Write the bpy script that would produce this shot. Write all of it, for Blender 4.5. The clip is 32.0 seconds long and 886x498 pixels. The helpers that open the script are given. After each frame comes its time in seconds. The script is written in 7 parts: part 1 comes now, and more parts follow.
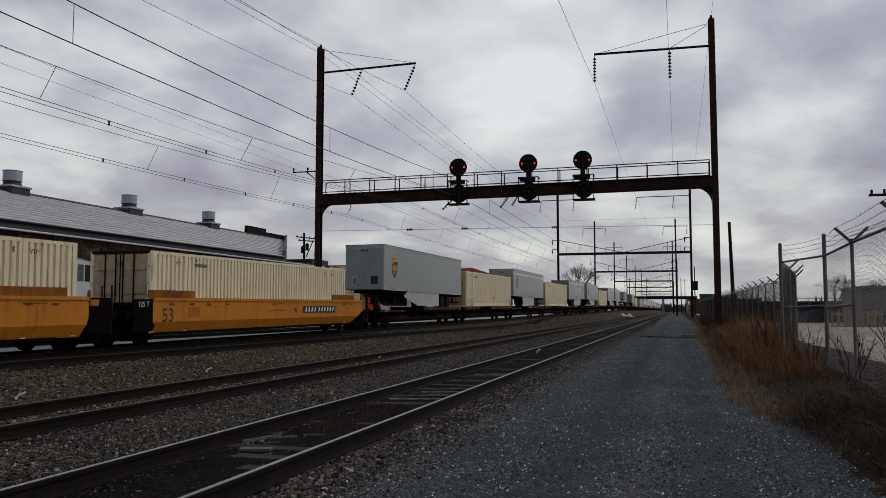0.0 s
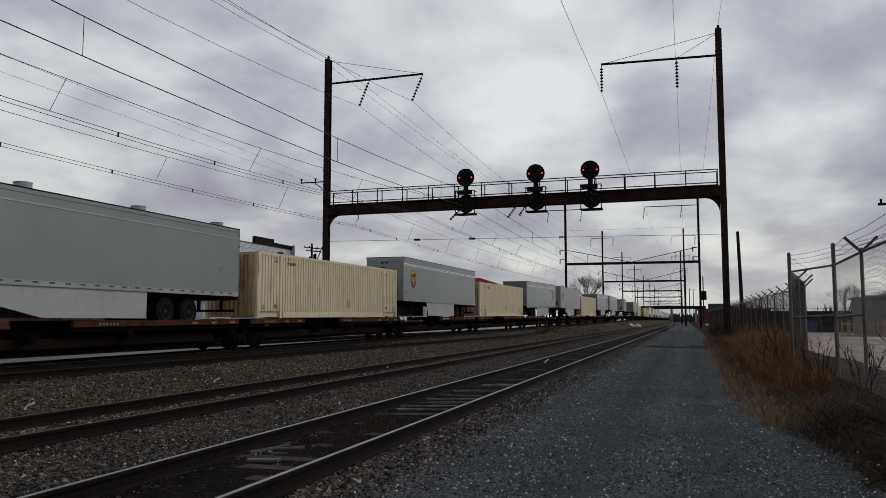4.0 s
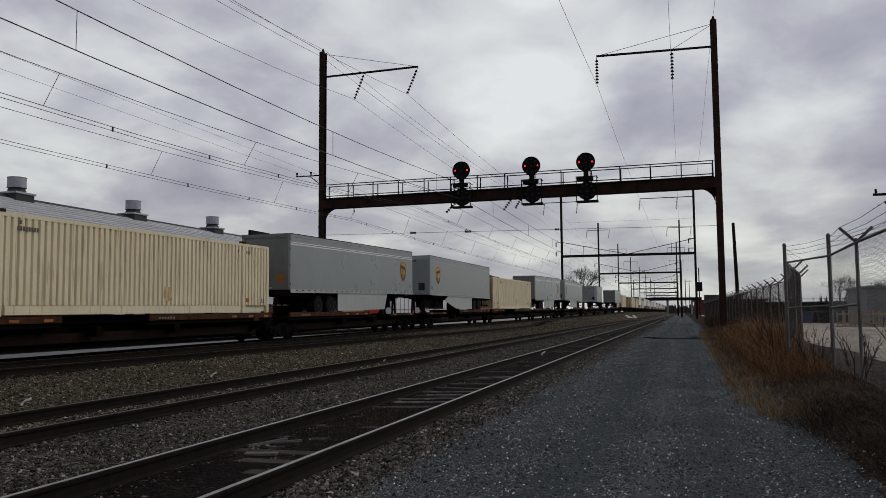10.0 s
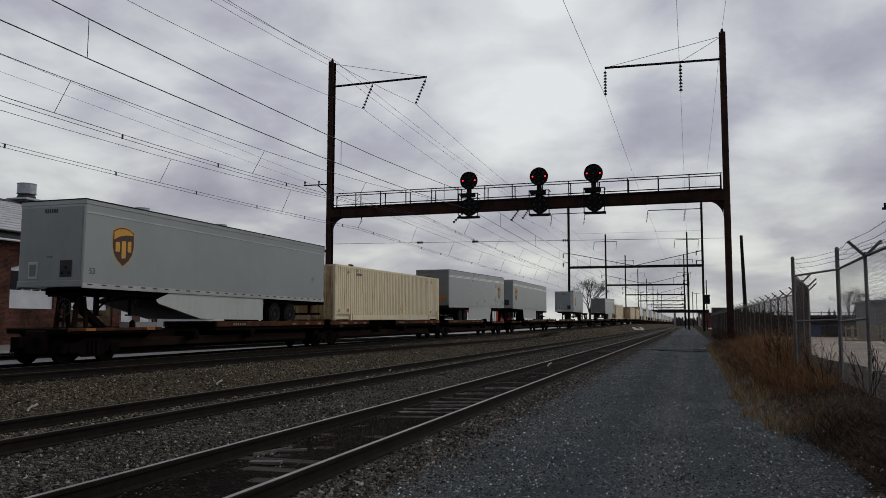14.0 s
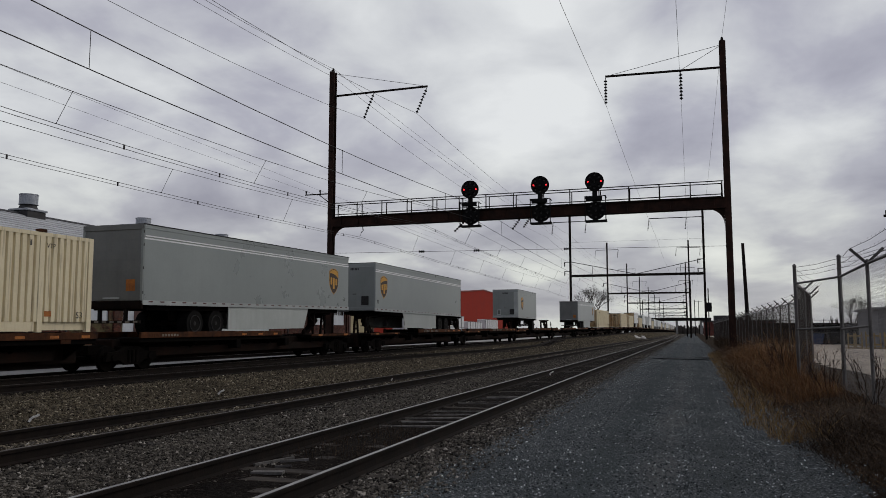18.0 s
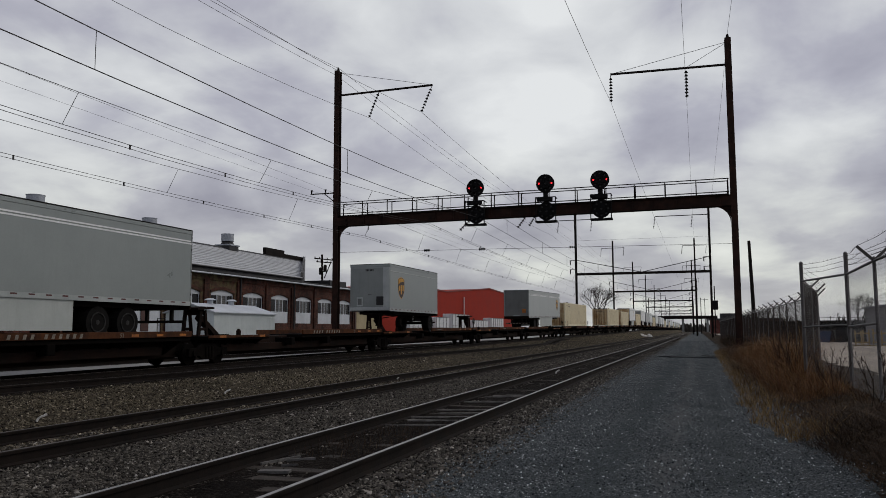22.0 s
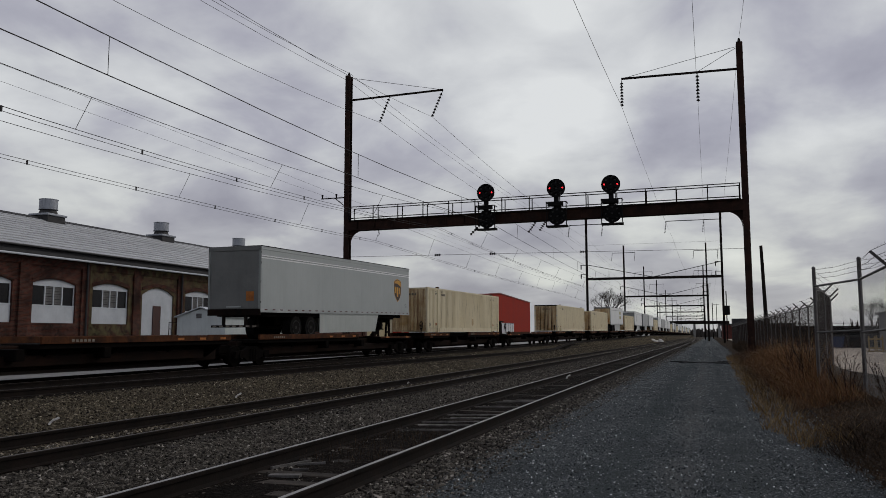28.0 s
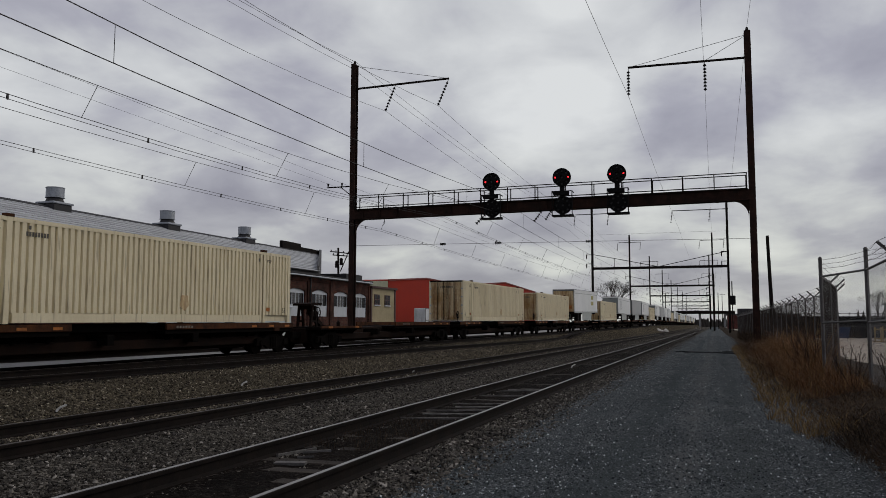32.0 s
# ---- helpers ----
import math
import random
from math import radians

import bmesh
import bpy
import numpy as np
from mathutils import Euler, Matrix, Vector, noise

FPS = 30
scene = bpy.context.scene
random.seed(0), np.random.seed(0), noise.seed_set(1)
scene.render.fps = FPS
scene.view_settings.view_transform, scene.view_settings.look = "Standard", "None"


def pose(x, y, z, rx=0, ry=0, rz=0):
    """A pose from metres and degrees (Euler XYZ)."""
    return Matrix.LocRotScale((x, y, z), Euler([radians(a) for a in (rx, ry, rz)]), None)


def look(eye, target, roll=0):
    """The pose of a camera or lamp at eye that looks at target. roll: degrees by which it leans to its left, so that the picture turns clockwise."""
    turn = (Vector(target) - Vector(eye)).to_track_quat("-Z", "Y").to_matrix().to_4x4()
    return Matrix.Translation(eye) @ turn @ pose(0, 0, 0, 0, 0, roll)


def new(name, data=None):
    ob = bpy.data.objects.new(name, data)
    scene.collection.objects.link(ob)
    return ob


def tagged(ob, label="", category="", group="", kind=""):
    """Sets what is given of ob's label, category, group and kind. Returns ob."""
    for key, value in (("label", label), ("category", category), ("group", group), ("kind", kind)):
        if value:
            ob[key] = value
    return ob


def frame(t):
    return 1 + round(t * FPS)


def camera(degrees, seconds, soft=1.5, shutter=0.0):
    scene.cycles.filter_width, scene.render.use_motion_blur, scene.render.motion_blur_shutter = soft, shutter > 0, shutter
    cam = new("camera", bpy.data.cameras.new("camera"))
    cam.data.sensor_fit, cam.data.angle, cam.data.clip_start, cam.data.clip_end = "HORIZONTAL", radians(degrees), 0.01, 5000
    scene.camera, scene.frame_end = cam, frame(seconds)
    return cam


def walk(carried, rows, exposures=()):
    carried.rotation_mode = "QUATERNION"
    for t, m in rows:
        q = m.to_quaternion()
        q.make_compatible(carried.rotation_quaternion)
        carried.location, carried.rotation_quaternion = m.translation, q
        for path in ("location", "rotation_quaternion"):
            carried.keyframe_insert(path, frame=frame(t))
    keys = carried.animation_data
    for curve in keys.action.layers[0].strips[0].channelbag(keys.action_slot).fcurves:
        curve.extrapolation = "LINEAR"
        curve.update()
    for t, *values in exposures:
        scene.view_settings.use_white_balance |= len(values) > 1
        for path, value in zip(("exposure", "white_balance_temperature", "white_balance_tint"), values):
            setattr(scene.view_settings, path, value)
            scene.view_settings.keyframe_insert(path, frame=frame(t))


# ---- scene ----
cam = camera(57.9, 32.0, soft=0.75)
PATH = [
    (0.0, pose(0, 0, 1.5, 94.35, -0.05, 16.33)),
    (0.5, pose(0, 0, 1.5, 94.48, -0.12, 16.72)),
    (1.0, pose(0, 0, 1.5, 94.59, -0.13, 16.61)),
    (1.5, pose(0, 0, 1.5, 94.66, -0.07, 16.80)),
    (2.0, pose(0, 0, 1.5, 94.87, 0.01, 16.90)),
    (2.5, pose(0, 0, 1.5, 95.12, -0.04, 17.06)),
    (3.0, pose(0, 0, 1.5, 94.93, 0.00, 17.30)),
    (3.5, pose(0, 0, 1.5, 95.13, 0.02, 17.06)),
    (5.5, pose(0, 0, 1.5, 94.77, 0.06, 16.64)),
    (6.0, pose(0, 0, 1.5, 94.87, 0.17, 16.45)),
    (6.5, pose(0, 0, 1.5, 95.02, 0.16, 16.65)),
    (7.0, pose(0, 0, 1.5, 94.88, 0.18, 16.28)),
    (7.5, pose(0, 0, 1.5, 94.73, 0.07, 16.15)),
    (8.0, pose(0, 0, 1.5, 94.76, 0.25, 16.22)),
    (8.5, pose(0, 0, 1.5, 94.47, 0.34, 16.51)),
    (9.0, pose(0, 0, 1.5, 94.48, 0.40, 16.50)),
    (9.5, pose(0, 0, 1.5, 94.44, 0.45, 16.47)),
    (10.0, pose(0, 0, 1.5, 94.57, 0.39, 16.63)),
    (10.5, pose(0, 0, 1.5, 94.89, 0.14, 16.66)),
    (11.0, pose(0, 0, 1.5, 95.12, 0.08, 16.89)),
    (11.5, pose(0, 0, 1.5, 95.38, -0.12, 16.98)),
    (12.0, pose(0, 0, 1.5, 94.93, -0.02, 16.99)),
    (12.5, pose(0, 0, 1.5, 95.20, -0.08, 17.14)),
    (13.0, pose(0, 0, 1.5, 95.28, -0.12, 16.91)),
    (13.5, pose(0, 0, 1.5, 95.20, 0.00, 16.95)),
    (14.0, pose(0, 0, 1.5, 95.28, -0.19, 17.08)),
    (14.5, pose(0, 0, 1.5, 95.40, 0.02, 17.00)),
    (16.5, pose(0, 0, 1.5, 95.90, 0.11, 17.34)),
    (17.0, pose(0, 0, 1.5, 95.84, 0.04, 17.36)),
    (17.5, pose(0, 0, 1.5, 95.85, 0.14, 17.35)),
    (18.0, pose(0, 0, 1.5, 95.92, 0.02, 17.20)),
    (18.5, pose(0, 0, 1.5, 95.86, 0.01, 17.49)),
    (19.0, pose(0, 0, 1.5, 95.76, 0.01, 17.24)),
    (19.5, pose(0, 0, 1.5, 95.82, -0.09, 17.43)),
    (20.0, pose(0, 0, 1.5, 95.76, 0.08, 17.36)),
    (20.5, pose(0, 0, 1.5, 95.79, 0.15, 17.50)),
    (21.0, pose(0, 0, 1.5, 95.88, 0.25, 17.45)),
    (21.5, pose(0, 0, 1.5, 95.89, 0.21, 17.60)),
    (22.0, pose(0, 0, 1.5, 95.83, 0.19, 17.61)),
    (22.5, pose(0, 0, 1.5, 95.53, 0.16, 17.54)),
    (23.0, pose(0, 0, 1.5, 95.64, -0.00, 17.73)),
    (23.5, pose(0, 0, 1.5, 95.63, -0.10, 17.67)),
    (24.0, pose(0, 0, 1.5, 95.74, -0.13, 17.71)),
    (24.5, pose(0, 0, 1.5, 95.97, 0.04, 17.97)),
    (25.0, pose(0, 0, 1.5, 96.10, -0.02, 18.07)),
    (25.5, pose(0, 0, 1.5, 96.30, -0.10, 18.35)),
    (27.5, pose(0, 0, 1.5, 96.15, -0.28, 18.41)),
    (28.0, pose(0, 0, 1.5, 96.16, 0.06, 18.35)),
    (28.5, pose(0, 0, 1.5, 96.26, -0.02, 18.40)),
    (29.0, pose(0, 0, 1.5, 96.16, -0.07, 18.39)),
    (29.5, pose(0, 0, 1.5, 95.93, -0.18, 18.23)),
    (30.0, pose(0, 0, 1.5, 95.78, -0.34, 18.26)),
    (30.5, pose(0, 0, 1.5, 95.85, -0.25, 18.39)),
    (31.0, pose(0, 0, 1.5, 95.83, -0.28, 18.48)),
    (31.5, pose(0, 0, 1.5, 95.18, -0.08, 18.38)),
    (32.0, pose(0, 0, 1.5, 95.38, -0.14, 18.72)),
]
walk(cam, PATH, exposures=((0.0, -0.10), (22.0, -0.08), (28.0, -0.17), (32.0, -0.20)))

# ---- sky and sun ----
SUN_AZ, SUN_EL = 48.0, 38.0   # degrees clockwise from the line of the tracks, and above the horizon
world = bpy.data.worlds.new("overcast_sky")
scene.world = world
world.use_nodes = True
wn, wl = world.node_tree.nodes, world.node_tree.links
wn.clear()


def wnode(kind, **values):
    n = wn.new(kind)
    for k, v in values.items():
        n.inputs[k].default_value = v
    return n


out = wn.new("ShaderNodeOutputWorld")
bg = wn.new("ShaderNodeBackground")
sky = wn.new("ShaderNodeTexSky")
sky.sky_type = "NISHITA"
sky.sun_disc = False
sky.sun_elevation, sky.sun_rotation = radians(SUN_EL), radians(SUN_AZ)
sky_dim = wn.new("ShaderNodeVectorMath")
sky_dim.operation = "SCALE"
sky_dim.inputs[3].default_value = 0.07
wl.new(sky.outputs[0], sky_dim.inputs[0])
co = wn.new("ShaderNodeTexCoord")
sep = wn.new("ShaderNodeSeparateXYZ")
wl.new(co.outputs["Generated"], sep.inputs[0])


def wmath(op, a, b=None):
    n = wn.new("ShaderNodeMath")
    n.operation = op
    for i, v in enumerate((a, b)):
        if v is None:
            continue
        if isinstance(v, (int, float)):
            n.inputs[i].default_value = v
        else:
            wl.new(v, n.inputs[i])
    return n.outputs[0]


# the cloud deck: a flat layer seen from below, drawn out towards the horizon
zc = wmath("ADD", wmath("MAXIMUM", sep.outputs[2], 0.0), 0.30)
comb = wn.new("ShaderNodeCombineXYZ")
wl.new(wmath("DIVIDE", sep.outputs[0], zc), comb.inputs[0])
wl.new(wmath("DIVIDE", sep.outputs[1], zc), comb.inputs[1])
n1 = wnode("ShaderNodeTexNoise", Scale=3.1, Detail=6.0, Roughness=0.52, Distortion=0.25)
n2 = wnode("ShaderNodeTexNoise", Scale=1.5, Detail=3.0, Roughness=0.5)
wl.new(comb.outputs[0], n1.inputs["Vector"])
wl.new(comb.outputs[0], n2.inputs["Vector"])
mixn = wmath("ADD", wmath("MULTIPLY", n1.outputs[0], 0.60), wmath("MULTIPLY", n2.outputs[0], 0.40))
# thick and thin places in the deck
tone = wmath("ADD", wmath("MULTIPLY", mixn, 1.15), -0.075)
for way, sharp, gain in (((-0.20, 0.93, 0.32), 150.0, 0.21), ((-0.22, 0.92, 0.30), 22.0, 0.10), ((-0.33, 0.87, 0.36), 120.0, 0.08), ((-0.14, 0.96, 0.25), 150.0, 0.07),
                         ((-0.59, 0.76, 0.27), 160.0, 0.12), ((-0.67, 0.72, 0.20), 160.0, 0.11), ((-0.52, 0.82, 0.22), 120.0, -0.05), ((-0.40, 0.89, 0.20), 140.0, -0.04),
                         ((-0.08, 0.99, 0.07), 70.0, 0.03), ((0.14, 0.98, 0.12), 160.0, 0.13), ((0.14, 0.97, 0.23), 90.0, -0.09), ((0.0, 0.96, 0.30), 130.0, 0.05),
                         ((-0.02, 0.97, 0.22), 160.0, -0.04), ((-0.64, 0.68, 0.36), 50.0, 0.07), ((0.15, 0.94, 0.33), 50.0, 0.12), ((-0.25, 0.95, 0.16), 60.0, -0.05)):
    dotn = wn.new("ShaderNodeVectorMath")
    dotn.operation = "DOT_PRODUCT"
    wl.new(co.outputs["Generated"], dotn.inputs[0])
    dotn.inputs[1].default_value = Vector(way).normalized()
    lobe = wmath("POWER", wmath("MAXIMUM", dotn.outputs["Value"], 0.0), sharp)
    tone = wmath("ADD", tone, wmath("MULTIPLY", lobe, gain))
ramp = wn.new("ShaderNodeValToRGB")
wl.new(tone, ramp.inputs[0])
ramp.color_ramp.elements[0].position, ramp.color_ramp.elements[0].color = 0.39, (0.335, 0.335, 0.412, 1)
ramp.color_ramp.elements[1].position, ramp.color_ramp.elements[1].color = 0.80, (0.830, 0.850, 0.862, 1)
e = ramp.color_ramp.elements.new(0.54)
e.color = (0.468, 0.473, 0.545, 1)
e = ramp.color_ramp.elements.new(0.66)
e.color = (0.660, 0.678, 0.708, 1)
mixw = wn.new("ShaderNodeMix")
mixw.data_type = "RGBA"
mixw.inputs[0].default_value = 0.96
haze = wn.new("ShaderNodeMapRange")
haze.inputs[1].default_value, haze.inputs[2].default_value, haze.inputs[3].default_value, haze.inputs[4].default_value = 0.02, 0.24, 1.0, 0.0
wl.new(sep.outputs[2], haze.inputs[0])
warm = wn.new("ShaderNodeMix")
warm.data_type, warm.blend_type = "RGBA", "MULTIPLY"
wl.new(haze.outputs[0], warm.inputs[0])
wl.new(ramp.outputs[0], warm.inputs[6])
warm.inputs[7].default_value = (1.06, 1.06, 0.95, 1)
wl.new(sky_dim.outputs[0], mixw.inputs[6])
wl.new(warm.outputs[2], mixw.inputs[7])
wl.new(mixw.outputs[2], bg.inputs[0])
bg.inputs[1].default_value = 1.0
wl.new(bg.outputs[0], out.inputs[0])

sun = new("sun", bpy.data.lights.new("sun", "SUN"))
sun.data.energy, sun.data.angle, sun.data.color = 0.95, radians(35), (1.0, 0.93, 0.82)
sa, se = radians(SUN_AZ), radians(SUN_EL)
sun.matrix_world = look((60 * math.sin(sa), 60 * math.cos(sa), 60 * math.tan(se)), (0, 0, 0))
scene.view_settings.exposure = 0.0


# ---- materials ----
MATS = {}


def nodes_of(name):
    m = bpy.data.materials.new(name)
    m.use_nodes = True
    return m, m.node_tree.nodes, m.node_tree.links, m.node_tree.nodes["Principled BSDF"]


def paint(name, c1, c2, rough=0.6, metal=0.0, scale=3.0, fine=40.0, bump=0.15, streak=0.0, streak_colour=(0.05, 0.035, 0.025), per_piece=0.0, spec=0.4, grit=0.35, streak_from=0.50, drips=0.0):
    """A worn surface: two tones in broad blotches, fine grain, bump, and dirt that runs down in streaks."""
    if name in MATS:
        return MATS[name]
    m, n, l, b = nodes_of(name)
    tc = n.new("ShaderNodeTexCoord")
    big = n.new("ShaderNodeTexNoise")
    big.inputs["Scale"].default_value, big.inputs["Detail"].default_value = scale, 6
    big.inputs["Roughness"].default_value = 0.65
    l.new(tc.outputs["Object"], big.inputs["Vector"])
    r = n.new("ShaderNodeValToRGB")
    r.color_ramp.elements[0].position, r.color_ramp.elements[0].color = 0.33, (*c1, 1)
    r.color_ramp.elements[1].position, r.color_ramp.elements[1].color = 0.67, (*c2, 1)
    l.new(big.outputs[0], r.inputs[0])
    col = r.outputs[0]
    grain = n.new("ShaderNodeTexNoise")
    grain.inputs["Scale"].default_value, grain.inputs["Detail"].default_value = fine, 3
    l.new(tc.outputs["Object"], grain.inputs["Vector"])
    gm = n.new("ShaderNodeMix")
    gm.data_type, gm.blend_type = "RGBA", "OVERLAY"
    gm.inputs[0].default_value = grit
    l.new(col, gm.inputs[6])
    l.new(grain.outputs[0], gm.inputs[7])
    col = gm.outputs[2]
    if streak:
        mp = n.new("ShaderNodeMapping")
        mp.inputs["Scale"].default_value = (2.2, 2.2, 0.12)
        l.new(tc.outputs["Object"], mp.inputs[0])
        st = n.new("ShaderNodeTexNoise")
        st.inputs["Scale"].default_value, st.inputs["Detail"].default_value = 2.4, 8
        st.inputs["Roughness"].default_value = 0.7
        l.new(mp.outputs[0], st.inputs["Vector"])
        sr = n.new("ShaderNodeValToRGB")
        sr.color_ramp.elements[0].position, sr.color_ramp.elements[0].color = streak_from, (0, 0, 0, 1)
        sr.color_ramp.elements[1].position, sr.color_ramp.elements[1].color = streak_from + 0.22, (1, 1, 1, 1)
        l.new(st.outputs[0], sr.inputs[0])
        k = n.new("ShaderNodeMath")
        k.operation = "MULTIPLY"
        k.inputs[1].default_value = streak
        l.new(sr.outputs[0], k.inputs[0])
        sm = n.new("ShaderNodeMix")
        sm.data_type = "RGBA"
        l.new(k.outputs[0], sm.inputs[0])
        l.new(col, sm.inputs[6])
        sm.inputs[7].default_value = (*streak_colour, 1)
        col = sm.outputs[2]
    if drips:
        mp = n.new("ShaderNodeMapping")
        mp.inputs["Scale"].default_value = (3.4, 3.4, 0.20)
        l.new(tc.outputs["Object"], mp.inputs[0])
        st = n.new("ShaderNodeTexNoise")
        st.inputs["Scale"].default_value, st.inputs["Detail"].default_value = 3.1, 3
        l.new(mp.outputs[0], st.inputs["Vector"])
        sr = n.new("ShaderNodeMapRange")
        sr.inputs[1].default_value, sr.inputs[2].default_value, sr.inputs[4].default_value = 0.60, 0.68, drips
        l.new(st.outputs[0], sr.inputs[0])
        sm = n.new("ShaderNodeMix")
        sm.data_type = "RGBA"
        l.new(sr.outputs[0], sm.inputs[0])
        l.new(col, sm.inputs[6])
        sm.inputs[7].default_value = (0.13, 0.088, 0.048, 1)
        col = sm.outputs[2]
    if per_piece:
        oi = n.new("ShaderNodeObjectInfo")
        hs = n.new("ShaderNodeHueSaturation")
        mr = n.new("ShaderNodeMapRange")
        mr.inputs[3].default_value, mr.inputs[4].default_value = 1 - per_piece, 1 + per_piece
        l.new(oi.outputs["Random"], mr.inputs[0])
        l.new(mr.outputs[0], hs.inputs["Value"])
        l.new(col, hs.inputs["Color"])
        col = hs.outputs[0]
    l.new(col, b.inputs["Base Color"])
    rr = n.new("ShaderNodeMapRange")
    rr.inputs[3].default_value, rr.inputs[4].default_value = max(0.05, rough - 0.12), min(1, rough + 0.12)
    l.new(big.outputs[0], rr.inputs[0])
    l.new(rr.outputs[0], b.inputs["Roughness"])
    b.inputs["Metallic"].default_value = metal
    b.inputs["Specular IOR Level"].default_value = spec
    if bump:
        bp = n.new("ShaderNodeBump")
        bp.inputs["Strength"].default_value, bp.inputs["Distance"].default_value = bump, 0.01
        l.new(grain.outputs[0], bp.inputs["Height"])
        l.new(bp.outputs[0], b.inputs["Normal"])
    MATS[name] = m
    return m


def stony(name, tones, cell=18.0, cell2=55.0, patch=((0.7, 0.7, 0.7), (1.15, 1.15, 1.15)), patch_scale=0.35, bump=0.9, rough=0.95, ruts=None, spec=0.03):
    """Loose stone: cells of two sizes in several tones, under broad patches; ruts: (x, half width, colour) of smooth worn lanes."""
    m, n, l, b = nodes_of(name)
    tc = n.new("ShaderNodeTexCoord")
    cols = []
    hs = []
    for sc in (cell, cell2):
        v = n.new("ShaderNodeTexVoronoi")
        v.inputs["Scale"].default_value = sc
        v.inputs["Randomness"].default_value = 1
        l.new(tc.outputs["Object"], v.inputs["Vector"])
        s = n.new("ShaderNodeSeparateColor")
        l.new(v.outputs["Color"], s.inputs[0])
        r = n.new("ShaderNodeValToRGB")
        r.color_ramp.interpolation = "LINEAR"
        els = r.color_ramp.elements
        for i, (p, c) in enumerate(tones):
            if i < 2:
                els[i].position, els[i].color = p, (*c, 1)
            else:
                els.new(p).color = (*c, 1)
        l.new(s.outputs[0], r.inputs[0])
        cols.append(r.outputs[0])
        hs.append(v.outputs["Distance"])
    mx = n.new("ShaderNodeMix")
    mx.data_type = "RGBA"
    mx.inputs[0].default_value = 0.45
    l.new(cols[0], mx.inputs[6])
    l.new(cols[1], mx.inputs[7])
    big = n.new("ShaderNodeTexNoise")
    big.inputs["Scale"].default_value, big.inputs["Detail"].default_value = patch_scale, 7
    big.inputs["Roughness"].default_value = 0.7
    l.new(tc.outputs["Object"], big.inputs["Vector"])
    pr = n.new("ShaderNodeValToRGB")
    pr.color_ramp.elements[0].position, pr.color_ramp.elements[0].color = 0.36, (*patch[0], 1)
    pr.color_ramp.elements[1].position, pr.color_ramp.elements[1].color = 0.64, (*patch[1], 1)
    l.new(big.outputs[0], pr.inputs[0])
    mu = n.new("ShaderNodeMix")
    mu.data_type, mu.blend_type = "RGBA", "MULTIPLY"
    mu.inputs[0].default_value = 1
    l.new(mx.outputs[2], mu.inputs[6])
    l.new(pr.outputs[0], mu.inputs[7])
    col = mu.outputs[2]
    if ruts:
        sp = n.new("ShaderNodeSeparateXYZ")
        l.new(tc.outputs["Object"], sp.inputs[0])
        wob = n.new("ShaderNodeTexNoise")
        wob.inputs["Scale"].default_value, wob.inputs["Detail"].default_value = 0.6, 5
        l.new(tc.outputs["Object"], wob.inputs["Vector"])
        for x, w, c in ruts:
            a = n.new("ShaderNodeMath")
            a.operation = "SUBTRACT"
            l.new(sp.outputs[0], a.inputs[0])
            a.inputs[1].default_value = x
            ab = n.new("ShaderNodeMath")
            ab.operation = "ABSOLUTE"
            l.new(a.outputs[0], ab.inputs[0])
            ad = n.new("ShaderNodeMath")
            ad.operation = "MULTIPLY_ADD"
            l.new(wob.outputs[0], ad.inputs[0])
            ad.inputs[1].default_value = 1.0
            l.new(ab.outputs[0], ad.inputs[2])
            mr = n.new("ShaderNodeMapRange")
            mr.interpolation_type = "SMOOTHSTEP"
            mr.inputs[1].default_value, mr.inputs[2].default_value = 0.42 + w * 0.4, 0.5 + w * 1.9
            mr.inputs[3].default_value, mr.inputs[4].default_value = 0.60, 0.0
            l.new(ad.outputs[0], mr.inputs[0])
            mm = n.new("ShaderNodeMix")
            mm.data_type = "RGBA"
            l.new(mr.outputs[0], mm.inputs[0])
            l.new(col, mm.inputs[6])
            mm.inputs[7].default_value = (*c, 1)
            col = mm.outputs[2]
    l.new(col, b.inputs["Base Color"])
    b.inputs["Roughness"].default_value = rough
    b.inputs["Specular IOR Level"].default_value = spec
    hm = n.new("ShaderNodeMath")
    hm.operation = "MULTIPLY_ADD"
    l.new(hs[1], hm.inputs[0])
    hm.inputs[1].default_value = 0.5
    l.new(hs[0], hm.inputs[2])
    bp = n.new("ShaderNodeBump")
    bp.invert = True
    bp.inputs["Strength"].default_value, bp.inputs["Distance"].default_value = bump, 0.03
    l.new(hm.outputs[0], bp.inputs["Height"])
    l.new(bp.outputs[0], b.inputs["Normal"])
    MATS[name] = m
    return m


def lamp_glow(name, colour, strength):
    m, n, l, b = nodes_of(name)
    b.inputs["Base Color"].default_value = (*[c * 0.3 for c in colour], 1)
    b.inputs["Emission Color"].default_value = (*colour, 1)
    b.inputs["Emission Strength"].default_value = strength
    MATS[name] = m
    return m


def glassy(name, c, rough=0.08, spec=0.6):
    m, n, l, b = nodes_of(name)
    b.inputs["Base Color"].default_value = (*c, 1)
    b.inputs["Roughness"].default_value = rough
    b.inputs["Specular IOR Level"].default_value = spec
    MATS[name] = m
    return m


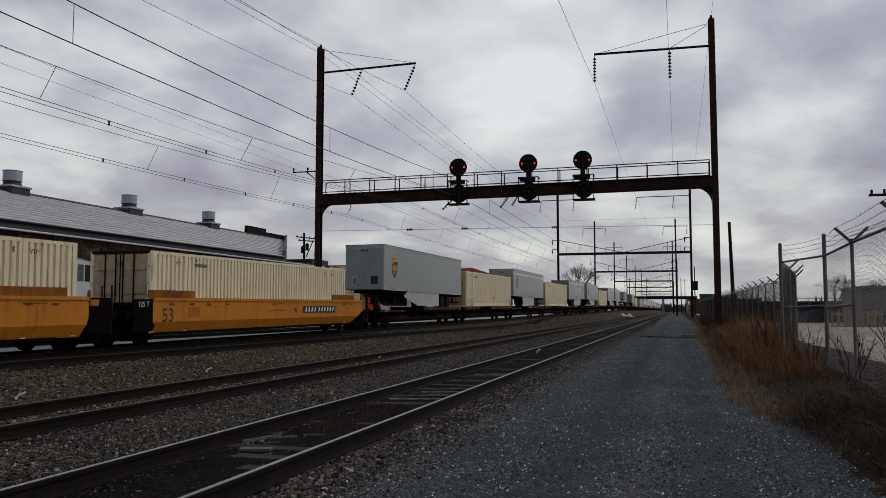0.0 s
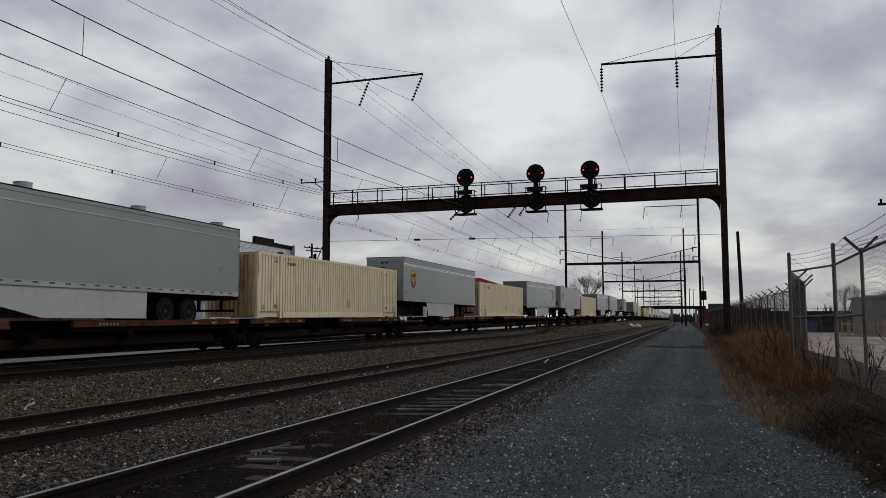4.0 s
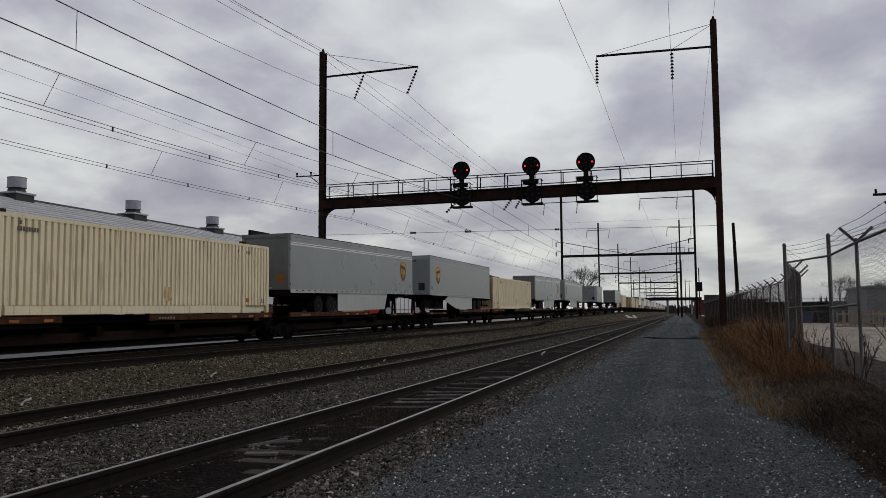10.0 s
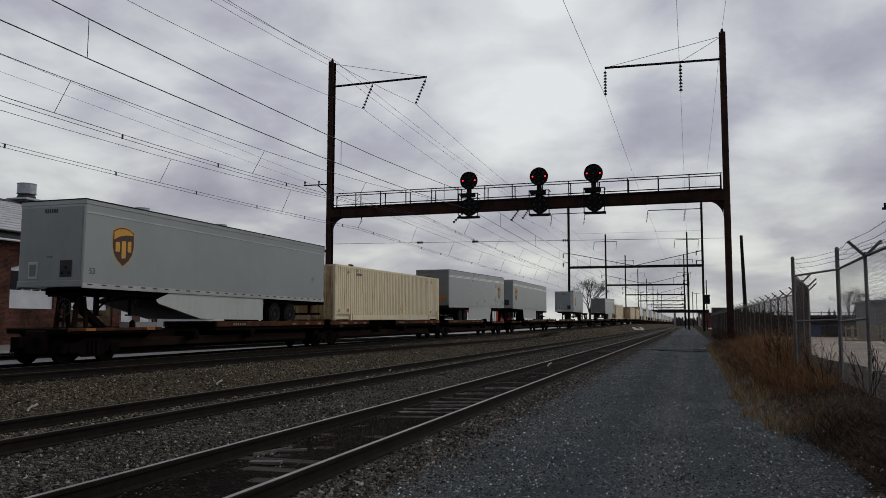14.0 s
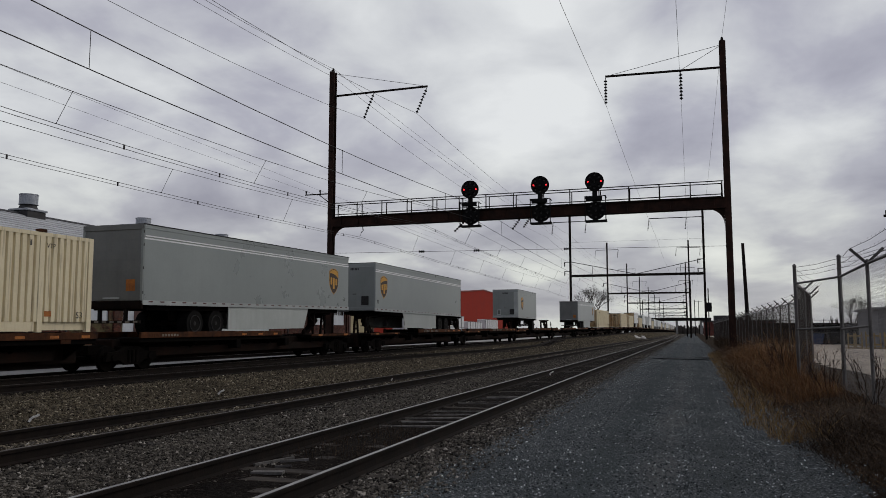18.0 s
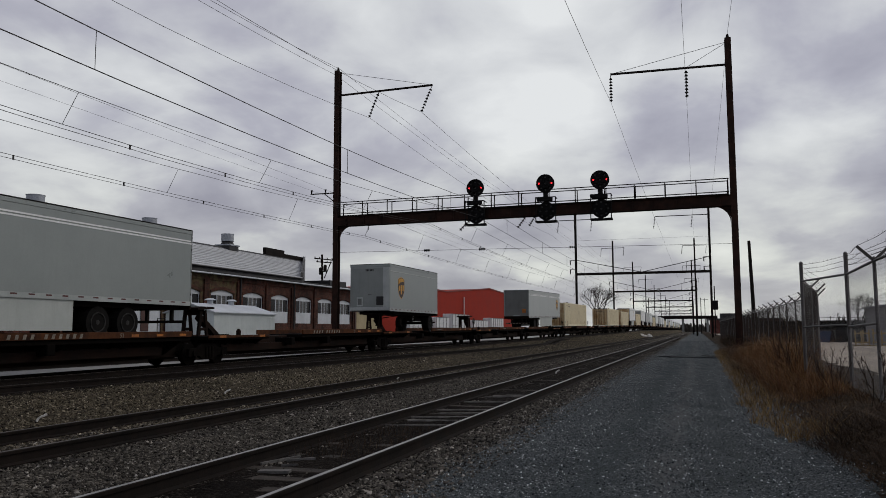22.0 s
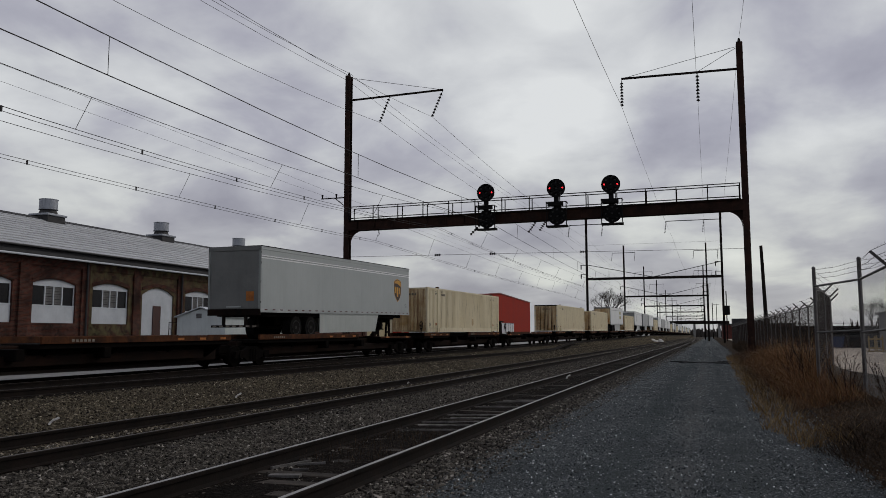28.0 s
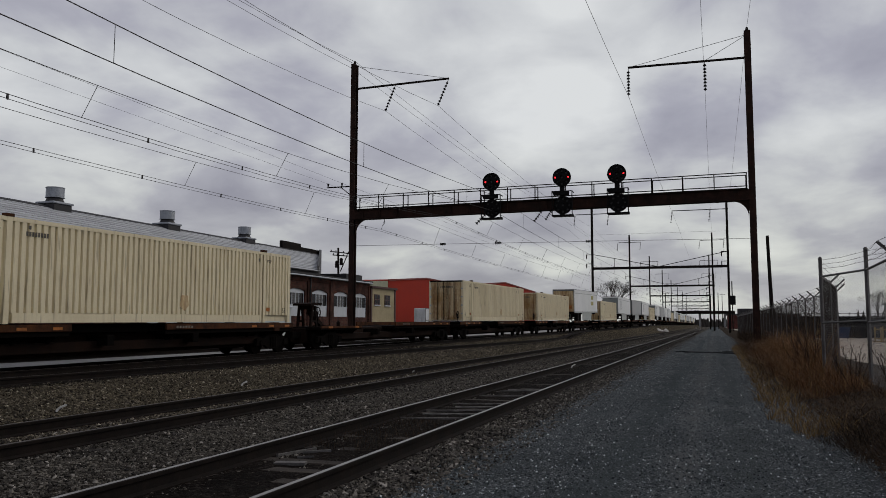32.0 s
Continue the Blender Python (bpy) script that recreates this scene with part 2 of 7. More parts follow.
STEEL = paint("weathered_black_steel", (0.006, 0.0055, 0.005), (0.017, 0.013, 0.011), 0.85, 0.0, 1.2, 25, 0.3, spec=0.1)
RUST_STEEL = paint("rusty_steel", (0.013, 0.0092, 0.0078), (0.038, 0.0185, 0.0138), 0.85, 0.0, 1.6, 22, 0.35, streak=0.4, streak_colour=(0.012, 0.008, 0.007), spec=0.1)
WIRE = paint("copper_wire_oxide", (0.02, 0.02, 0.021), (0.035, 0.034, 0.034), 0.7, 0.2, 2, 20, 0)
RAIL_TOP = paint("polished_rail_head", (0.17, 0.165, 0.16), (0.33, 0.32, 0.31), 0.40, 0.7, 1.5, 60, 0.05)
RAIL_DULL = paint("dull_rail_head", (0.035, 0.030, 0.026), (0.075, 0.066, 0.058), 0.6, 0.4, 1.5, 60, 0.05)
RAIL_DARK = paint("rusted_dark_rail_head", (0.016, 0.013, 0.011), (0.036, 0.030, 0.026), 0.75, 0.2, 1.5, 60, 0.05, spec=0.2)
RAIL_SIDE = paint("rusty_rail_web", (0.005, 0.0041, 0.0037), (0.0145, 0.0105, 0.0085), 0.9, 0, 3, 40, 0.3, spec=0.12)
TIE = paint("old_wooden_tie", (0.014, 0.011, 0.009), (0.042, 0.035, 0.028), 0.92, 0, 4, 55, 0.6, per_piece=0.35, spec=0.2)
PLANK_GLINT = paint("pale_plank_and_glint", (0.050, 0.048, 0.045), (0.165, 0.158, 0.151), 0.9, 0, 5, 60, 0.5, per_piece=0.4, spec=0.2)
BALLAST = stony("mossy_track_ballast", [(0.0, (0.0052, 0.0042, 0.0032)), (0.5, (0.042, 0.0345, 0.0245)), (0.85, (0.110, 0.093, 0.066)), (0.97, (0.34, 0.295, 0.225))], 25, 62, ((0.60, 0.59, 0.55), (1.15, 1.14, 1.05)), 0.45)
BALLAST_GREY = stony("grey_track_ballast", [(0.0, (0.0048, 0.0042, 0.0036)), (0.5, (0.038, 0.0338, 0.028)), (0.85, (0.104, 0.094, 0.079)), (0.97, (0.30, 0.277, 0.238))], 24, 60, ((0.60, 0.60, 0.60), (1.14, 1.13, 1.11)), 0.5)
GRAVEL = stony("crushed_stone_road", [(0.0, (0.0205, 0.0245, 0.0256)), (0.6, (0.0715, 0.081, 0.083)), (0.88, (0.133, 0.147, 0.150)), (0.97, (0.415, 0.44, 0.45))], 58, 120, ((0.66, 0.67, 0.69), (1.12, 1.12, 1.12)), 0.5, 0.8, ruts=[(-1.05, 0.24, (0.047, 0.058, 0.061)), (0.30, 0.20, (0.055, 0.064, 0.066)), (-0.35, 0.13, (0.108, 0.113, 0.112))])
CINDER = stony("dark_cinder_dirt", [(0.0, (0.0040, 0.0034, 0.0030)), (0.6, (0.0100, 0.0082, 0.0070)), (0.9, (0.0230, 0.0190, 0.0155)), (0.98, (0.060, 0.052, 0.046))], 26, 70, ((0.5, 0.5, 0.5), (1.2, 1.15, 1.1)), 0.6)
VERGE = stony("dead_leaf_soil", [(0.0, (0.012, 0.009, 0.0065)), (0.6, (0.034, 0.0255, 0.0175)), (0.9, (0.064, 0.049, 0.034)), (0.98, (0.105, 0.088, 0.066))], 20, 60, ((0.5, 0.5, 0.5), (1.2, 1.1, 1.0)), 0.6)
YARD = stony("tan_yard_gravel", [(0.0, (0.30, 0.26, 0.215)), (0.6, (0.36, 0.315, 0.26)), (0.9, (0.42, 0.37, 0.31)), (0.98, (0.48, 0.44, 0.38))], 9, 40, ((0.75, 0.75, 0.75), (1.1, 1.1, 1.1)), 0.15, 0.15)
WET_PAVE = stony("damp_grey_concrete", [(0.0, (0.12, 0.118, 0.110)), (0.6, (0.185, 0.182, 0.170)), (0.9, (0.22, 0.216, 0.202)), (0.98, (0.28, 0.275, 0.26))], 5, 40, ((0.5, 0.5, 0.5), (1.15, 1.15, 1.15)), 0.22, 0.10, rough=0.5, spec=0.33)
PAVE = stony("worn_concrete", [(0.0, (0.22, 0.22, 0.215)), (0.6, (0.27, 0.27, 0.265)), (0.9, (0.31, 0.31, 0.30)), (0.98, (0.36, 0.36, 0.35))], 9, 60, ((0.75, 0.75, 0.75), (1.1, 1.1, 1.1)), 0.15, 0.15)
FIELD = stony("winter_ground", [(0.0, (0.035, 0.033, 0.026)), (0.6, (0.07, 0.065, 0.05)), (0.9, (0.11, 0.10, 0.08)), (0.98, (0.16, 0.15, 0.12))], 3, 12, ((0.6, 0.6, 0.6), (1.2, 1.2, 1.2)), 0.02, 0.4)


# ---- building blocks ----
class Mesh:
    """Collects faces; ok() makes the mesh data."""

    def __init__(self):
        self.v, self.f = [], []

    def add(self, vs, fs):
        o = len(self.v)
        self.v += [tuple(p) for p in vs]
        self.f += [tuple(i + o for i in q) for q in fs]
        return self

    def box(self, x0, x1, y0, y1, z0, z1):
        vs = [(x, y, z) for x in (x0, x1) for y in (y0, y1) for z in (z0, z1)]
        return self.add(vs, [(0, 1, 3, 2), (4, 6, 7, 5), (0, 4, 5, 1), (2, 3, 7, 6), (0, 2, 6, 4), (1, 5, 7, 3)])

    def bevel_box(self, x0, x1, y0, y1, z0, z1, r=0.03):
        """A box with its twelve edges cut off."""
        vs, idx = [], {}
        for ix, x in enumerate((x0, x1)):
            for iy, y in enumerate((y0, y1)):
                for iz, z in enumerate((z0, z1)):
                    sx, sy, sz = (1, -1)[ix] * r, (1, -1)[iy] * r, (1, -1)[iz] * r
                    for a, p in enumerate(((x, y + sy, z + sz), (x + sx, y, z + sz), (x + sx, y + sy, z))):
                        idx[ix, iy, iz, a] = len(vs)
                        vs.append(p)
        fs = []
        g = lambda *k: idx[k]
        for i in (0, 1):
            fs.append((g(i, 0, 0, 0), g(i, 1, 0, 0), g(i, 1, 1, 0), g(i, 0, 1, 0)))
            fs.append((g(0, i, 0, 1), g(1, i, 0, 1), g(1, i, 1, 1), g(0, i, 1, 1)))
            fs.append((g(0, 0, i, 2), g(1, 0, i, 2), g(1, 1, i, 2), g(0, 1, i, 2)))
            for j in (0, 1):
                fs.append((g(i, j, 0, 0), g(i, j, 0, 1), g(i, j, 1, 1), g(i, j, 1, 0)))
                fs.append((g(i, 0, j, 0), g(i, 0, j, 2), g(i, 1, j, 2), g(i, 1, j, 0)))
                fs.append((g(0, i, j, 1), g(0, i, j, 2), g(1, i, j, 2), g(1, i, j, 1)))
                for k in (0, 1):
                    fs.append((g(i, j, k, 0), g(i, j, k, 1), g(i, j, k, 2)))
        return self.add(vs, fs)

    def rod(self, a, b, r, r2=None, n=6, caps=True):
        a, b = Vector(a), Vector(b)
        r2 = r if r2 is None else r2
        w = (b - a).normalized()
        u = w.cross(Vector((0, 0, 1)) if abs(w.z) < 0.9 else Vector((1, 0, 0))).normalized()
        t = w.cross(u)
        vs = []
        for p, q in ((a, r), (b, r2)):
            vs += [p + (u * math.cos(2 * math.pi * i / n) + t * math.sin(2 * math.pi * i / n)) * q for i in range(n)]
        fs = [(i, (i + 1) % n, n + (i + 1) % n, n + i) for i in range(n)]
        if caps:
            fs += [tuple(range(n - 1, -1, -1)), tuple(range(n, 2 * n))]
        return self.add(vs, fs)

    def line(self, pts, r, n=4):
        """A thin bent bar through a row of points, in one piece."""
        pts = [Vector(p) for p in pts]
        vs = []
        for i, p in enumerate(pts):
            w = (pts[min(i + 1, len(pts) - 1)] - pts[max(i - 1, 0)]).normalized()
            u = w.cross(Vector((0, 0, 1)) if abs(w.z) < 0.9 else Vector((1, 0, 0))).normalized()
            t = w.cross(u)
            vs += [p + (u * math.cos(2 * math.pi * (k + 0.5) / n) + t * math.sin(2 * math.pi * (k + 0.5) / n)) * r for k in range(n)]
        fs = [(i * n + k, i * n + (k + 1) % n, (i + 1) * n + (k + 1) % n, (i + 1) * n + k) for i in range(len(pts) - 1) for k in range(n)]
        return self.add(vs, fs)

    def beam(self, a, b, w, h):
        """A rectangular bar from a to b: w wide, h deep."""
        a, b = Vector(a), Vector(b)
        d = (b - a).normalized()
        u = d.cross(Vector((0, 0, 1)) if abs(d.z) < 0.95 else Vector((0, 1, 0))).normalized() * (w / 2)
        t = u.normalized().cross(d) * (h / 2)
        vs = [p + s * u + q * t for p in (a, b) for s, q in ((-1, -1), (1, -1), (1, 1), (-1, 1))]
        return self.add(vs, [(0, 1, 2, 3), (7, 6, 5, 4), (0, 4, 5, 1), (1, 5, 6, 2), (2, 6, 7, 3), (3, 7, 4, 0)])

    def prism(self, poly, axis, lo, hi):
        """A polygon in the other two axes, drawn out along axis ('x', 'y' or 'z')."""
        def place(p, t):
            return {"x": (t, p[0], p[1]), "y": (p[0], t, p[1]), "z": (p[0], p[1], t)}[axis]
        n = len(poly)
        vs = [place(p, lo) for p in poly] + [place(p, hi) for p in poly]
        return self.add(vs, [(i, (i + 1) % n, n + (i + 1) % n, n + i) for i in range(n)] + [tuple(range(n - 1, -1, -1)), tuple(range(n, 2 * n))])

    def data(self, name, mat, smooth=False):
        me = bpy.data.meshes.new(name)
        me.from_pydata(self.v, [], self.f)
        me.materials.append(mat)
        b = bmesh.new()
        b.from_mesh(me)
        bmesh.ops.recalc_face_normals(b, faces=b.faces)
        b.to_mesh(me)
        b.free()
        if smooth:
            for p in me.polygons:
                p.use_smooth = True
        return me


def part(name, mesh, mat, parent=None, label="", at=None, smooth=False):
    ob = new(name, mesh if isinstance(mesh, bpy.types.Mesh) else mesh.data(name, mat, smooth))
    ob.parent = parent
    if at is not None:
        ob.matrix_basis = at
    if label:
        ob["label"] = label
    return ob


def thing(name, label, category, group="", kind="", at=None):
    ob = tagged(new(name), label, category, group, kind)
    ob.empty_display_size = 0.2
    if at is not None:
        ob.matrix_basis = at
    return ob


# ---- the ground, strip by strip across the tracks ----
def ground_z(x):
    """The height of the ground across the line."""
    return float(np.interp(x, [-400, -60, -40, -23, -21.5, -17, -13.4, -10.4, -7.0, -3.0, -2.2, -1.4, 1.0, 1.6, 2.6, 4.5, 40, 400],
                           [0.05, 0.08, 0.10, 0.10, 0.12, 0.14, 0.14, -0.09, -0.09, -0.09, -0.05, 0.0, 0.0, 0.10, 0.32, 0.32, 0.3, 0.0]))


def steps(a, b, near, first, grow):
    """Places from a to b, finest round near."""
    up, d, y = [], first, near
    while y < b:
        up.append(y)
        y += d
        d *= grow
    dn, d, y = [], first, near - first
    while y > a:
        dn.append(y)
        y -= d
        d *= grow
    return [a] + dn[::-1] + up + [b]


TRAIN_A, TRAIN_M = 19.9, 0.029     # the train's track closes in on the others as it goes


def train_x(y):
    """The middle of the train's track."""
    if y < 110:
        return -TRAIN_A + TRAIN_M * y
    u = min(y, 190) - 110
    return -TRAIN_A + TRAIN_M * (110 + u - u * u / 160)


def rise(y):
    """The grade of the train's track: it climbs gently away from here."""
    return -0.10 + 0.0065 * (min(max(y, 0.0), 220.0) - 26.0)


def strip(name, x0, x1, y0, y1, mat, rough, dx, label, lift=0.0):
    xs = np.linspace(x0, x1, max(2, int((x1 - x0) / dx) + 1))
    ys = steps(y0, y1, 6.0, dx, 1.03)
    vs = []
    for y in ys:
        for x in xs:
            q = noise.noise(Vector((x * 2.3, y * 2.3, 0.3))) * 0.6 + noise.noise(Vector((x * 7, y * 7, 4.3))) * 0.4
            bank_up = rise(y) * min(1.0, max(0.0, (train_x(y) + 3.0 - x) / 1.2)) if name == "ballast" else 0.0
            vs.append((x, y, ground_z(x) + lift + rough * q + bank_up))
    nx = len(xs)
    fs = [(j * nx + i, j * nx + i + 1, (j + 1) * nx + i + 1, (j + 1) * nx + i) for j in range(len(ys) - 1) for i in range(nx - 1)]
    me = bpy.data.meshes.new(name)
    me.from_pydata(vs, [], fs)
    me.materials.append(mat)
    for p in me.polygons:
        p.use_smooth = True
    return tagged(new(name, me), label, name, kind="structure")


g = Mesh()
g.add([(-2500, -1500, -0.35), (2500, -1500, -0.35), (2500, 4000, -0.35), (-2500, 4000, -0.35)], [(0, 1, 2, 3)])
tagged(part("ground", g, FIELD), "flat winter ground of bare earth reaching the horizon", "ground", kind="structure")
strip("ballast", -21.3, -8.62, -60, 900, BALLAST, 0.035, 0.22, "mossy yellow-grey crushed stone ballast along the siding")
strip("ballast", -8.62, -1.9, -60, 900, BALLAST_GREY, 0.035, 0.22, "dark grey crushed stone ballast round the near tracks")
strip("track_bed", -5.0, -3.7, -40, 300, CINDER, 0.03, 0.16, "black cinder dirt between the rails of the near track", 0.02)
strip("siding_bed", -17.2, -14.0, -40, 110, CINDER, 0.03, 0.25, "black cinder dirt along the siding beside the train", 0.022)
strip("road", -2.75, 1.5, -40, 900, GRAVEL, 0.012, 0.2, "blue-grey crushed stone service road with worn wheel lanes", 0.012)
strip("verge", 1.42, 4.6, -40, 900, VERGE, 0.06, 0.25, "brown weedy bank of dead leaves beside the fence", 0.004)
strip("pavement", -60, -20.95, -40, 400, WET_PAVE, 0.01, 3.0, "damp grey concrete yard between tracks and brick building")
strip("yard", 4.4, 160, -40, 400, YARD, 0.0, 4.0, "pale tan gravel yard behind the chain-link fence")


# ---- tracks ----
def siding_x(y):
    """The unused track beside it, which joins it far off."""
    k = min(1.0, max(0.0, (y - 55) / 60))
    k = k * k * (3 - 2 * k)
    return (train_x(y) + 4.25) * (1 - k) + train_x(y) * k


def rail_strip(fx, off, z, y0, y1, up):
    """One rail along x = fx(y) + off with its top at z: the polished head, and the web and foot."""
    ys = [y0 + i * (y1 - y0) / 60 for i in range(61)] if fx(0) != fx(300) else [y0, 0, 40, 120, 300, y1]
    def sweep(poly):
        m = Mesh()
        n = len(poly)
        vs = [(fx(y) + off + px, y, z + up(y) + pz) for y in ys for px, pz in poly]
        fs = [(j * n + i, j * n + (i + 1) % n, (j + 1) * n + (i + 1) % n, (j + 1) * n + i) for j in range(len(ys) - 1) for i in range(n)]
        return m.add(vs, fs)
    top = sweep([(-0.024, -0.002), (-0.018, 0.0), (0.021, 0.0), (0.027, -0.002), (0.027, -0.006), (-0.024, -0.006)])
    body = sweep([(-0.037, -0.012), (-0.030, -0.004), (0.028, -0.004), (0.037, -0.012), (0.033, -0.045), (0.010, -0.055), (0.010, -0.148), (0.072, -0.165), (0.072, -0.178), (-0.072, -0.178), (-0.072, -0.165), (-0.010, -0.148), (-0.010, -0.055), (-0.033, -0.045)])
    return top, body


tie_me = Mesh().bevel_box(-1.3, 1.3, -0.115, 0.115, -0.16, 0.0, 0.012).data("tie", TIE)


def track(label, fx, z, y0, y1, shiny, tie_lift, tie_range, up=lambda y: 0.0, sunk=0.0):
    t = thing("railway_track", label, "railway track", "parallel tracks", "structure")
    for off in (-0.753, 0.753):
        top, body = rail_strip(fx, off, z - (sunk if off < 0 else 0.0), y0, y1, up)
        r = part("rail", body, RAIL_SIDE, t)
        part("rail_head", top, shiny, r)
    rng = random.Random(int(z * 100) + len(label))
    rest = Mesh()
    y = y0
    while y < min(y1, 220):
        yy, dz, rot = y + rng.uniform(-0.04, 0.04), tie_lift + rng.uniform(-0.02, 0.015), rng.uniform(-1.5, 1.5)
        if tie_range[0] < y < tie_range[1]:
            part("tie", tie_me, TIE, t, at=pose(fx(yy) + rng.uniform(-0.05, 0.05), yy, z + up(yy) - 0.178 + dz, 0, 0, rot))
        elif -5 < y < 160:
            x, zz = fx(yy), z + up(yy) - 0.178 + dz
            rest.box(x - 1.3, x + 1.3, yy - 0.11, yy + 0.11, zz - 0.1, zz)
        y += 0.53
    part("far_ties", rest, TIE, t)["kind"] = "stuff"
    return t


track("nearest running track with shiny steel rails on half-buried ties", lambda y: -4.35 - 4.2e-5 * max(0.0, y - 110) ** 2, 0.10, -60, 520, RAIL_TOP, 0.0, (1.5, 60))
track("second track with dull rusty rails sunk in ballast", lambda y: -8.62 - 2.4e-5 * max(0.0, y - 110) ** 2, 0.10, -60, 480, RAIL_DULL, -0.015, (3, 45))
track("unused siding with rusty rails half buried in ballast", siding_x, 0.335, -60, 190, RAIL_DARK, -0.035, (5, 35), lambda y: rise(y) * min(1.0, max(0.0, (3.2 - siding_x(y) + train_x(y)) / 1.2)), 0.14)
track("main track that carries the freight train", train_x, 0.33, -320, 800, RAIL_DULL, 0.0, (8, 50), rise)
track("electrified track beyond the train", lambda y: -24.6, 0.28, -60, 400, RAIL_DULL, -0.02, (20, 30))


# ---- signal bridge and catenary supports ----
def h_column(m, x, y, z0, z1, w=0.42, d=0.5):
    m.box(x - w / 2, x + w / 2, y - d / 2, y - d / 2 + 0.05, z0, z1)
    m.box(x - w / 2, x + w / 2, y + d / 2 - 0.05, y + d / 2, z0, z1)
    m.box(x - 0.04, x + 0.04, y - d / 2 + 0.05, y + d / 2 - 0.05, z0, z1)
    k = z0 + 0.6
    while k < z1 - 0.4:
        m.box(x - w / 2 - 0.004, x + w / 2 + 0.004, y - d / 2 - 0.018, y - d / 2, k, k + 0.16)
        k += 1.25


def insulator(m, top, bottom, discs=8, r=0.13):
    a, b = Vector(top), Vector(bottom)
    m.rod(a, b, 0.025)
    for i in range(discs):
        p = a.lerp(b, (i + 0.8) / (discs + 0.6))
        q = a.lerp(b, (i + 1.25) / (discs + 0.6))
        m.rod(p, q, r * 0.45, r, n=10)


def arc_panel(m, cx, cz, r, a0, a1, y0, y1, corner):
    pts = [(cx + r * math.cos(a0 + (a1 - a0) * i / 8), cz + r * math.sin(a0 + (a1 - a0) * i / 8)) for i in range(9)]
    m.prism([corner] + pts, "y", y0, y1)


GY = 57.0
XL, XR = -26.83, 2.58


def tilt(m):
    """The girder climbs a little towards the road."""
    m.v = [(v[0], v[1], v[2] + 0.06 + 0.18 * (v[0] - XL) / (XR - XL)) for v in m.v]
    return m


bridge = thing("signal_bridge", "rusty steel signal bridge across the tracks with tall catenary posts", "signal bridge")
for x, top, base in ((XL, 22.23, 0.1), (XR, 21.52, 0.0)):
    m = Mesh()
    h_column(m, x, GY, base, top)
    m.box(x - 0.32, x + 0.32, GY - 0.36, GY + 0.36, base, base + 0.08)
    post = part("post", m, RUST_STEEL, bridge, "tall rusty steel post")
    part("cap", Mesh().rod((x, GY, top), (x, GY, top + 0.3), 0.14, 0.06, 8), STEEL, post)
    part("footing", Mesh().bevel_box(x - 0.6, x + 0.6, GY - 0.6, GY + 0.6, base - 0.5, base + 0.14, 0.04), PAVE, post, "concrete footing")
m = Mesh()
m.box(XL + 0.2, XR - 0.2, GY - 0.30, GY - 0.27, 9.62, 10.32)
m.box(XL + 0.2, XR - 0.2, GY + 0.27, GY + 0.30, 9.62, 10.32)
for z in (9.60, 10.29):
    m.box(XL + 0.2, XR - 0.2, GY - 0.42, GY - 0.16, z, z + 0.035)
    m.box(XL + 0.2, XR - 0.2, GY + 0.16, GY + 0.42, z, z + 0.035)
x = XL + 1
while x < XR - 0.5:
    m.box(x - 0.02, x + 0.02, GY - 0.40, GY - 0.30, 9.635, 10.29)
    x += 1.45
arc_panel(m, XL + 1.35, 8.5, 1.1, math.pi, math.pi / 2, GY - 0.08, GY + 0.08, (XL + 0.2, 9.62))
arc_panel(m, XR - 1.35, 8.5, 1.1, 0, math.pi / 2, GY - 0.08, GY + 0.08, (XR - 0.2, 9.62))
part("girder", tilt(m), RUST_STEEL, bridge, "deep riveted plate girder streaked with rust")
m = Mesh()
m.box(XL + 0.3, XR - 0.3, GY - 0.5, GY + 0.5, 10.34, 10.38)
part("walkway", tilt(m), STEEL, bridge)
for side in (-0.5, 0.5):
    m = Mesh()
    for z in (10.52, 11.42):
        m.line([(XL + 0.3, GY + side, z), (XR - 0.3, GY + side, z)], 0.036, 5)
    part("handrail", tilt(m), STEEL, bridge)
    x = XL + 0.35
    while x < XR - 0.2:
        part("baluster", tilt(Mesh().box(x - 0.035, x + 0.035, GY + side - 0.02, GY + side + 0.02, 10.36, 11.43)), STEEL, bridge)
        x += 2.05
# side bracket with two small insulators on the far post
m = Mesh().box(XL - 2.3, XL, GY - 0.04, GY + 0.04, 12.32, 12.40).beam((XL - 1.1, GY, 12.34), (XL - 0.1, GY, 11.55), 0.06, 0.06)
for dx in (-2.22, -1.0):
    m.rod((XL + dx, GY, 12.40), (XL + dx, GY, 12.68), 0.04, 0.09, 8)
part("side_bracket", m, STEEL, bridge)
# strings of discs that hold the wires under the girder
for x0, z0, x1, z1 in ((-15.9, 9.75, -16.75, 8.95), (-11.7, 9.8, -12.35, 8.95), (-11.0, 9.8, -11.5, 9.05)):
    m = Mesh()
    insulator(m, (x0, GY, z0), (x1, GY, z1), 5)
    part("insulator", m, STEEL, bridge, "slanting string of black discs")
part("hook", Mesh().line([(-24.2, GY, 9.72), (-24.1, GY, 9.35), (-24.25, GY, 9.15)], 0.03, 4), STEEL, bridge)

SIGNAL_RED = lamp_glow("red_signal_lamp", (1.0, 0.03, 0.04), 1.8)
LENS_OFF = glassy("dark_signal_lens", (0.003, 0.003, 0.003), 0.5)
HEAD_BLACK = paint("black_signal_paint", (0.004, 0.004, 0.0045), (0.010, 0.010, 0.0105), 0.8, 0, 3, 30, 0.2, spec=0.12)


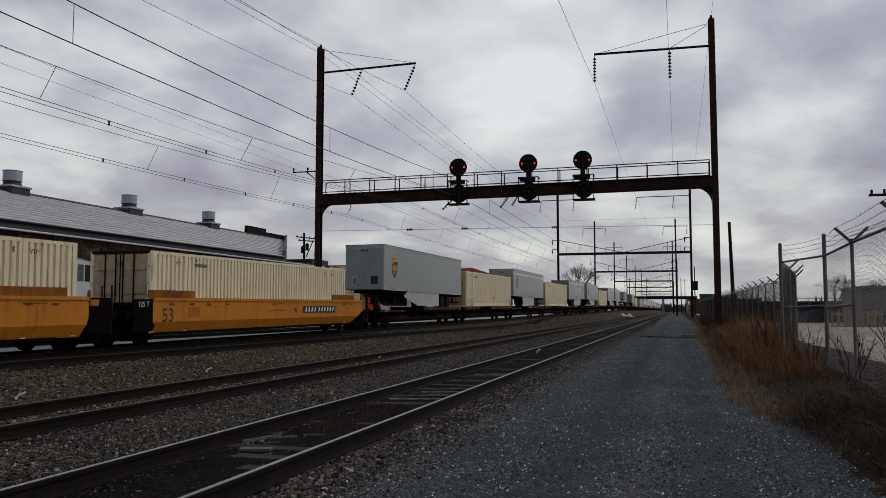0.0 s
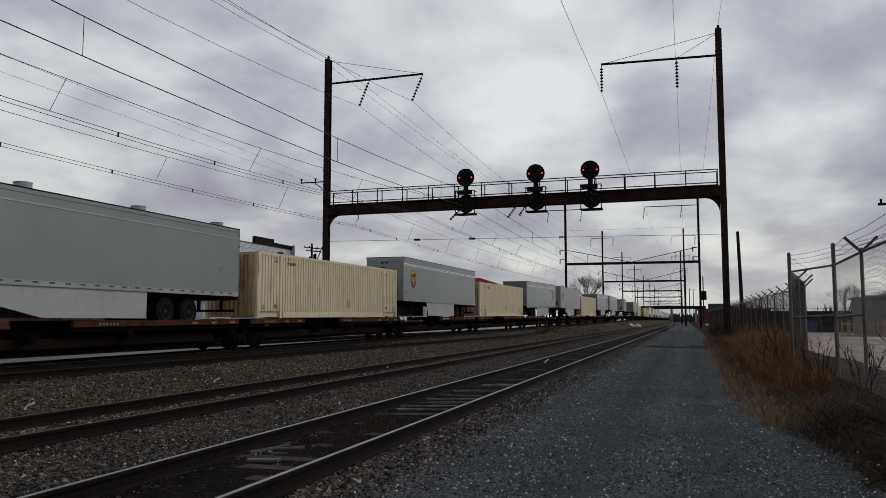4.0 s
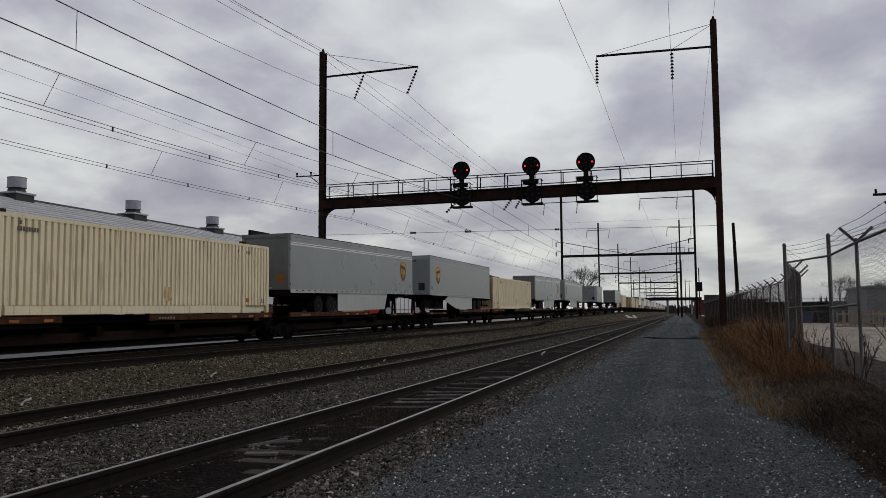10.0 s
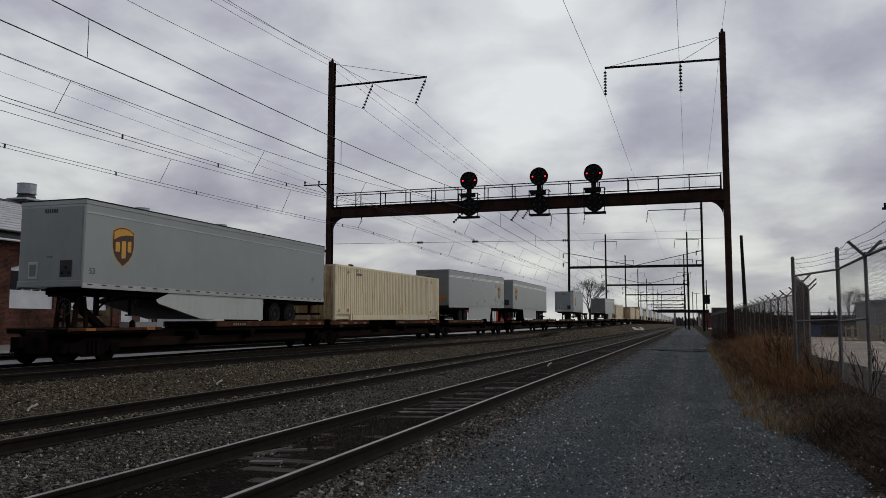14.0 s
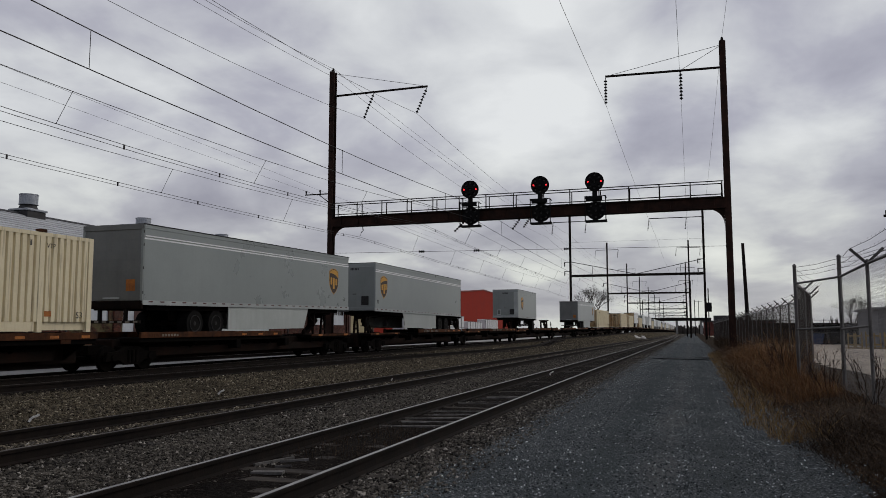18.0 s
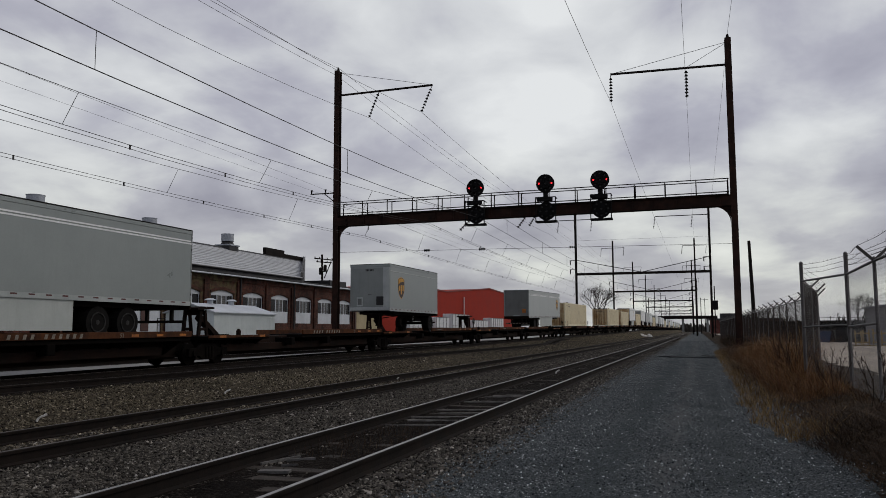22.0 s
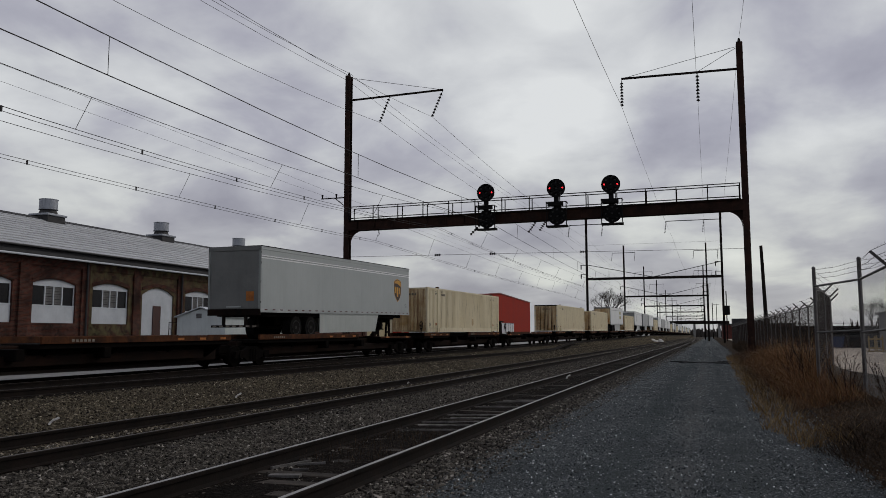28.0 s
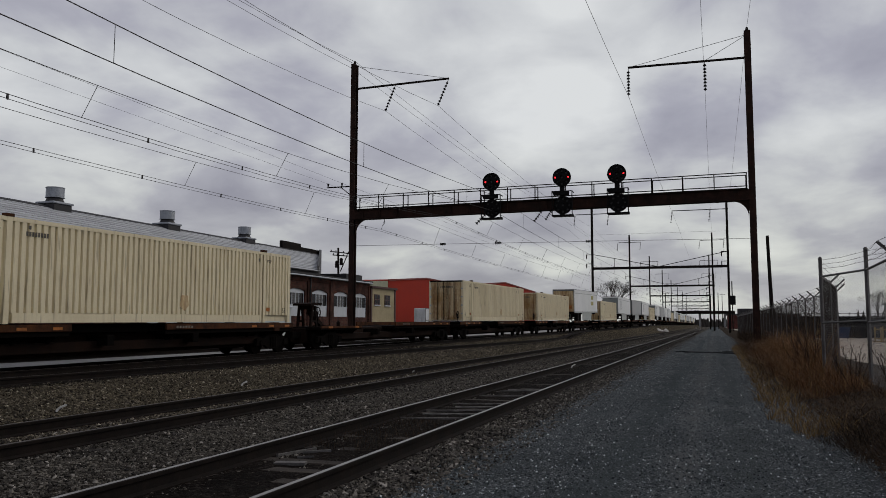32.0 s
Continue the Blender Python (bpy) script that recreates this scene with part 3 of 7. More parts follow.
def disc_head(parent, x, z, red):
    y = GY - 0.62
    h = part("signal_head", Mesh().rod((x, y, z), (x, y + 0.07, z), 0.66, n=28), HEAD_BLACK, parent, "round black signal disc")
    part("rim", Mesh().rod((x, y - 0.03, z), (x, y, z), 0.665, 0.66, 28, caps=False), HEAD_BLACK, h)
    for k in range(9):
        if k == 8:
            px, pz = x, z
        else:
            px, pz = x + 0.46 * math.cos(k * math.pi / 4), z + 0.46 * math.sin(k * math.pi / 4)
        lit = red and k in (0, 4)
        part("lamp", Mesh().rod((px, y - 0.025, pz), (px, y + 0.0, pz), 0.06 if lit else 0.075, n=12), SIGNAL_RED if lit else LENS_OFF, h, "glowing red lamp" if lit else "")
        hood = Mesh()
        for i in range(7):
            a, b = math.pi * i / 7, math.pi * (i + 1) / 7
            hood.add([(px + 0.1 * math.cos(a), y, pz + 0.1 * math.sin(a)), (px + 0.1 * math.cos(b), y, pz + 0.1 * math.sin(b)),
                      (px + 0.1 * math.cos(b), y - 0.2, pz + 0.1 * math.sin(b)), (px + 0.1 * math.cos(a), y - 0.2, pz + 0.1 * math.sin(a))], [(0, 1, 2, 3)])
        part("hood", hood, HEAD_BLACK, h)


for sx, sz in ((-15.37, 11.98), (-10.15, 12.02), (-6.27, 12.06)):
    s = thing("railway_signal", "black position-light signal with two red lamps lit on the bridge", "railway signal", "signals on the bridge")
    disc_head(s, sx, sz, True)
    disc_head(s, sx + 0.06, 10.0, False)
    m = Mesh().box(sx - 0.17, sx + 0.17, GY - 0.56, GY - 0.42, 9.3, sz).box(sx - 0.62, sx + 0.80, GY - 0.60, GY - 0.46, 10.42, 10.52)
    part("mast", m, HEAD_BLACK, s)
    m = Mesh()
    for cx in (-0.62, 0.80):
        m.box(sx + cx - 0.03, sx + cx + 0.03, GY - 1.15, GY - 1.09, 9.25, 10.95)
        m.beam((sx + cx, GY - 1.12, 10.9), (sx + cx, GY - 0.42, 10.9), 0.05, 0.05)
        m.beam((sx + cx, GY - 1.12, 9.28), (sx + cx, GY - 0.42, 9.28), 0.05, 0.05)
    m.box(sx - 0.65, sx + 0.83, GY - 1.15, GY - 1.09, 10.9, 10.96)
    m.box(sx - 0.65, sx + 0.83, GY - 1.2, GY - 0.42, 9.16, 9.25)
    part("ladder_cage", m, HEAD_BLACK, s)
    part("relay_box", Mesh().bevel_box(sx - 0.62, sx + 0.52, GY - 0.72, GY - 0.57, 10.70, 11.02, 0.04), HEAD_BLACK, s)


# crossarms with hanging insulators on the posts of the bridge
def crossarm(parent, x0, x1, y, z, hangs, lean, stay_from):
    m = Mesh().beam((x0, y, z), (x1, y, z + 0.1), 0.09, 0.14)
    part("crossarm", m, STEEL, parent)
    m = Mesh().line([(stay_from[0], y, stay_from[1]), (x1, y, z + 0.1)], 0.018, 4)
    part("stay", m, WIRE, parent)
    for hx, hz in hangs:
        m = Mesh()
        insulator(m, (hx, y, z), (hx - lean, y, hz), 8)
        part("insulator", m, HEAD_BLACK, parent)


crossarm(bridge, XL, -18.88, GY, 20.22, ((-23.3, 18.20), (-18.93, 18.26)), 0.85, (XL, 22.1))
crossarm(bridge, XR, -5.42, GY, 19.68, ((-5.40, 17.75), (-0.22, 17.6)), 0.0, (XR, 21.3))
part("stay", Mesh().line([(XR, GY, 21.3), (-0.2, GY, 19.75)], 0.018, 4), WIRE, bridge)


def far_support(y, xl, xr, top, beam_z, arm, right_arm=None):
    """A plain catenary bridge of two posts and a thin beam with stays."""
    t = thing("catenary_support", "dark steel catenary bridge of two tall posts and a beam", "catenary support", "catenary supports down the line")
    w = 0.36
    for x in (xl, xr):
        m = Mesh()
        h_column(m, x, y, 0.0, top, w, 0.4)
        part("post", m, STEEL, t)
        ends = (-arm, arm) if x == xl or right_arm is None else right_arm
        m = Mesh().box(x + ends[0], x + max(ends[1], 0), y - 0.06, y + 0.06, top - 1.9, top - 1.78)
        for sx in ends:
            insulator(m, (x + sx, y, top - 1.8), (x + sx - 0.25, y, top - 3.9), 8, 0.12)
        part("crossarm", m, STEEL, t)
        m = Mesh()
        for k, s in ((13.6, 1), (12.0, 1)):
            m.box(x - 1.0, x, y - 0.05, y + 0.05, k, k + 0.1)
            m.rod((x - 1.0, y, k + 0.1), (x - 1.0, y, k - 0.7), 0.1, n=6)
        part("side_bracket", m, STEEL, t)
    part("beam", Mesh().box(xl, xr, y - 0.18, y + 0.18, beam_z, beam_z + 0.42), STEEL, t)
    mid = (xl + xr) / 2
    for x in (xl, xr):
        m = Mesh().beam((x, y, beam_z + 2.7), (mid, y, beam_z + 0.35), 0.1, 0.1)
        m.beam((x * 0.66 + mid * 0.34, y, beam_z + 0.4), (x * 0.66 + mid * 0.34, y, beam_z + 1.9), 0.06, 0.06)
        part("stay", m, STEEL, t)


SUPPORTS = [(140, -20.0, 2.25, 22.6, 11.0, 2.9, (-8.7, -2.6)), (205, -20.0, -0.3, 24.0, 10.9, 2.8), (275, -20.4, -1.5, 24.4, 10.9, 2.8), (350, -20.8, -2.0, 24.8, 10.9, 2.8),
            (425, -21.0, -2.5, 24.5, 10.9, 2.8), (500, -21.0, -3, 24, 10.9, 2.8), (575, -21.0, -3, 24, 10.9, 2.8), (650, -21, -3.0, 24, 10.9, 2.8)]
for row in SUPPORTS:
    far_support(*row)


# ---- overhead wires ----
def hang(y, span0, span1, z, sag):
    u = (y - span0) / (span1 - span0)
    return z - 4 * sag * u * (1 - u)


SPANS = [-26.0, GY, 140.0, 205.0, 275.0, 350.0, 425.0, 500.0]


def wire_points(x, z, sag, step=6.0):
    pts = []
    for a, b in zip(SPANS, SPANS[1:]):
        n = max(3, int((b - a) / step))
        s = sag if a < GY else sag * 0.3
        pts += [(x, a + (b - a) * i / n, hang(a + (b - a) * i / n, a, b, z, s)) for i in range(n)]
    return pts + [(x, SPANS[-1], z)]


def catenary(label, x, z_mess, s_mess, z_cont, s_cont, dx, drop, drop_step, clip):
    t = thing("catenary_wire", label, "overhead wire", "overhead wires")
    part("messenger", Mesh().line(wire_points(x + dx, z_mess, s_mess), 0.012 if clip is not None else 0.0165), WIRE, t)
    part("contact_wire", Mesh().line(wire_points(x, z_cont, s_cont), 0.012 if clip is not None else 0.0165), WIRE, t)

    def height(y, z, s):
        k = [q for q in SPANS if q <= y][-1]
        return hang(y, k, SPANS[SPANS.index(k) + 1], z, s if k < GY else s * 0.3)

    if clip is not None:
        part("auxiliary_wire", Mesh().line(wire_points(x, z_cont - 0.14, s_cont), 0.011), WIRE, t)
        y = clip
        while y < 130:
            z = height(y, z_cont, s_cont)
            part("clip", Mesh().box(x - 0.02, x + 0.02, y - 0.03, y + 0.03, z - 0.16, z + 0.02), WIRE, t)
            y += 6.12
    y = drop
    while y < 240:
        part("dropper", Mesh().rod((x, y, height(y, z_cont, s_cont)), (x + dx, y, height(y, z_mess, s_mess)), 0.013, n=4, caps=False), WIRE, t)
        y += drop_step
    return t


catenary("pair of heavy wires over the siding joined by droppers", -15.3, 11.05, 1.42, 9.86, 1.32, 0.0, 0.8, 16.4, None)
catenary("catenary over the train's track with slanting droppers", -19.3, 10.93, 1.8, 9.68, 1.55, 0.6, -4.05, 12.2, -7.0)
catenary("catenary over the far track with slanting droppers", -24.4, 10.5, 1.39, 8.83, 0.73, 0.6, -4.0, 12.2, -7.2)


def feeder(label, x, z, sag, r):
    t = thing("feeder_wire", label, "overhead wire", "feeder wires")
    part("wire", Mesh().line(wire_points(x, z, sag), r), WIRE, t)


for x, z, sag in ((-24.12, 18.20, 2.4), (-19.76, 18.26, 2.5), (-26.7, 22.4, 2.25), (-26.98, 21.9, 1.85), (-5.42, 17.72, 1.2), (-0.24, 17.57, 2.1), (2.55, 21.6, 1.5)):
    feeder("thin feeder wire hung from the post crossarms", x, z, sag, 0.0125)
for x, z, sag in ((-29.1, 12.68, 0.1), (-27.9, 12.68, -0.2)):
    feeder("thin pilot wire on the side bracket", x, z, sag, 0.0075)
# cross-span wires with strain insulators in front of the far supports
for y, z, z1 in ((GY + 0.2, 7.65, 7.3), (140.1, 17.1, 17.1)):
    t = thing("span_wire", "thin cross-span wire with strain insulators over the tracks", "overhead wire", "span wires")
    part("wire", Mesh().line([(XL if y < 60 else -20, y, z), (XR if y < 60 else 2.2, y, z1)], 0.016), WIRE, t)
    if y < 60:
        for x in (-19.6, -15.3, -8.6):
            m = Mesh()
            zi = z + (z1 - z) * (x - XL) / (XR - XL)
            for k in range(3):
                m.rod((x + k * 0.16, y, zi), (x + k * 0.16 + 0.1, y, zi), 0.11, 0.06, 8)
            part("strain_insulator", m, HEAD_BLACK, t)


# ---- the long brick building ----
def brick_mat(name, c1, c2, mortar, moss=0.0):
    m, n, l, b = nodes_of(name)
    tc = n.new("ShaderNodeTexCoord")
    sp = n.new("ShaderNodeSeparateXYZ")
    l.new(tc.outputs["Object"], sp.inputs[0])
    cb = n.new("ShaderNodeCombineXYZ")
    ad = n.new("ShaderNodeMath")
    l.new(sp.outputs[0], ad.inputs[0])
    l.new(sp.outputs[1], ad.inputs[1])
    l.new(ad.outputs[0], cb.inputs[0])
    l.new(sp.outputs[2], cb.inputs[1])
    br = n.new("ShaderNodeTexBrick")
    br.inputs["Scale"].default_value = 1.0
    br.inputs["Brick Width"].default_value, br.inputs["Row Height"].default_value, br.inputs["Mortar Size"].default_value = 0.22, 0.075, 0.008
    br.inputs["Color1"].default_value, br.inputs["Color2"].default_value, br.inputs["Mortar"].default_value = (*c1, 1), (*c2, 1), (*mortar, 1)
    l.new(cb.outputs[0], br.inputs["Vector"])
    nz = n.new("ShaderNodeTexNoise")
    nz.inputs["Scale"].default_value, nz.inputs["Detail"].default_value = 0.5, 8
    nz.inputs["Roughness"].default_value = 0.7
    l.new(tc.outputs["Object"], nz.inputs["Vector"])
    r = n.new("ShaderNodeValToRGB")
    r.color_ramp.elements[0].position, r.color_ramp.elements[0].color = 0.38, (0.25, 0.24, 0.24, 1)
    r.color_ramp.elements[1].position, r.color_ramp.elements[1].color = 0.64, (1.0, 0.97, 0.94, 1)
    l.new(nz.outputs[0], r.inputs[0])
    mu = n.new("ShaderNodeMix")
    mu.data_type, mu.blend_type = "RGBA", "MULTIPLY"
    mu.inputs[0].default_value = 1
    l.new(br.outputs[0], mu.inputs[6])
    l.new(r.outputs[0], mu.inputs[7])
    col = mu.outputs[2]
    if moss:
        mz = n.new("ShaderNodeTexNoise")
        mz.inputs["Scale"].default_value, mz.inputs["Detail"].default_value = 1.3, 8
        mz.inputs["Roughness"].default_value = 0.75
        l.new(tc.outputs["Object"], mz.inputs["Vector"])
        mr = n.new("ShaderNodeMapRange")
        mr.inputs[1].default_value, mr.inputs[2].default_value, mr.inputs[4].default_value = 0.44, 0.62, moss
        l.new(mz.outputs[0], mr.inputs[0])
        mm = n.new("ShaderNodeMix")
        mm.data_type = "RGBA"
        l.new(mr.outputs[0], mm.inputs[0])
        l.new(col, mm.inputs[6])
        mm.inputs[7].default_value = (0.145, 0.135, 0.062, 1)
        col = mm.outputs[2]
    l.new(col, b.inputs["Base Color"])
    b.inputs["Roughness"].default_value = 0.92
    b.inputs["Specular IOR Level"].default_value = 0.2
    bp = n.new("ShaderNodeBump")
    bp.inputs["Strength"].default_value, bp.inputs["Distance"].default_value = 0.6, 0.012
    l.new(br.outputs["Fac"], bp.inputs["Height"])
    bp.invert = True
    l.new(bp.outputs[0], b.inputs["Normal"])
    return m


BRICK = brick_mat("old_red_brick", (0.140, 0.041, 0.025), (0.040, 0.0155, 0.0120), (0.125, 0.100, 0.083))
BRICK_MOSS = brick_mat("stained_mossy_brick", (0.12, 0.047, 0.030), (0.045, 0.022, 0.016), (0.13, 0.11, 0.082), 0.65)
WHITE = paint("weathered_white_paint", (0.43, 0.462, 0.492), (0.55, 0.58, 0.612), 0.6, 0, 0.8, 12, 0.1, streak=0.18, streak_colour=(0.35, 0.34, 0.33), grit=0.12)
ROOF = paint("pale_grey_sheet_roof", (0.31, 0.322, 0.330), (0.44, 0.452, 0.460), 0.6, 0, 0.7, 9, 0.1, per_piece=0.10)
DARK_TRIM = paint("dark_gutter_metal", (0.014, 0.014, 0.015), (0.034, 0.034, 0.036), 0.7, 0, 1, 20, 0.1)
GLASS = glassy("dark_window_glass", (0.006, 0.006, 0.007), 0.25, 0.25)
SLAT = paint("grey_window_slat", (0.055, 0.055, 0.055), (0.12, 0.12, 0.118), 0.6, 0, 2, 20, 0)
VENT = paint("galvanised_vent", (0.25, 0.272, 0.30), (0.36, 0.382, 0.415), 0.5, 0.3, 1.5, 12, 0.1, streak=0.3, streak_colour=(0.12, 0.12, 0.12))
DOOR_BROWN = paint("brown_door_paint", (0.042, 0.017, 0.013), (0.07, 0.028, 0.021), 0.6, 0, 2, 20, 0.1)

FX, BAY, Y0 = -40.0, 5.13, 41.13
house = thing("brick_building", "old red brick works with white arched windows, metal roof", "building")
BASE, EAVE = 0.1, 6.45
K0, K1 = -5, 9


def arch(yc, half, spring, rise, n=10):
    """The curve of a segmental arch from left to right."""
    r = (half * half + rise * rise) / (2 * rise)
    a = math.asin(half / r)
    return [(yc + r * math.sin(-a + 2 * a * i / n), spring + rise - r + r * math.cos(-a + 2 * a * i / n)) for i in range(n + 1)]


def bay_wall(yc, half, sill, spring, rise, mat):
    m = Mesh()
    t0, t1 = FX - 0.45, FX
    a, b = yc - BAY / 2, yc + BAY / 2
    m.box(t0, t1, a, yc - half, BASE, EAVE)
    m.box(t0, t1, yc + half, b, BASE, EAVE)
    m.box(t0, t1, yc - half, yc + half, BASE, sill)
    m.prism([(yc - half, EAVE)] + arch(yc, half, spring, rise) + [(yc + half, EAVE)], "x", t0, t1)
    return part("wall", m, mat, house, "mossy brick wall bay" if mat == BRICK_MOSS else "red brick wall bay")


def window_unit(yc, half, sill, spring, rise):
    x = FX - 0.18
    glass_bottom = 3.42
    w = thing("window", "", "")
    w.parent = house
    m = Mesh().prism([(yc - half, spring - 0.16)] + arch(yc, half, spring, rise) + [(yc + half, spring - 0.16)], "x", x, x + 0.06)
    part("arch_panel", m, WHITE, w)
    part("lower_panel", Mesh().box(x, x + 0.07, yc - half, yc + half, sill, glass_bottom), WHITE, w, "white boarded panel")
    m = Mesh()
    top = spring - 0.16
    for yy in (yc - half, yc - half * 0.40, yc, yc + half * 0.40, yc + half - 0.09):
        m.box(x - 0.02, x + 0.05, yy, yy + 0.09, glass_bottom, top)
    m.box(x - 0.02, x + 0.09, yc - half, yc + half, glass_bottom - 0.05, glass_bottom + 0.05)
    part("frame", m, WHITE, w)
    for s in (-1, 1):
        part("pane", Mesh().box(x - 0.01, x + 0.01, yc + s * half * 0.42 if s > 0 else yc - half, yc + half if s > 0 else yc - half * 0.42, glass_bottom, top), GLASS, w)
    part("back_pane", Mesh().box(x - 0.06, x - 0.04, yc - half * 0.42, yc + half * 0.42, glass_bottom, top), GLASS, w)
    z = glass_bottom + 0.1
    while z < top - 0.05:
        for a in (yc - half * 0.36, yc + half * 0.06):
            part("slat", slat_me, SLAT, w, at=pose(x, a + half * 0.17, z))
        z += 0.17


slat_me = Mesh().box(-0.03, 0.02, -0.29, 0.29, 0.0, 0.145).data("slat", SLAT)
for k in range(K0, K1 + 1):
    yc = Y0 + BAY * k
    mat = BRICK_MOSS if 1 <= k <= 4 else BRICK
    if k == 2:
        bay_wall(yc, 1.85, BASE + 0.01, 4.55, 0.55, mat)
        d = thing("loading_door", "", "")
        d.parent = house
        x = FX - 0.2
        m = Mesh().prism([(yc - 1.85, 1.5)] + arch(yc, 1.85, 4.55, 0.55) + [(yc + 1.85, 1.5)], "x", x, x + 0.08)
        part("arch_panel", m, WHITE, d, "white boarded arch")
        part("door_leaf", Mesh().bevel_box(x + 0.09, x + 0.14, yc - 0.50, yc + 0.42, 1.55, 3.75, 0.015), DOOR_BROWN, d, "brown door")
        part("door_handle", Mesh().box(x + 0.14, x + 0.2, yc + 0.28, yc + 0.34, 2.5, 2.62), VENT, d)
        part("loading_dock", Mesh().box(FX, FX + 1.6, yc - 2.2, yc + 2.4, BASE, 1.5), PAVE, d, "concrete loading dock")
        m = Mesh()
        for z in (2.0, 2.5):
            m.line([(FX + 1.5, yc - 0.6, z), (FX + 1.5, yc + 1.8, z)], 0.03)
        for yy in (-0.6, 0.6, 1.8):
            m.rod((FX + 1.5, yc + yy, 1.5), (FX + 1.5, yc + yy, 2.5), 0.03)
        part("railing", m, STEEL, d)
    else:
        bay_wall(yc, 1.80, 2.32, 4.82, 0.30, mat)
        window_unit(yc, 1.80, 2.32, 4.82, 0.30)
    part("pilaster", Mesh().box(FX, FX + 0.14, yc + BAY / 2 - 0.36, yc + BAY / 2 + 0.36, BASE, EAVE - 0.25), BRICK, house)
    if k % 2 == 0:
        part("downpipe", Mesh().rod((FX + 0.24, yc + BAY / 2, BASE), (FX + 0.24, yc + BAY / 2, EAVE), 0.07, n=8), DARK_TRIM, house)
    m = Mesh().prism([(p[0], p[1]) for p in arch(yc, 1.9, 4.86, 0.32)] + [(p[0], p[1] + 0.24) for p in arch(yc, 1.9, 4.86, 0.32)][::-1], "x", FX, FX + 0.04)
    part("arch_ring", m, BRICK, house)
    m = Mesh().box(FX, FX + 0.10, yc - BAY / 2, yc + BAY / 2, EAVE - 0.5, EAVE - 0.02)
    part("cornice", m, mat, house)
ya, yb = Y0 + BAY * (K0 - 0.5), Y0 + BAY * (K1 + 0.5)
YE, YR = 76.0, 94.0          # where the pitched roof ends, at the eave and at the ridge
m = Mesh().box(FX - 18, FX - 0.45, ya, yb, BASE, EAVE - 0.1)
part("core", m, BRICK, house)
part("fascia", Mesh().box(FX - 0.3, FX + 0.55, ya - 0.3, YE, EAVE, EAVE + 0.28), DARK_TRIM, house, "dark gutter board")
part("gutter", Mesh().rod((FX + 0.6, ya - 0.3, EAVE + 0.0), (FX + 0.6, 89.5, EAVE + 0.0), 0.07, n=8), WHITE, house, "pale gutter edge")
RX, RZ, EX, EZ = -49.0, 10.55, FX + 0.35, EAVE + 0.62
part("upper_gutter", Mesh().rod((EX + 0.06, ya, EZ - 0.05), (EX + 0.06, YE, EZ - 0.05), 0.06, n=8), DARK_TRIM, house, "dark gutter under the roof edge")
part("frieze", Mesh().box(EX - 0.3, EX - 0.12, ya, YE, EAVE + 0.28, EZ), DARK_TRIM, house)
sheet_len = 3.05
rows_n = 13
sheets = {}
for i in range(rows_n):
    u0, u1 = i / rows_n, (i + 1) / rows_n
    x0, x1 = EX + (RX - EX) * u0, EX + (RX - EX) * u1
    z0, z1 = EZ + (RZ - EZ) * u0, EZ + (RZ - EZ) * u1
    x2, z2 = x1 + 0.09, z1 - 0.042
    sheets[i] = Mesh().add([(x0, 0, z0 + 0.045), (x0, sheet_len, z0 + 0.045), (x2, sheet_len, z2 + 0.02), (x2, 0, z2 + 0.02),
                            (x0, 0, z0 - 0.01), (x0, sheet_len, z0 - 0.01), (x2, sheet_len, z2 - 0.03), (x2, 0, z2 - 0.03)],
                           [(0, 1, 2, 3), (7, 6, 5, 4), (0, 4, 5, 1), (1, 5, 6, 2), (2, 6, 7, 3), (3, 7, 4, 0)]).data("roof_sheet", ROOF)
roof = part("roof", Mesh().add([(EX, ya, EZ - 0.06), (EX, YE, EZ - 0.06), (RX, YR, RZ - 0.06), (RX, ya, RZ - 0.06), (2 * RX - EX, ya, EZ - 0.06), (2 * RX - EX, YR, EZ - 0.06)], [(0, 1, 2, 3), (3, 2, 5, 4), (0, 3, 4)]), DARK_TRIM, house, "low pitched roof of pale grey metal sheets")
y = 22.0
reach = {}
while y < YR - 1:
    for i in range(rows_n):
        if y + 3.8 < YE + (YR - YE) * i / rows_n:
            part("roof_sheet", sheets[i], ROOF, roof, at=pose(0, y + (0.0 if i % 2 else 0.7), 0.004 * (i % 2)))
            reach[i] = y + (0.0 if i % 2 else 0.7) + sheet_len
    y += sheet_len + 0.03
for i in range(rows_n):        # the last sheet of each row is cut along the slanting end
    u0, u1 = i / rows_n, (i + 1) / rows_n
    x0, x1, z0, z1 = EX + (RX - EX) * u0, EX + (RX - EX) * u1 + 0.09, EZ + (RZ - EZ) * u0, EZ + (RZ - EZ) * u1 - 0.042
    e0, e1, a = YE + (YR - YE) * u0 - 0.05, YE + (YR - YE) * u1 - 0.05, reach[i] + 0.03
    vs = [(x0, a, z0 + 0.045), (x0, e0, z0 + 0.045), (x1, e1, z1 + 0.02), (x1, a, z1 + 0.02), (x0, a, z0 - 0.01), (x0, e0, z0 - 0.01), (x1, e1, z1 - 0.03), (x1, a, z1 - 0.03)]
    part("roof_sheet", Mesh().add(vs, [(0, 1, 2, 3), (7, 6, 5, 4), (0, 4, 5, 1), (1, 5, 6, 2), (2, 6, 7, 3), (3, 7, 4, 0)]), ROOF, roof)
part("ridge_cap", Mesh().prism([(RX - 0.35, RZ - 0.08), (RX, RZ + 0.12), (RX + 0.35, RZ - 0.08)], "y", ya, YR), DARK_TRIM, roof, "dark ridge cap")
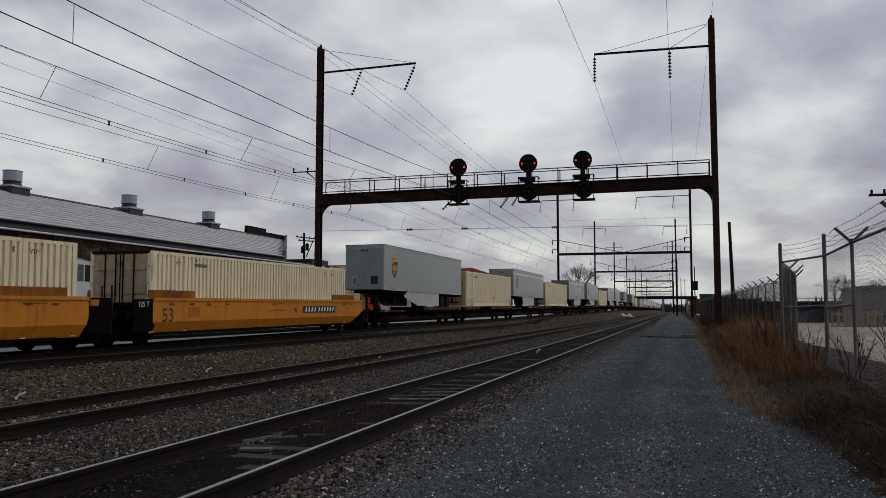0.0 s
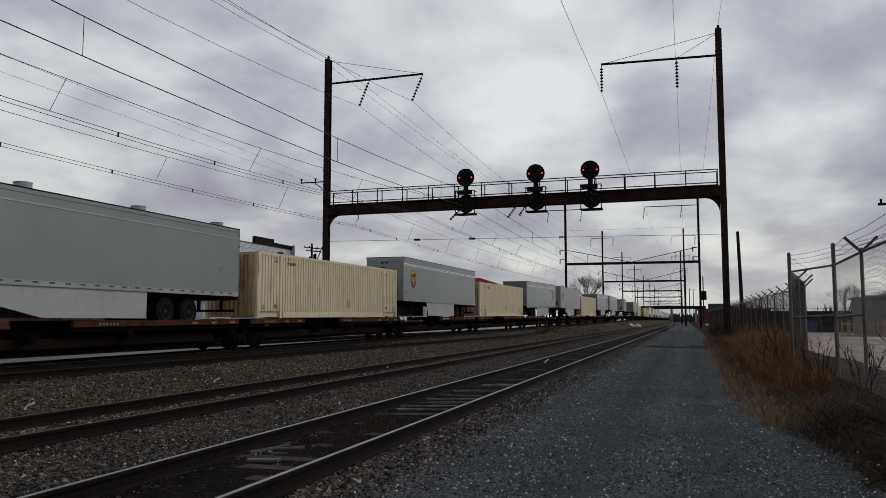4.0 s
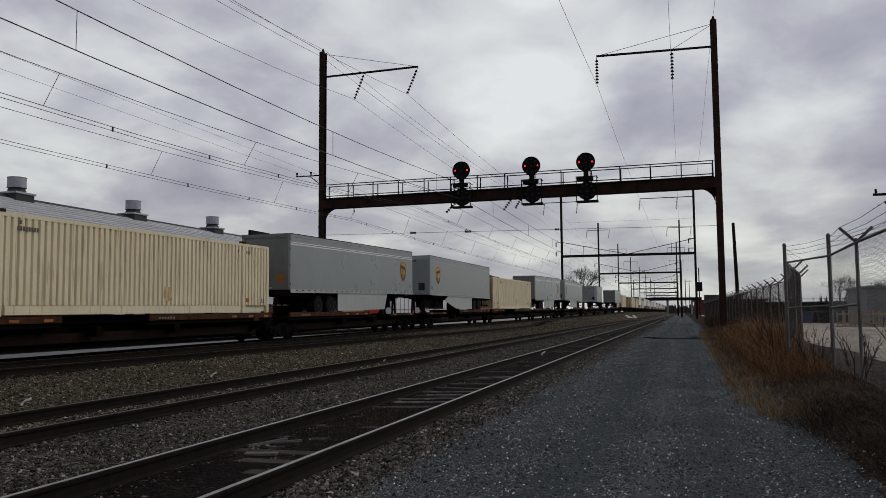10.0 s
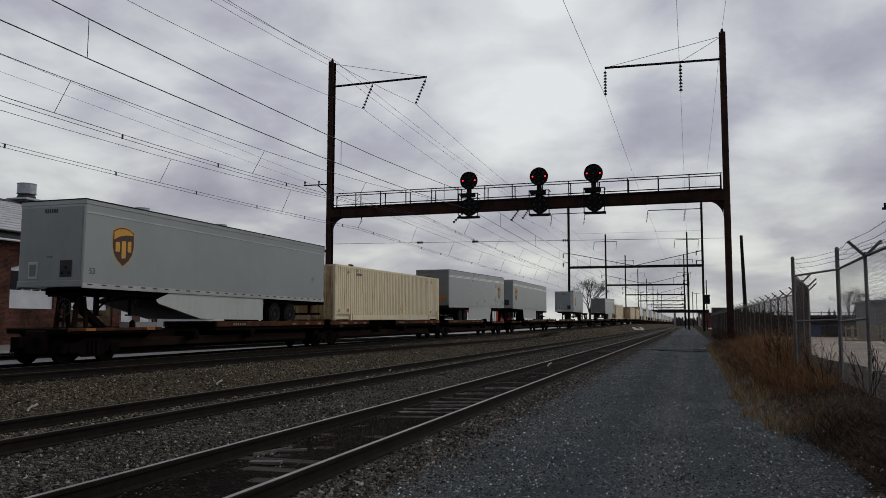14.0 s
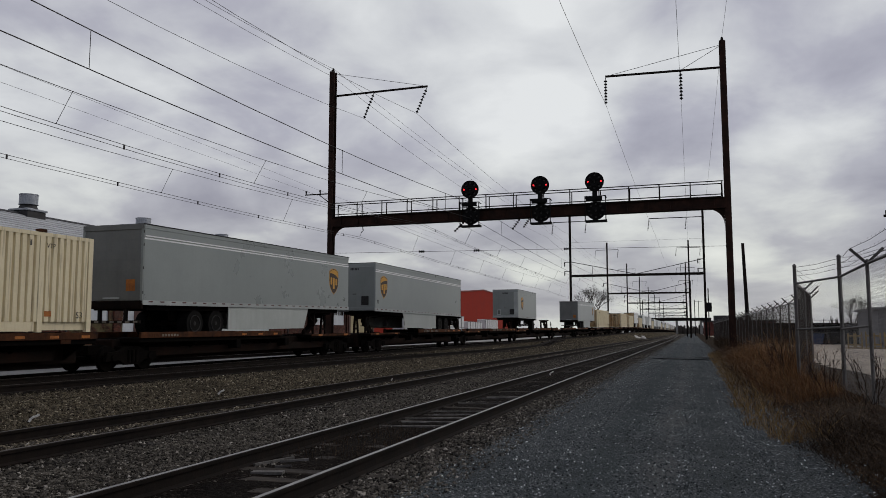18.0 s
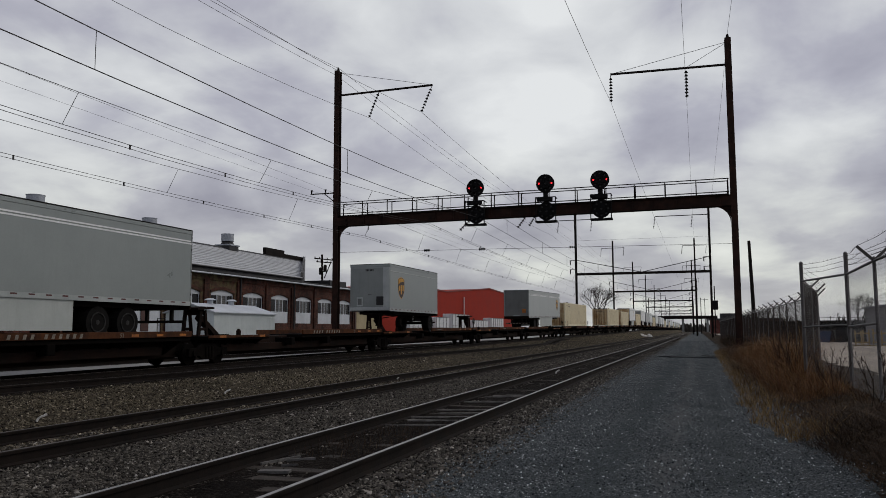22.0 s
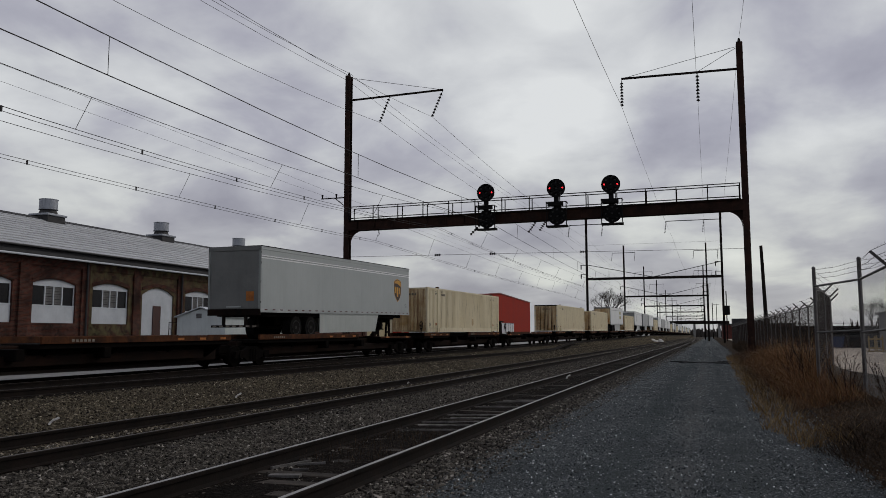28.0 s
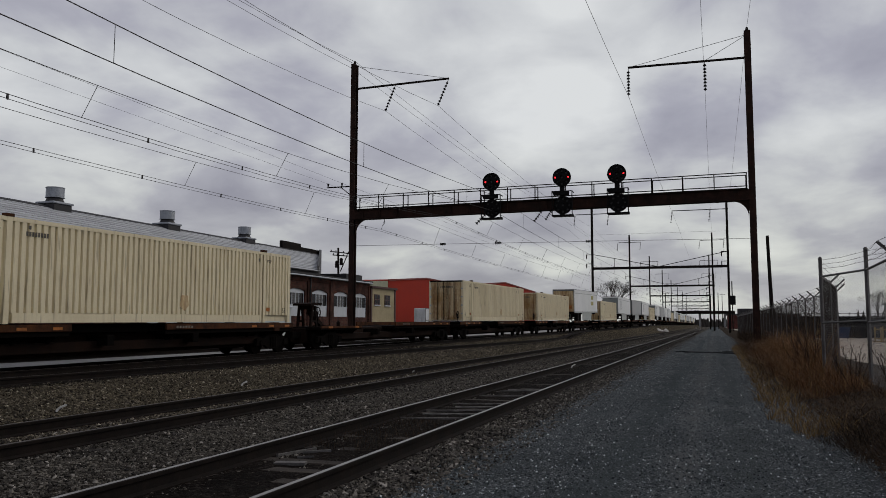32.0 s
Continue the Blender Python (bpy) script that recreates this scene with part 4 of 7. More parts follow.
# dark parapet walls at the end of the pitched roof
part("parapet", Mesh().box(-49.3, -48.9, 84.3, 88.8, 10.2, 11.5), STEEL, house, "dark sheet-metal parapet")
part("parapet", Mesh().box(-49.3, -48.9, 88.8, YR, 10.2, 11.1), STEEL, house)
m = Mesh().add([(EX - 0.2, YE, 6.4), (EX - 0.2, YE, 7.7), (RX, YR, 11.2), (RX, YR, 6.4), (EX - 0.2, YE + 0.4, 6.4), (EX - 0.2, YE + 0.4, 7.7), (RX, YR + 0.4, 11.2), (RX, YR + 0.4, 6.4)], [(0, 1, 2, 3), (7, 6, 5, 4), (0, 4, 5, 1), (1, 5, 6, 2), (2, 6, 7, 3), (3, 7, 4, 0)])
part("end_wall", m, DARK_TRIM, house, "dark raised end wall of the pitched roof")
part("corner_trim", Mesh().box(RX - 0.12, RX + 0.08, YR + 0.1, YR + 0.45, 7.2, 11.25), VENT, house, "pale corner board of the end wall")
part("flat_roof", Mesh().box(FX - 18, FX + 0.4, YE, yb + 0.3, EAVE - 0.1, EAVE + 0.25), DARK_TRIM, house, "dark flat roof")
part("roof_box", Mesh().bevel_box(FX - 4.5, FX - 1.0, 85.5, 90, EAVE + 0.2, EAVE + 1.0, 0.03), DARK_TRIM, house)
for y in (22.6, 35.9, 49.3, 63.0, 76.2):
    v = thing("roof_vent", "round galvanised roof ventilator on a dark curb", "roof vent", "ventilators along the ridge", at=pose(RX, y, RZ))
    part("curb", Mesh().bevel_box(-0.85, 0.85, -0.92, 0.92, -0.55, 0.24, 0.03), DARK_TRIM, v, "dark wooden curb")
    part("skirt", Mesh().bevel_box(-0.95, 0.95, -1.02, 1.02, 0.24, 0.40, 0.03), VENT, v)
    part("throat", Mesh().rod((0, 0, 0.38), (0, 0, 0.72), 0.74, 0.60, n=20, caps=False), DARK_TRIM, v, "dark tapered throat")
    part("shadow_ring", Mesh().rod((0, 0, 0.70), (0, 0, 0.80), 0.58, n=20), DARK_TRIM, v)
    d = part("drum", Mesh().rod((0, 0, 0.78), (0, 0, 1.56), 0.68, n=28, caps=False).rod((0, 0, 1.48), (0, 0, 1.50), 0.67, n=28), VENT, v, "round galvanised drum")
    for z in (0.78, 1.55):
        part("rim", Mesh().rod((0, 0, z), (0, 0, z + 0.05), 0.71, n=28), VENT, d)

SHED_WHITE = paint("pale_green_white_siding", (0.49, 0.54, 0.535), (0.58, 0.63, 0.62), 0.7, 0, 0.8, 12, 0.1, streak=0.25, streak_colour=(0.25, 0.26, 0.24), grit=0.1)
# white shed between the tracks and the works
shed = thing("white_shed", "low white metal shed with two roof vents", "shed")
sx0, sx1, sy0, sy1, sz, rz = -33.7, -30.0, 45.3, 53.2, 2.75, 3.35
part("wall", Mesh().prism([(sx0, 0.1), (sx1, 0.1), (sx1, sz), ((sx0 + sx1) / 2, rz - 0.06), (sx0, sz)], "y", sy0, sy1), SHED_WHITE, shed)
mx = (sx0 + sx1) / 2
for a, b in ((sx1 + 0.15, mx), (mx, sx0 - 0.15)):
    za, zb = (sz - 0.04, rz) if a > mx else (rz, sz - 0.04)
    part("roof_slope", Mesh().add([(a, sy0 - 0.15, za), (b, sy0 - 0.15, zb), (b, sy1 + 0.15, zb), (a, sy1 + 0.15, za), (a, sy0 - 0.15, za + 0.06), (b, sy0 - 0.15, zb + 0.06), (b, sy1 + 0.15, zb + 0.06), (a, sy1 + 0.15, za + 0.06)],
                                [(0, 1, 2, 3), (4, 5, 6, 7), (0, 4, 5, 1), (1, 5, 6, 2), (2, 6, 7, 3), (3, 7, 4, 0)]), WHITE, shed)
for y in (47.6, 50.2):
    v = part("vent", Mesh().rod((mx, y, rz - 0.05), (mx, y, rz + 0.3), 0.2, n=12), WHITE, shed)
    part("vent_cap", Mesh().rod((mx, y, rz + 0.3), (mx, y, rz + 0.42), 0.42, 0.2, n=14), WHITE, v)
part("louvre", Mesh().box(mx - 0.35, mx + 0.05, sy0 - 0.03, sy0, 2.65, 2.95), SLAT, shed)

# beige hut, red sheds and tanks further on
BEIGE = paint("beige_stucco", (0.30, 0.255, 0.145), (0.385, 0.325, 0.20), 0.85, 0, 0.7, 15, 0.2, streak=0.15)
RED = paint("red_metal_siding", (0.245, 0.0185, 0.0085), (0.30, 0.024, 0.011), 0.8, 0, 0.3, 6, 0.05, streak=0.15, streak_colour=(0.16, 0.016, 0.010), spec=0.15)
hut = thing("beige_hut", "small beige stucco hut with two brown windows and dark roof edge", "hut")
part("wall", Mesh().box(-44.0, -39.85, 89.95, 97.8, 0.08, 5.95), BEIGE, hut)
for y in (89.93, 97.55):
    part("corner_trim", Mesh().box(-40.2, -39.77, y, y + 0.45, 0.08, 5.95), DOOR_BROWN, hut, "brown corner board")
part("roof", Mesh().box(-44.2, -39.6, 89.94, 98.2, 5.95, 6.2), DOOR_BROWN, hut, "dark flat roof edge")
for y in (91.9, 95.2):
    w = part("window_frame", Mesh().box(-39.85, -39.78, y - 0.85, y + 0.85, 3.9, 5.2), DOOR_BROWN, hut)
    part("sill", Mesh().box(-39.85, -39.7, y - 0.9, y + 0.9, 3.78, 3.9), WHITE, w)
    for dx in (-0.35, 0.35):
        for dz in (4.25, 4.88):
            part("pane", Mesh().box(-39.78, -39.76, y + dx * 1.1 - 0.3, y + dx * 1.1 + 0.3, dz - 0.25, dz + 0.25), BEIGE if dx < 0 and dz < 4 else GLASS, w)
red = thing("red_shed", "long red metal-clad industrial shed with shallow gables", "building")
profile = [(120.0, 0.05), (120.0, 8.6), (138.0, 9.85), (160.0, 9.6), (196.0, 12.0), (232.0, 11.0), (232.0, 0.05)]
part("wall", Mesh().prism(profile, "x", -62.0, -50.0), RED, red)
m = Mesh()
for a, b in zip(profile[1:-2], profile[2:-1]):
    m.beam((-50.0, a[0], a[1] + 0.05), (-50.0, b[0], b[1] + 0.05), 0.3, 0.25)
part("roof_edge", m, paint("dark_red_trim", (0.13, 0.02, 0.015), (0.2, 0.03, 0.02), 0.6), red)
part("vent_pipe", Mesh().rod((-49.7, 172.2, 3.8), (-49.7, 172.2, 9.0), 0.12, n=8), WHITE, red, "white vent pipe on the wall")
tan = thing("olive_shed", "pale olive metal-clad shed beside the red one", "building")
part("wall", Mesh().prism([(110.5, 0.05), (110.5, 8.0), (119.9, 8.5), (119.9, 0.05)], "x", -62, -50.05), paint("olive_siding", (0.24, 0.25, 0.17), (0.3, 0.31, 0.22), 0.7, 0, 0.3, 6, 0.05), tan)
CAGE = paint("white_plastic_tank", (0.55, 0.57, 0.58), (0.70, 0.71, 0.72), 0.5, 0, 1, 10, 0.05, streak=0.5, streak_colour=(0.25, 0.25, 0.25))
for y, w, h in ((121, 8, 4.0), (134.7, 8, 3.85), (144.6, 12, 4.6), (159.4, 12, 3.6), (174.2, 12, 4.25)):
    c = thing("white_tank", "white plastic tank in a metal cage by the red shed", "tank", "tanks by the red shed", at=pose(-45, y, 0.1))
    n = int(w / 2)
    for i in range(n):
        part("tank", Mesh().bevel_box(-1, 1, i * 2 + 0.06, i * 2 + 1.94, 0.1, h, 0.12), CAGE, c)
        part("cage_bar", Mesh().box(1.0, 1.05, i * 2, i * 2 + 0.08, 0, h + 0.05).box(1.0, 1.05, i * 2, i * 2 + 2, h - 0.1, h - 0.02).box(1.0, 1.05, i * 2, i * 2 + 2, h * 0.5, h * 0.5 + 0.06), SLAT, c)
m = Mesh().box(-44, -43.9, 112, 150, 0.05, 1.4)
tagged(part("low_wall", m, PAVE), "low concrete wall before the red shed", "wall", kind="structure")


# ---- poles and far things ----
def utility_pole(x, y, h, lean, arms, label):
    t = thing("utility_pole", label, "utility pole", "utility poles")
    top = (x + lean, y, h)
    part("pole", Mesh().rod((x, y, -0.3), top, 0.19, 0.13, 8), STEEL, t)
    for k, (dz, w) in enumerate(arms):
        c = Vector((x, y, 0)).lerp(Vector(top), (h - dz) / h)
        part("crossarm", Mesh().box(c.x - w, c.x + w, y - 0.06, y + 0.06, c.z - 0.06, c.z + 0.06), STEEL, t)
        for s in (-0.9, -0.45, 0.45, 0.9):
            part("insulator", Mesh().rod((c.x + s * w, y, c.z), (c.x + s * w, y, c.z + 0.28), 0.06, n=6), STEEL, t)


def old_pole(x, y):
    """A leaning wooden pole with crossarms that have come out of level, a brace and two transformers."""
    t = thing("utility_pole", "old wooden utility pole with crooked crossarms and transformers", "utility pole", "utility poles")
    part("pole", Mesh().rod((x, y, -0.3), (x - 0.25, y, 13.3), 0.22, 0.16, 8), STEEL, t)
    for w0, w1, z0, z1 in ((-1.5, 1.7, 12.75, 12.35), (-1.1, 1.5, 12.2, 11.95)):
        part("crossarm", Mesh().beam((x + w0, y - 0.2, z0), (x + w1, y - 0.2, z1), 0.12, 0.16), STEEL, t)
        for u in (0.05, 0.3, 0.7, 0.95):
            cx, cz = x + w0 + (w1 - w0) * u, z0 + (z1 - z0) * u
            part("insulator", Mesh().rod((cx, y - 0.2, cz), (cx, y - 0.2, cz + 0.28), 0.07, n=6), STEEL, t)
    part("brace", Mesh().beam((x + 1.35, y - 0.2, 12.0), (x + 0.25, y - 0.2, 9.6), 0.1, 0.12), STEEL, t)
    for dx, z in ((-0.42, 10.2), (0.34, 10.6)):
        part("transformer", Mesh().rod((x + dx, y - 0.1, z), (x + dx, y - 0.1, z + 0.95), 0.26, n=10).rod((x + dx, y - 0.1, z + 0.95), (x + dx, y - 0.1, z + 1.1), 0.26, 0.12, 10), STEEL, t)


old_pole(-54.9, 112)
utility_pole(4.8, 76, 9.4, -0.25, (), "plain leaning dark pole without arms behind the fence")
utility_pole(10.75, 45, 7.6, 0.0, ((0.25, 1.3),), "dark utility pole with one crossarm behind the fence")
utility_pole(3.4, 420, 17, 0, ((0.5, 1.5),), "dark wooden utility pole down the line")
utility_pole(1.2, 330, 14, 0, (), "dark wooden utility pole down the line")
utility_pole(-0.2, 240, 16, 0.1, (), "dark wooden utility pole down the line")
utility_pole(-17.0, 300, 13, 0.1, ((0.3, 1.2),), "dark wooden utility pole down the line")
over = thing("overpass", "distant dark road overpass across the tracks", "bridge")
part("deck", Mesh().box(-34, 14, 640, 652, 10.0, 12.2), STEEL, over)
for x in (-33, -12, 6):
    part("pier", Mesh().box(x, x + 1.6, 642, 650, -0.3, 10), PAVE, over)
sig = thing("railway_signal", "distant dwarf signal mast with a black head", "railway signal", at=pose(3.2, 165, 0))
part("mast", Mesh().rod((0, 0, -0.3), (0, 0, 10), 0.1, n=8), STEEL, sig)
part("signal_head", Mesh().bevel_box(-0.6, 0.6, -0.2, 0.2, 5.4, 7.2, 0.05), HEAD_BLACK, sig)
far_red = thing("low_building", "low dull red building beyond the road", "building")
part("wall", Mesh().box(3.6, 24, 262, 280, 0, 4.6), brick_mat("far_brick", (0.20, 0.06, 0.045), (0.15, 0.05, 0.04), (0.15, 0.1, 0.1)), far_red)
part("roof", Mesh().box(3.2, 24.4, 261.6, 280.4, 4.6, 5.0), DARK_TRIM, far_red)
part("tank", Mesh().rod((9, 262, 4.9), (9, 262, 6.5), 2.6, n=16), DARK_TRIM, far_red)


# ---- the freight train ----
CREAM = paint("cream_container_paint", (0.66, 0.580, 0.390), (0.745, 0.668, 0.463), 0.6, 0, 0.5, 14, 0.12, streak=0.25, streak_colour=(0.30, 0.22, 0.12), grit=0.12, drips=0.38)
CREAM_DIRTY = paint("stained_cream_paint", (0.42, 0.255, 0.085), (0.70, 0.59, 0.37), 0.7, 0, 0.7, 14, 0.15, streak=0.92, streak_colour=(0.165, 0.064, 0.015), streak_from=0.43)
DOOR_TAN = paint("grimy_tan_door_paint", (0.29, 0.235, 0.15), (0.42, 0.355, 0.235), 0.75, 0, 0.9, 14, 0.15, streak=0.5, streak_colour=(0.12, 0.085, 0.05))
TRAILER = paint("grey_trailer_skin", (0.236, 0.263, 0.254), (0.276, 0.304, 0.294), 0.30, 0.26, 0.35, 18, 0.04, streak=0.12, streak_colour=(0.17, 0.17, 0.17), grit=0.05)
TRAILER_MID = paint("worn_white_trailer_skin", (0.345, 0.375, 0.368), (0.40, 0.432, 0.424), 0.42, 0.05, 0.35, 18, 0.04, streak=0.2, streak_colour=(0.2, 0.2, 0.2), grit=0.05)
TRAILER_PALE = paint("pale_trailer_skin", (0.68, 0.70, 0.69), (0.78, 0.80, 0.79), 0.4, 0.0, 0.35, 18, 0.04, streak=0.22, streak_colour=(0.22, 0.22, 0.23), grit=0.05)
OLIVE_MARK = paint("olive_yellow_decal", (0.30, 0.27, 0.06), (0.36, 0.33, 0.09), 0.5, 0, 2, 20, 0)
TRAILER_GREY = paint("dull_grey_trailer_skin", (0.30, 0.31, 0.31), (0.37, 0.38, 0.38), 0.4, 0.1, 0.35, 18, 0.04, streak=0.25, streak_colour=(0.2, 0.2, 0.2), grit=0.05)
# the grey skin again, darkened for faces turned away from the light
TRAILER_SHADED = paint("shaded_grey_trailer_skin", (0.190, 0.212, 0.203), (0.240, 0.262, 0.251), 0.45, 0, 0.5, 15, 0.05, streak=0.2, streak_colour=(0.12, 0.12, 0.115), grit=0.06)
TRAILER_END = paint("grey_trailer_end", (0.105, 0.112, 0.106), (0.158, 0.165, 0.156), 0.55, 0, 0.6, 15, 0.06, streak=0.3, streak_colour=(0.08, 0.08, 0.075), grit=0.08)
ALU = paint("bare_aluminium_rail", (0.31, 0.335, 0.325), (0.44, 0.465, 0.455), 0.4, 0.4, 1, 20, 0.05, grit=0.08)
SKIRT = paint("white_skirt_panel", (0.355, 0.385, 0.365), (0.43, 0.46, 0.438), 0.5, 0, 0.8, 15, 0.05, streak=0.25, streak_colour=(0.25, 0.24, 0.22), grit=0.06)
YELLOW = paint("yellow_well_car", (0.40, 0.130, 0.008), (0.52, 0.188, 0.013), 0.6, 0, 0.6, 12, 0.1, streak=0.55, streak_colour=(0.14, 0.045, 0.010), spec=0.2, grit=0.18)
YELLOW_GRIMY = paint("grimy_yellow_paint", (0.10, 0.036, 0.008), (0.32, 0.115, 0.012), 0.75, 0, 1.2, 14, 0.15, streak=0.6, streak_colour=(0.05, 0.022, 0.010), spec=0.15)
FADED_PATCH = paint("faded_orange_patch", (0.30, 0.105, 0.012), (0.38, 0.15, 0.02), 0.8, 0, 2, 14, 0.1, spec=0.15)
CAR_BROWN = paint("rusty_brown_car_paint", (0.018, 0.009, 0.006), (0.096, 0.0365, 0.0145), 0.9, 0, 1.6, 18, 0.25, streak=0.5, streak_colour=(0.014, 0.009, 0.008), spec=0.12)
# rust brown and black, both lowered to carry the shade under the wagons
CAR_SILL = paint("rust_brown_sill_shaded", (0.0035, 0.0028, 0.0025), (0.017, 0.0085, 0.0056), 0.92, 0, 0.9, 14, 0.25, streak=0.55, streak_colour=(0.008, 0.006, 0.005), spec=0.1)
CAR_BLACK = paint("black_underframe_shaded", (0.0022, 0.0019, 0.0018), (0.0062, 0.0048, 0.004), 0.95, 0, 1.5, 18, 0.25, spec=0.04)
ORANGE = paint("amber_reflector", (0.20, 0.062, 0.010), (0.42, 0.14, 0.016), 0.6, 0, 3, 20, 0)
RUBBER = paint("dusty_black_rubber", (0.0045, 0.0045, 0.0045), (0.009, 0.0085, 0.008), 0.95, 0, 3, 30, 0.2, spec=0.1)
RIM_GREY = paint("grimy_wheel_rim", (0.007, 0.007, 0.007), (0.050, 0.049, 0.047), 0.85, 0, 6, 30, 0.1, spec=0.2)
BROWN_LOGO = paint("dark_brown_decal", (0.030, 0.014, 0.008), (0.040, 0.019, 0.010), 0.5, 0, 2, 20, 0)
GOLD_LOGO = paint("gold_decal", (0.50, 0.25, 0.03), (0.58, 0.31, 0.045), 0.5, 0, 2, 20, 0)
INK = paint("black_lettering", (0.012, 0.012, 0.012), (0.02, 0.02, 0.02), 0.6, 0, 2, 20, 0)
STENCIL = paint("faded_stencil_ink", (0.06, 0.055, 0.045), (0.12, 0.11, 0.09), 0.7, 0, 6, 30, 0)
FADED_INK = paint("dirty_white_lettering", (0.10, 0.088, 0.070), (0.25, 0.22, 0.18), 0.8, 0, 8, 30, 0)
PALE_INK = paint("white_lettering", (0.55, 0.54, 0.52), (0.65, 0.64, 0.62), 0.6, 0, 2, 20, 0)

SIDE = 1.30      # half the width of a load


def bars(m, x, y, z, n, w, h, gap, dirn=1, t=0.004):
    """A row of plain bars in the place of small writing on a side that faces x."""
    for i in range(n):
        a = y + dirn * i * (w + gap)
        m.box(min(x, x + t), max(x, x + t), min(a, a + dirn * w), max(a, a + dirn * w), z, z + h)


def lettering(text, size, at, mat, parent, name):
    cu = bpy.data.curves.new(name, "FONT")
    cu.body, cu.size, cu.extrude = text, size, 0.002
    cu.materials.append(mat)
    ob = new(name, cu)
    ob.parent = parent
    ob.matrix_basis = at
    return ob


def corrugated(x0, y0, y1, z0, z1, pitch, depth):
    """An upright ribbed sheet in the plane x = x0; its ribs go out by depth."""
    m = Mesh()
    ys = []
    y = y0
    while y < y1 - 0.02:
        for u, d in ((0.0, 0.0), (0.22, 0.0), (0.32, 1.0), (0.90, 1.0)):
            ys.append((min(y1, y + u * pitch), d * depth))
        y += pitch
    ys.append((y1, 0))
    vs = [(x0 + d, yy, z) for yy, d in ys for z in (z0, z1)]
    m.add(vs, [(2 * i, 2 * i + 2, 2 * i + 3, 2 * i + 1) for i in range(len(ys) - 1)])
    return m


CONTAINER = {}


def container_meshes(L, H, mat):
    """The parts of a container, as (name, mesh, label)."""
    key = (round(L, 1), round(H, 2), mat.name)
    if key in CONTAINER:
        return CONTAINER[key]
    h = L / 2
    q = h - 2.0 if L > 14 else h
    parts = []
    parts.append(("core", Mesh().box(-SIDE + 0.10, SIDE - 0.10, -h + 0.06, h - 0.06, 0.06, H - 0.06).data("core", mat), ""))
    for s in (-1, 1):
        m = Mesh()
        for a, b in ((-h + 0.1, -q - 0.1), (-q + 0.1, q - 0.1), (q + 0.1, h - 0.1)):
            if b - a > 0.3:
                c = corrugated(SIDE - 0.075, a, b, 0.31, H - 0.1, 0.245, 0.072)
                m.add([(s * v[0], v[1], v[2]) for v in c.v], c.f)
        parts.append(("side_panel", m.data("side_panel", mat), "ribbed side wall"))
        parts.append(("top_rail", Mesh().box(min(s * (SIDE - 0.09), s * (SIDE + 0.005)), max(s * (SIDE - 0.09), s * (SIDE + 0.005)), -h, h, H - 0.11, H).data("top_rail", mat), ""))
        parts.append(("bottom_rail", Mesh().box(min(s * (SIDE - 0.09), s * (SIDE + 0.008)), max(s * (SIDE - 0.09), s * (SIDE + 0.008)), -h + 2.2 if L > 14 else -h, h - 2.2 if L > 14 else h, 0.03, 0.30).data("bottom_rail", mat), ""))
        for y in (-h + 0.08, h - 0.08, -q, q):
            inner = abs(y) < h - 0.2
            parts.append(("corner_post", Mesh().box(min(s * (SIDE - 0.12), s * (SIDE + 0.01)), max(s * (SIDE - 0.12), s * (SIDE + 0.01)), y - 0.09, y + 0.09, 0, H + (0.02 if inner else 0)).data("corner_post", mat), ""))
            if inner:
                parts.append(("lifting_casting", Mesh().box(min(s * (SIDE - 0.16), s * (SIDE + 0.02)), max(s * (SIDE - 0.16), s * (SIDE + 0.02)), y - 0.13, y + 0.13, H, H + 0.09).data("lifting_casting", CAR_BROWN), "rusty lifting casting"))
    parts.append(("roof_panel", Mesh().box(-SIDE + 0.10, SIDE - 0.10, -h + 0.05, h - 0.05, H - 0.05, H - 0.02).data("roof_panel", mat), ""))
    CONTAINER[key] = parts
    return parts


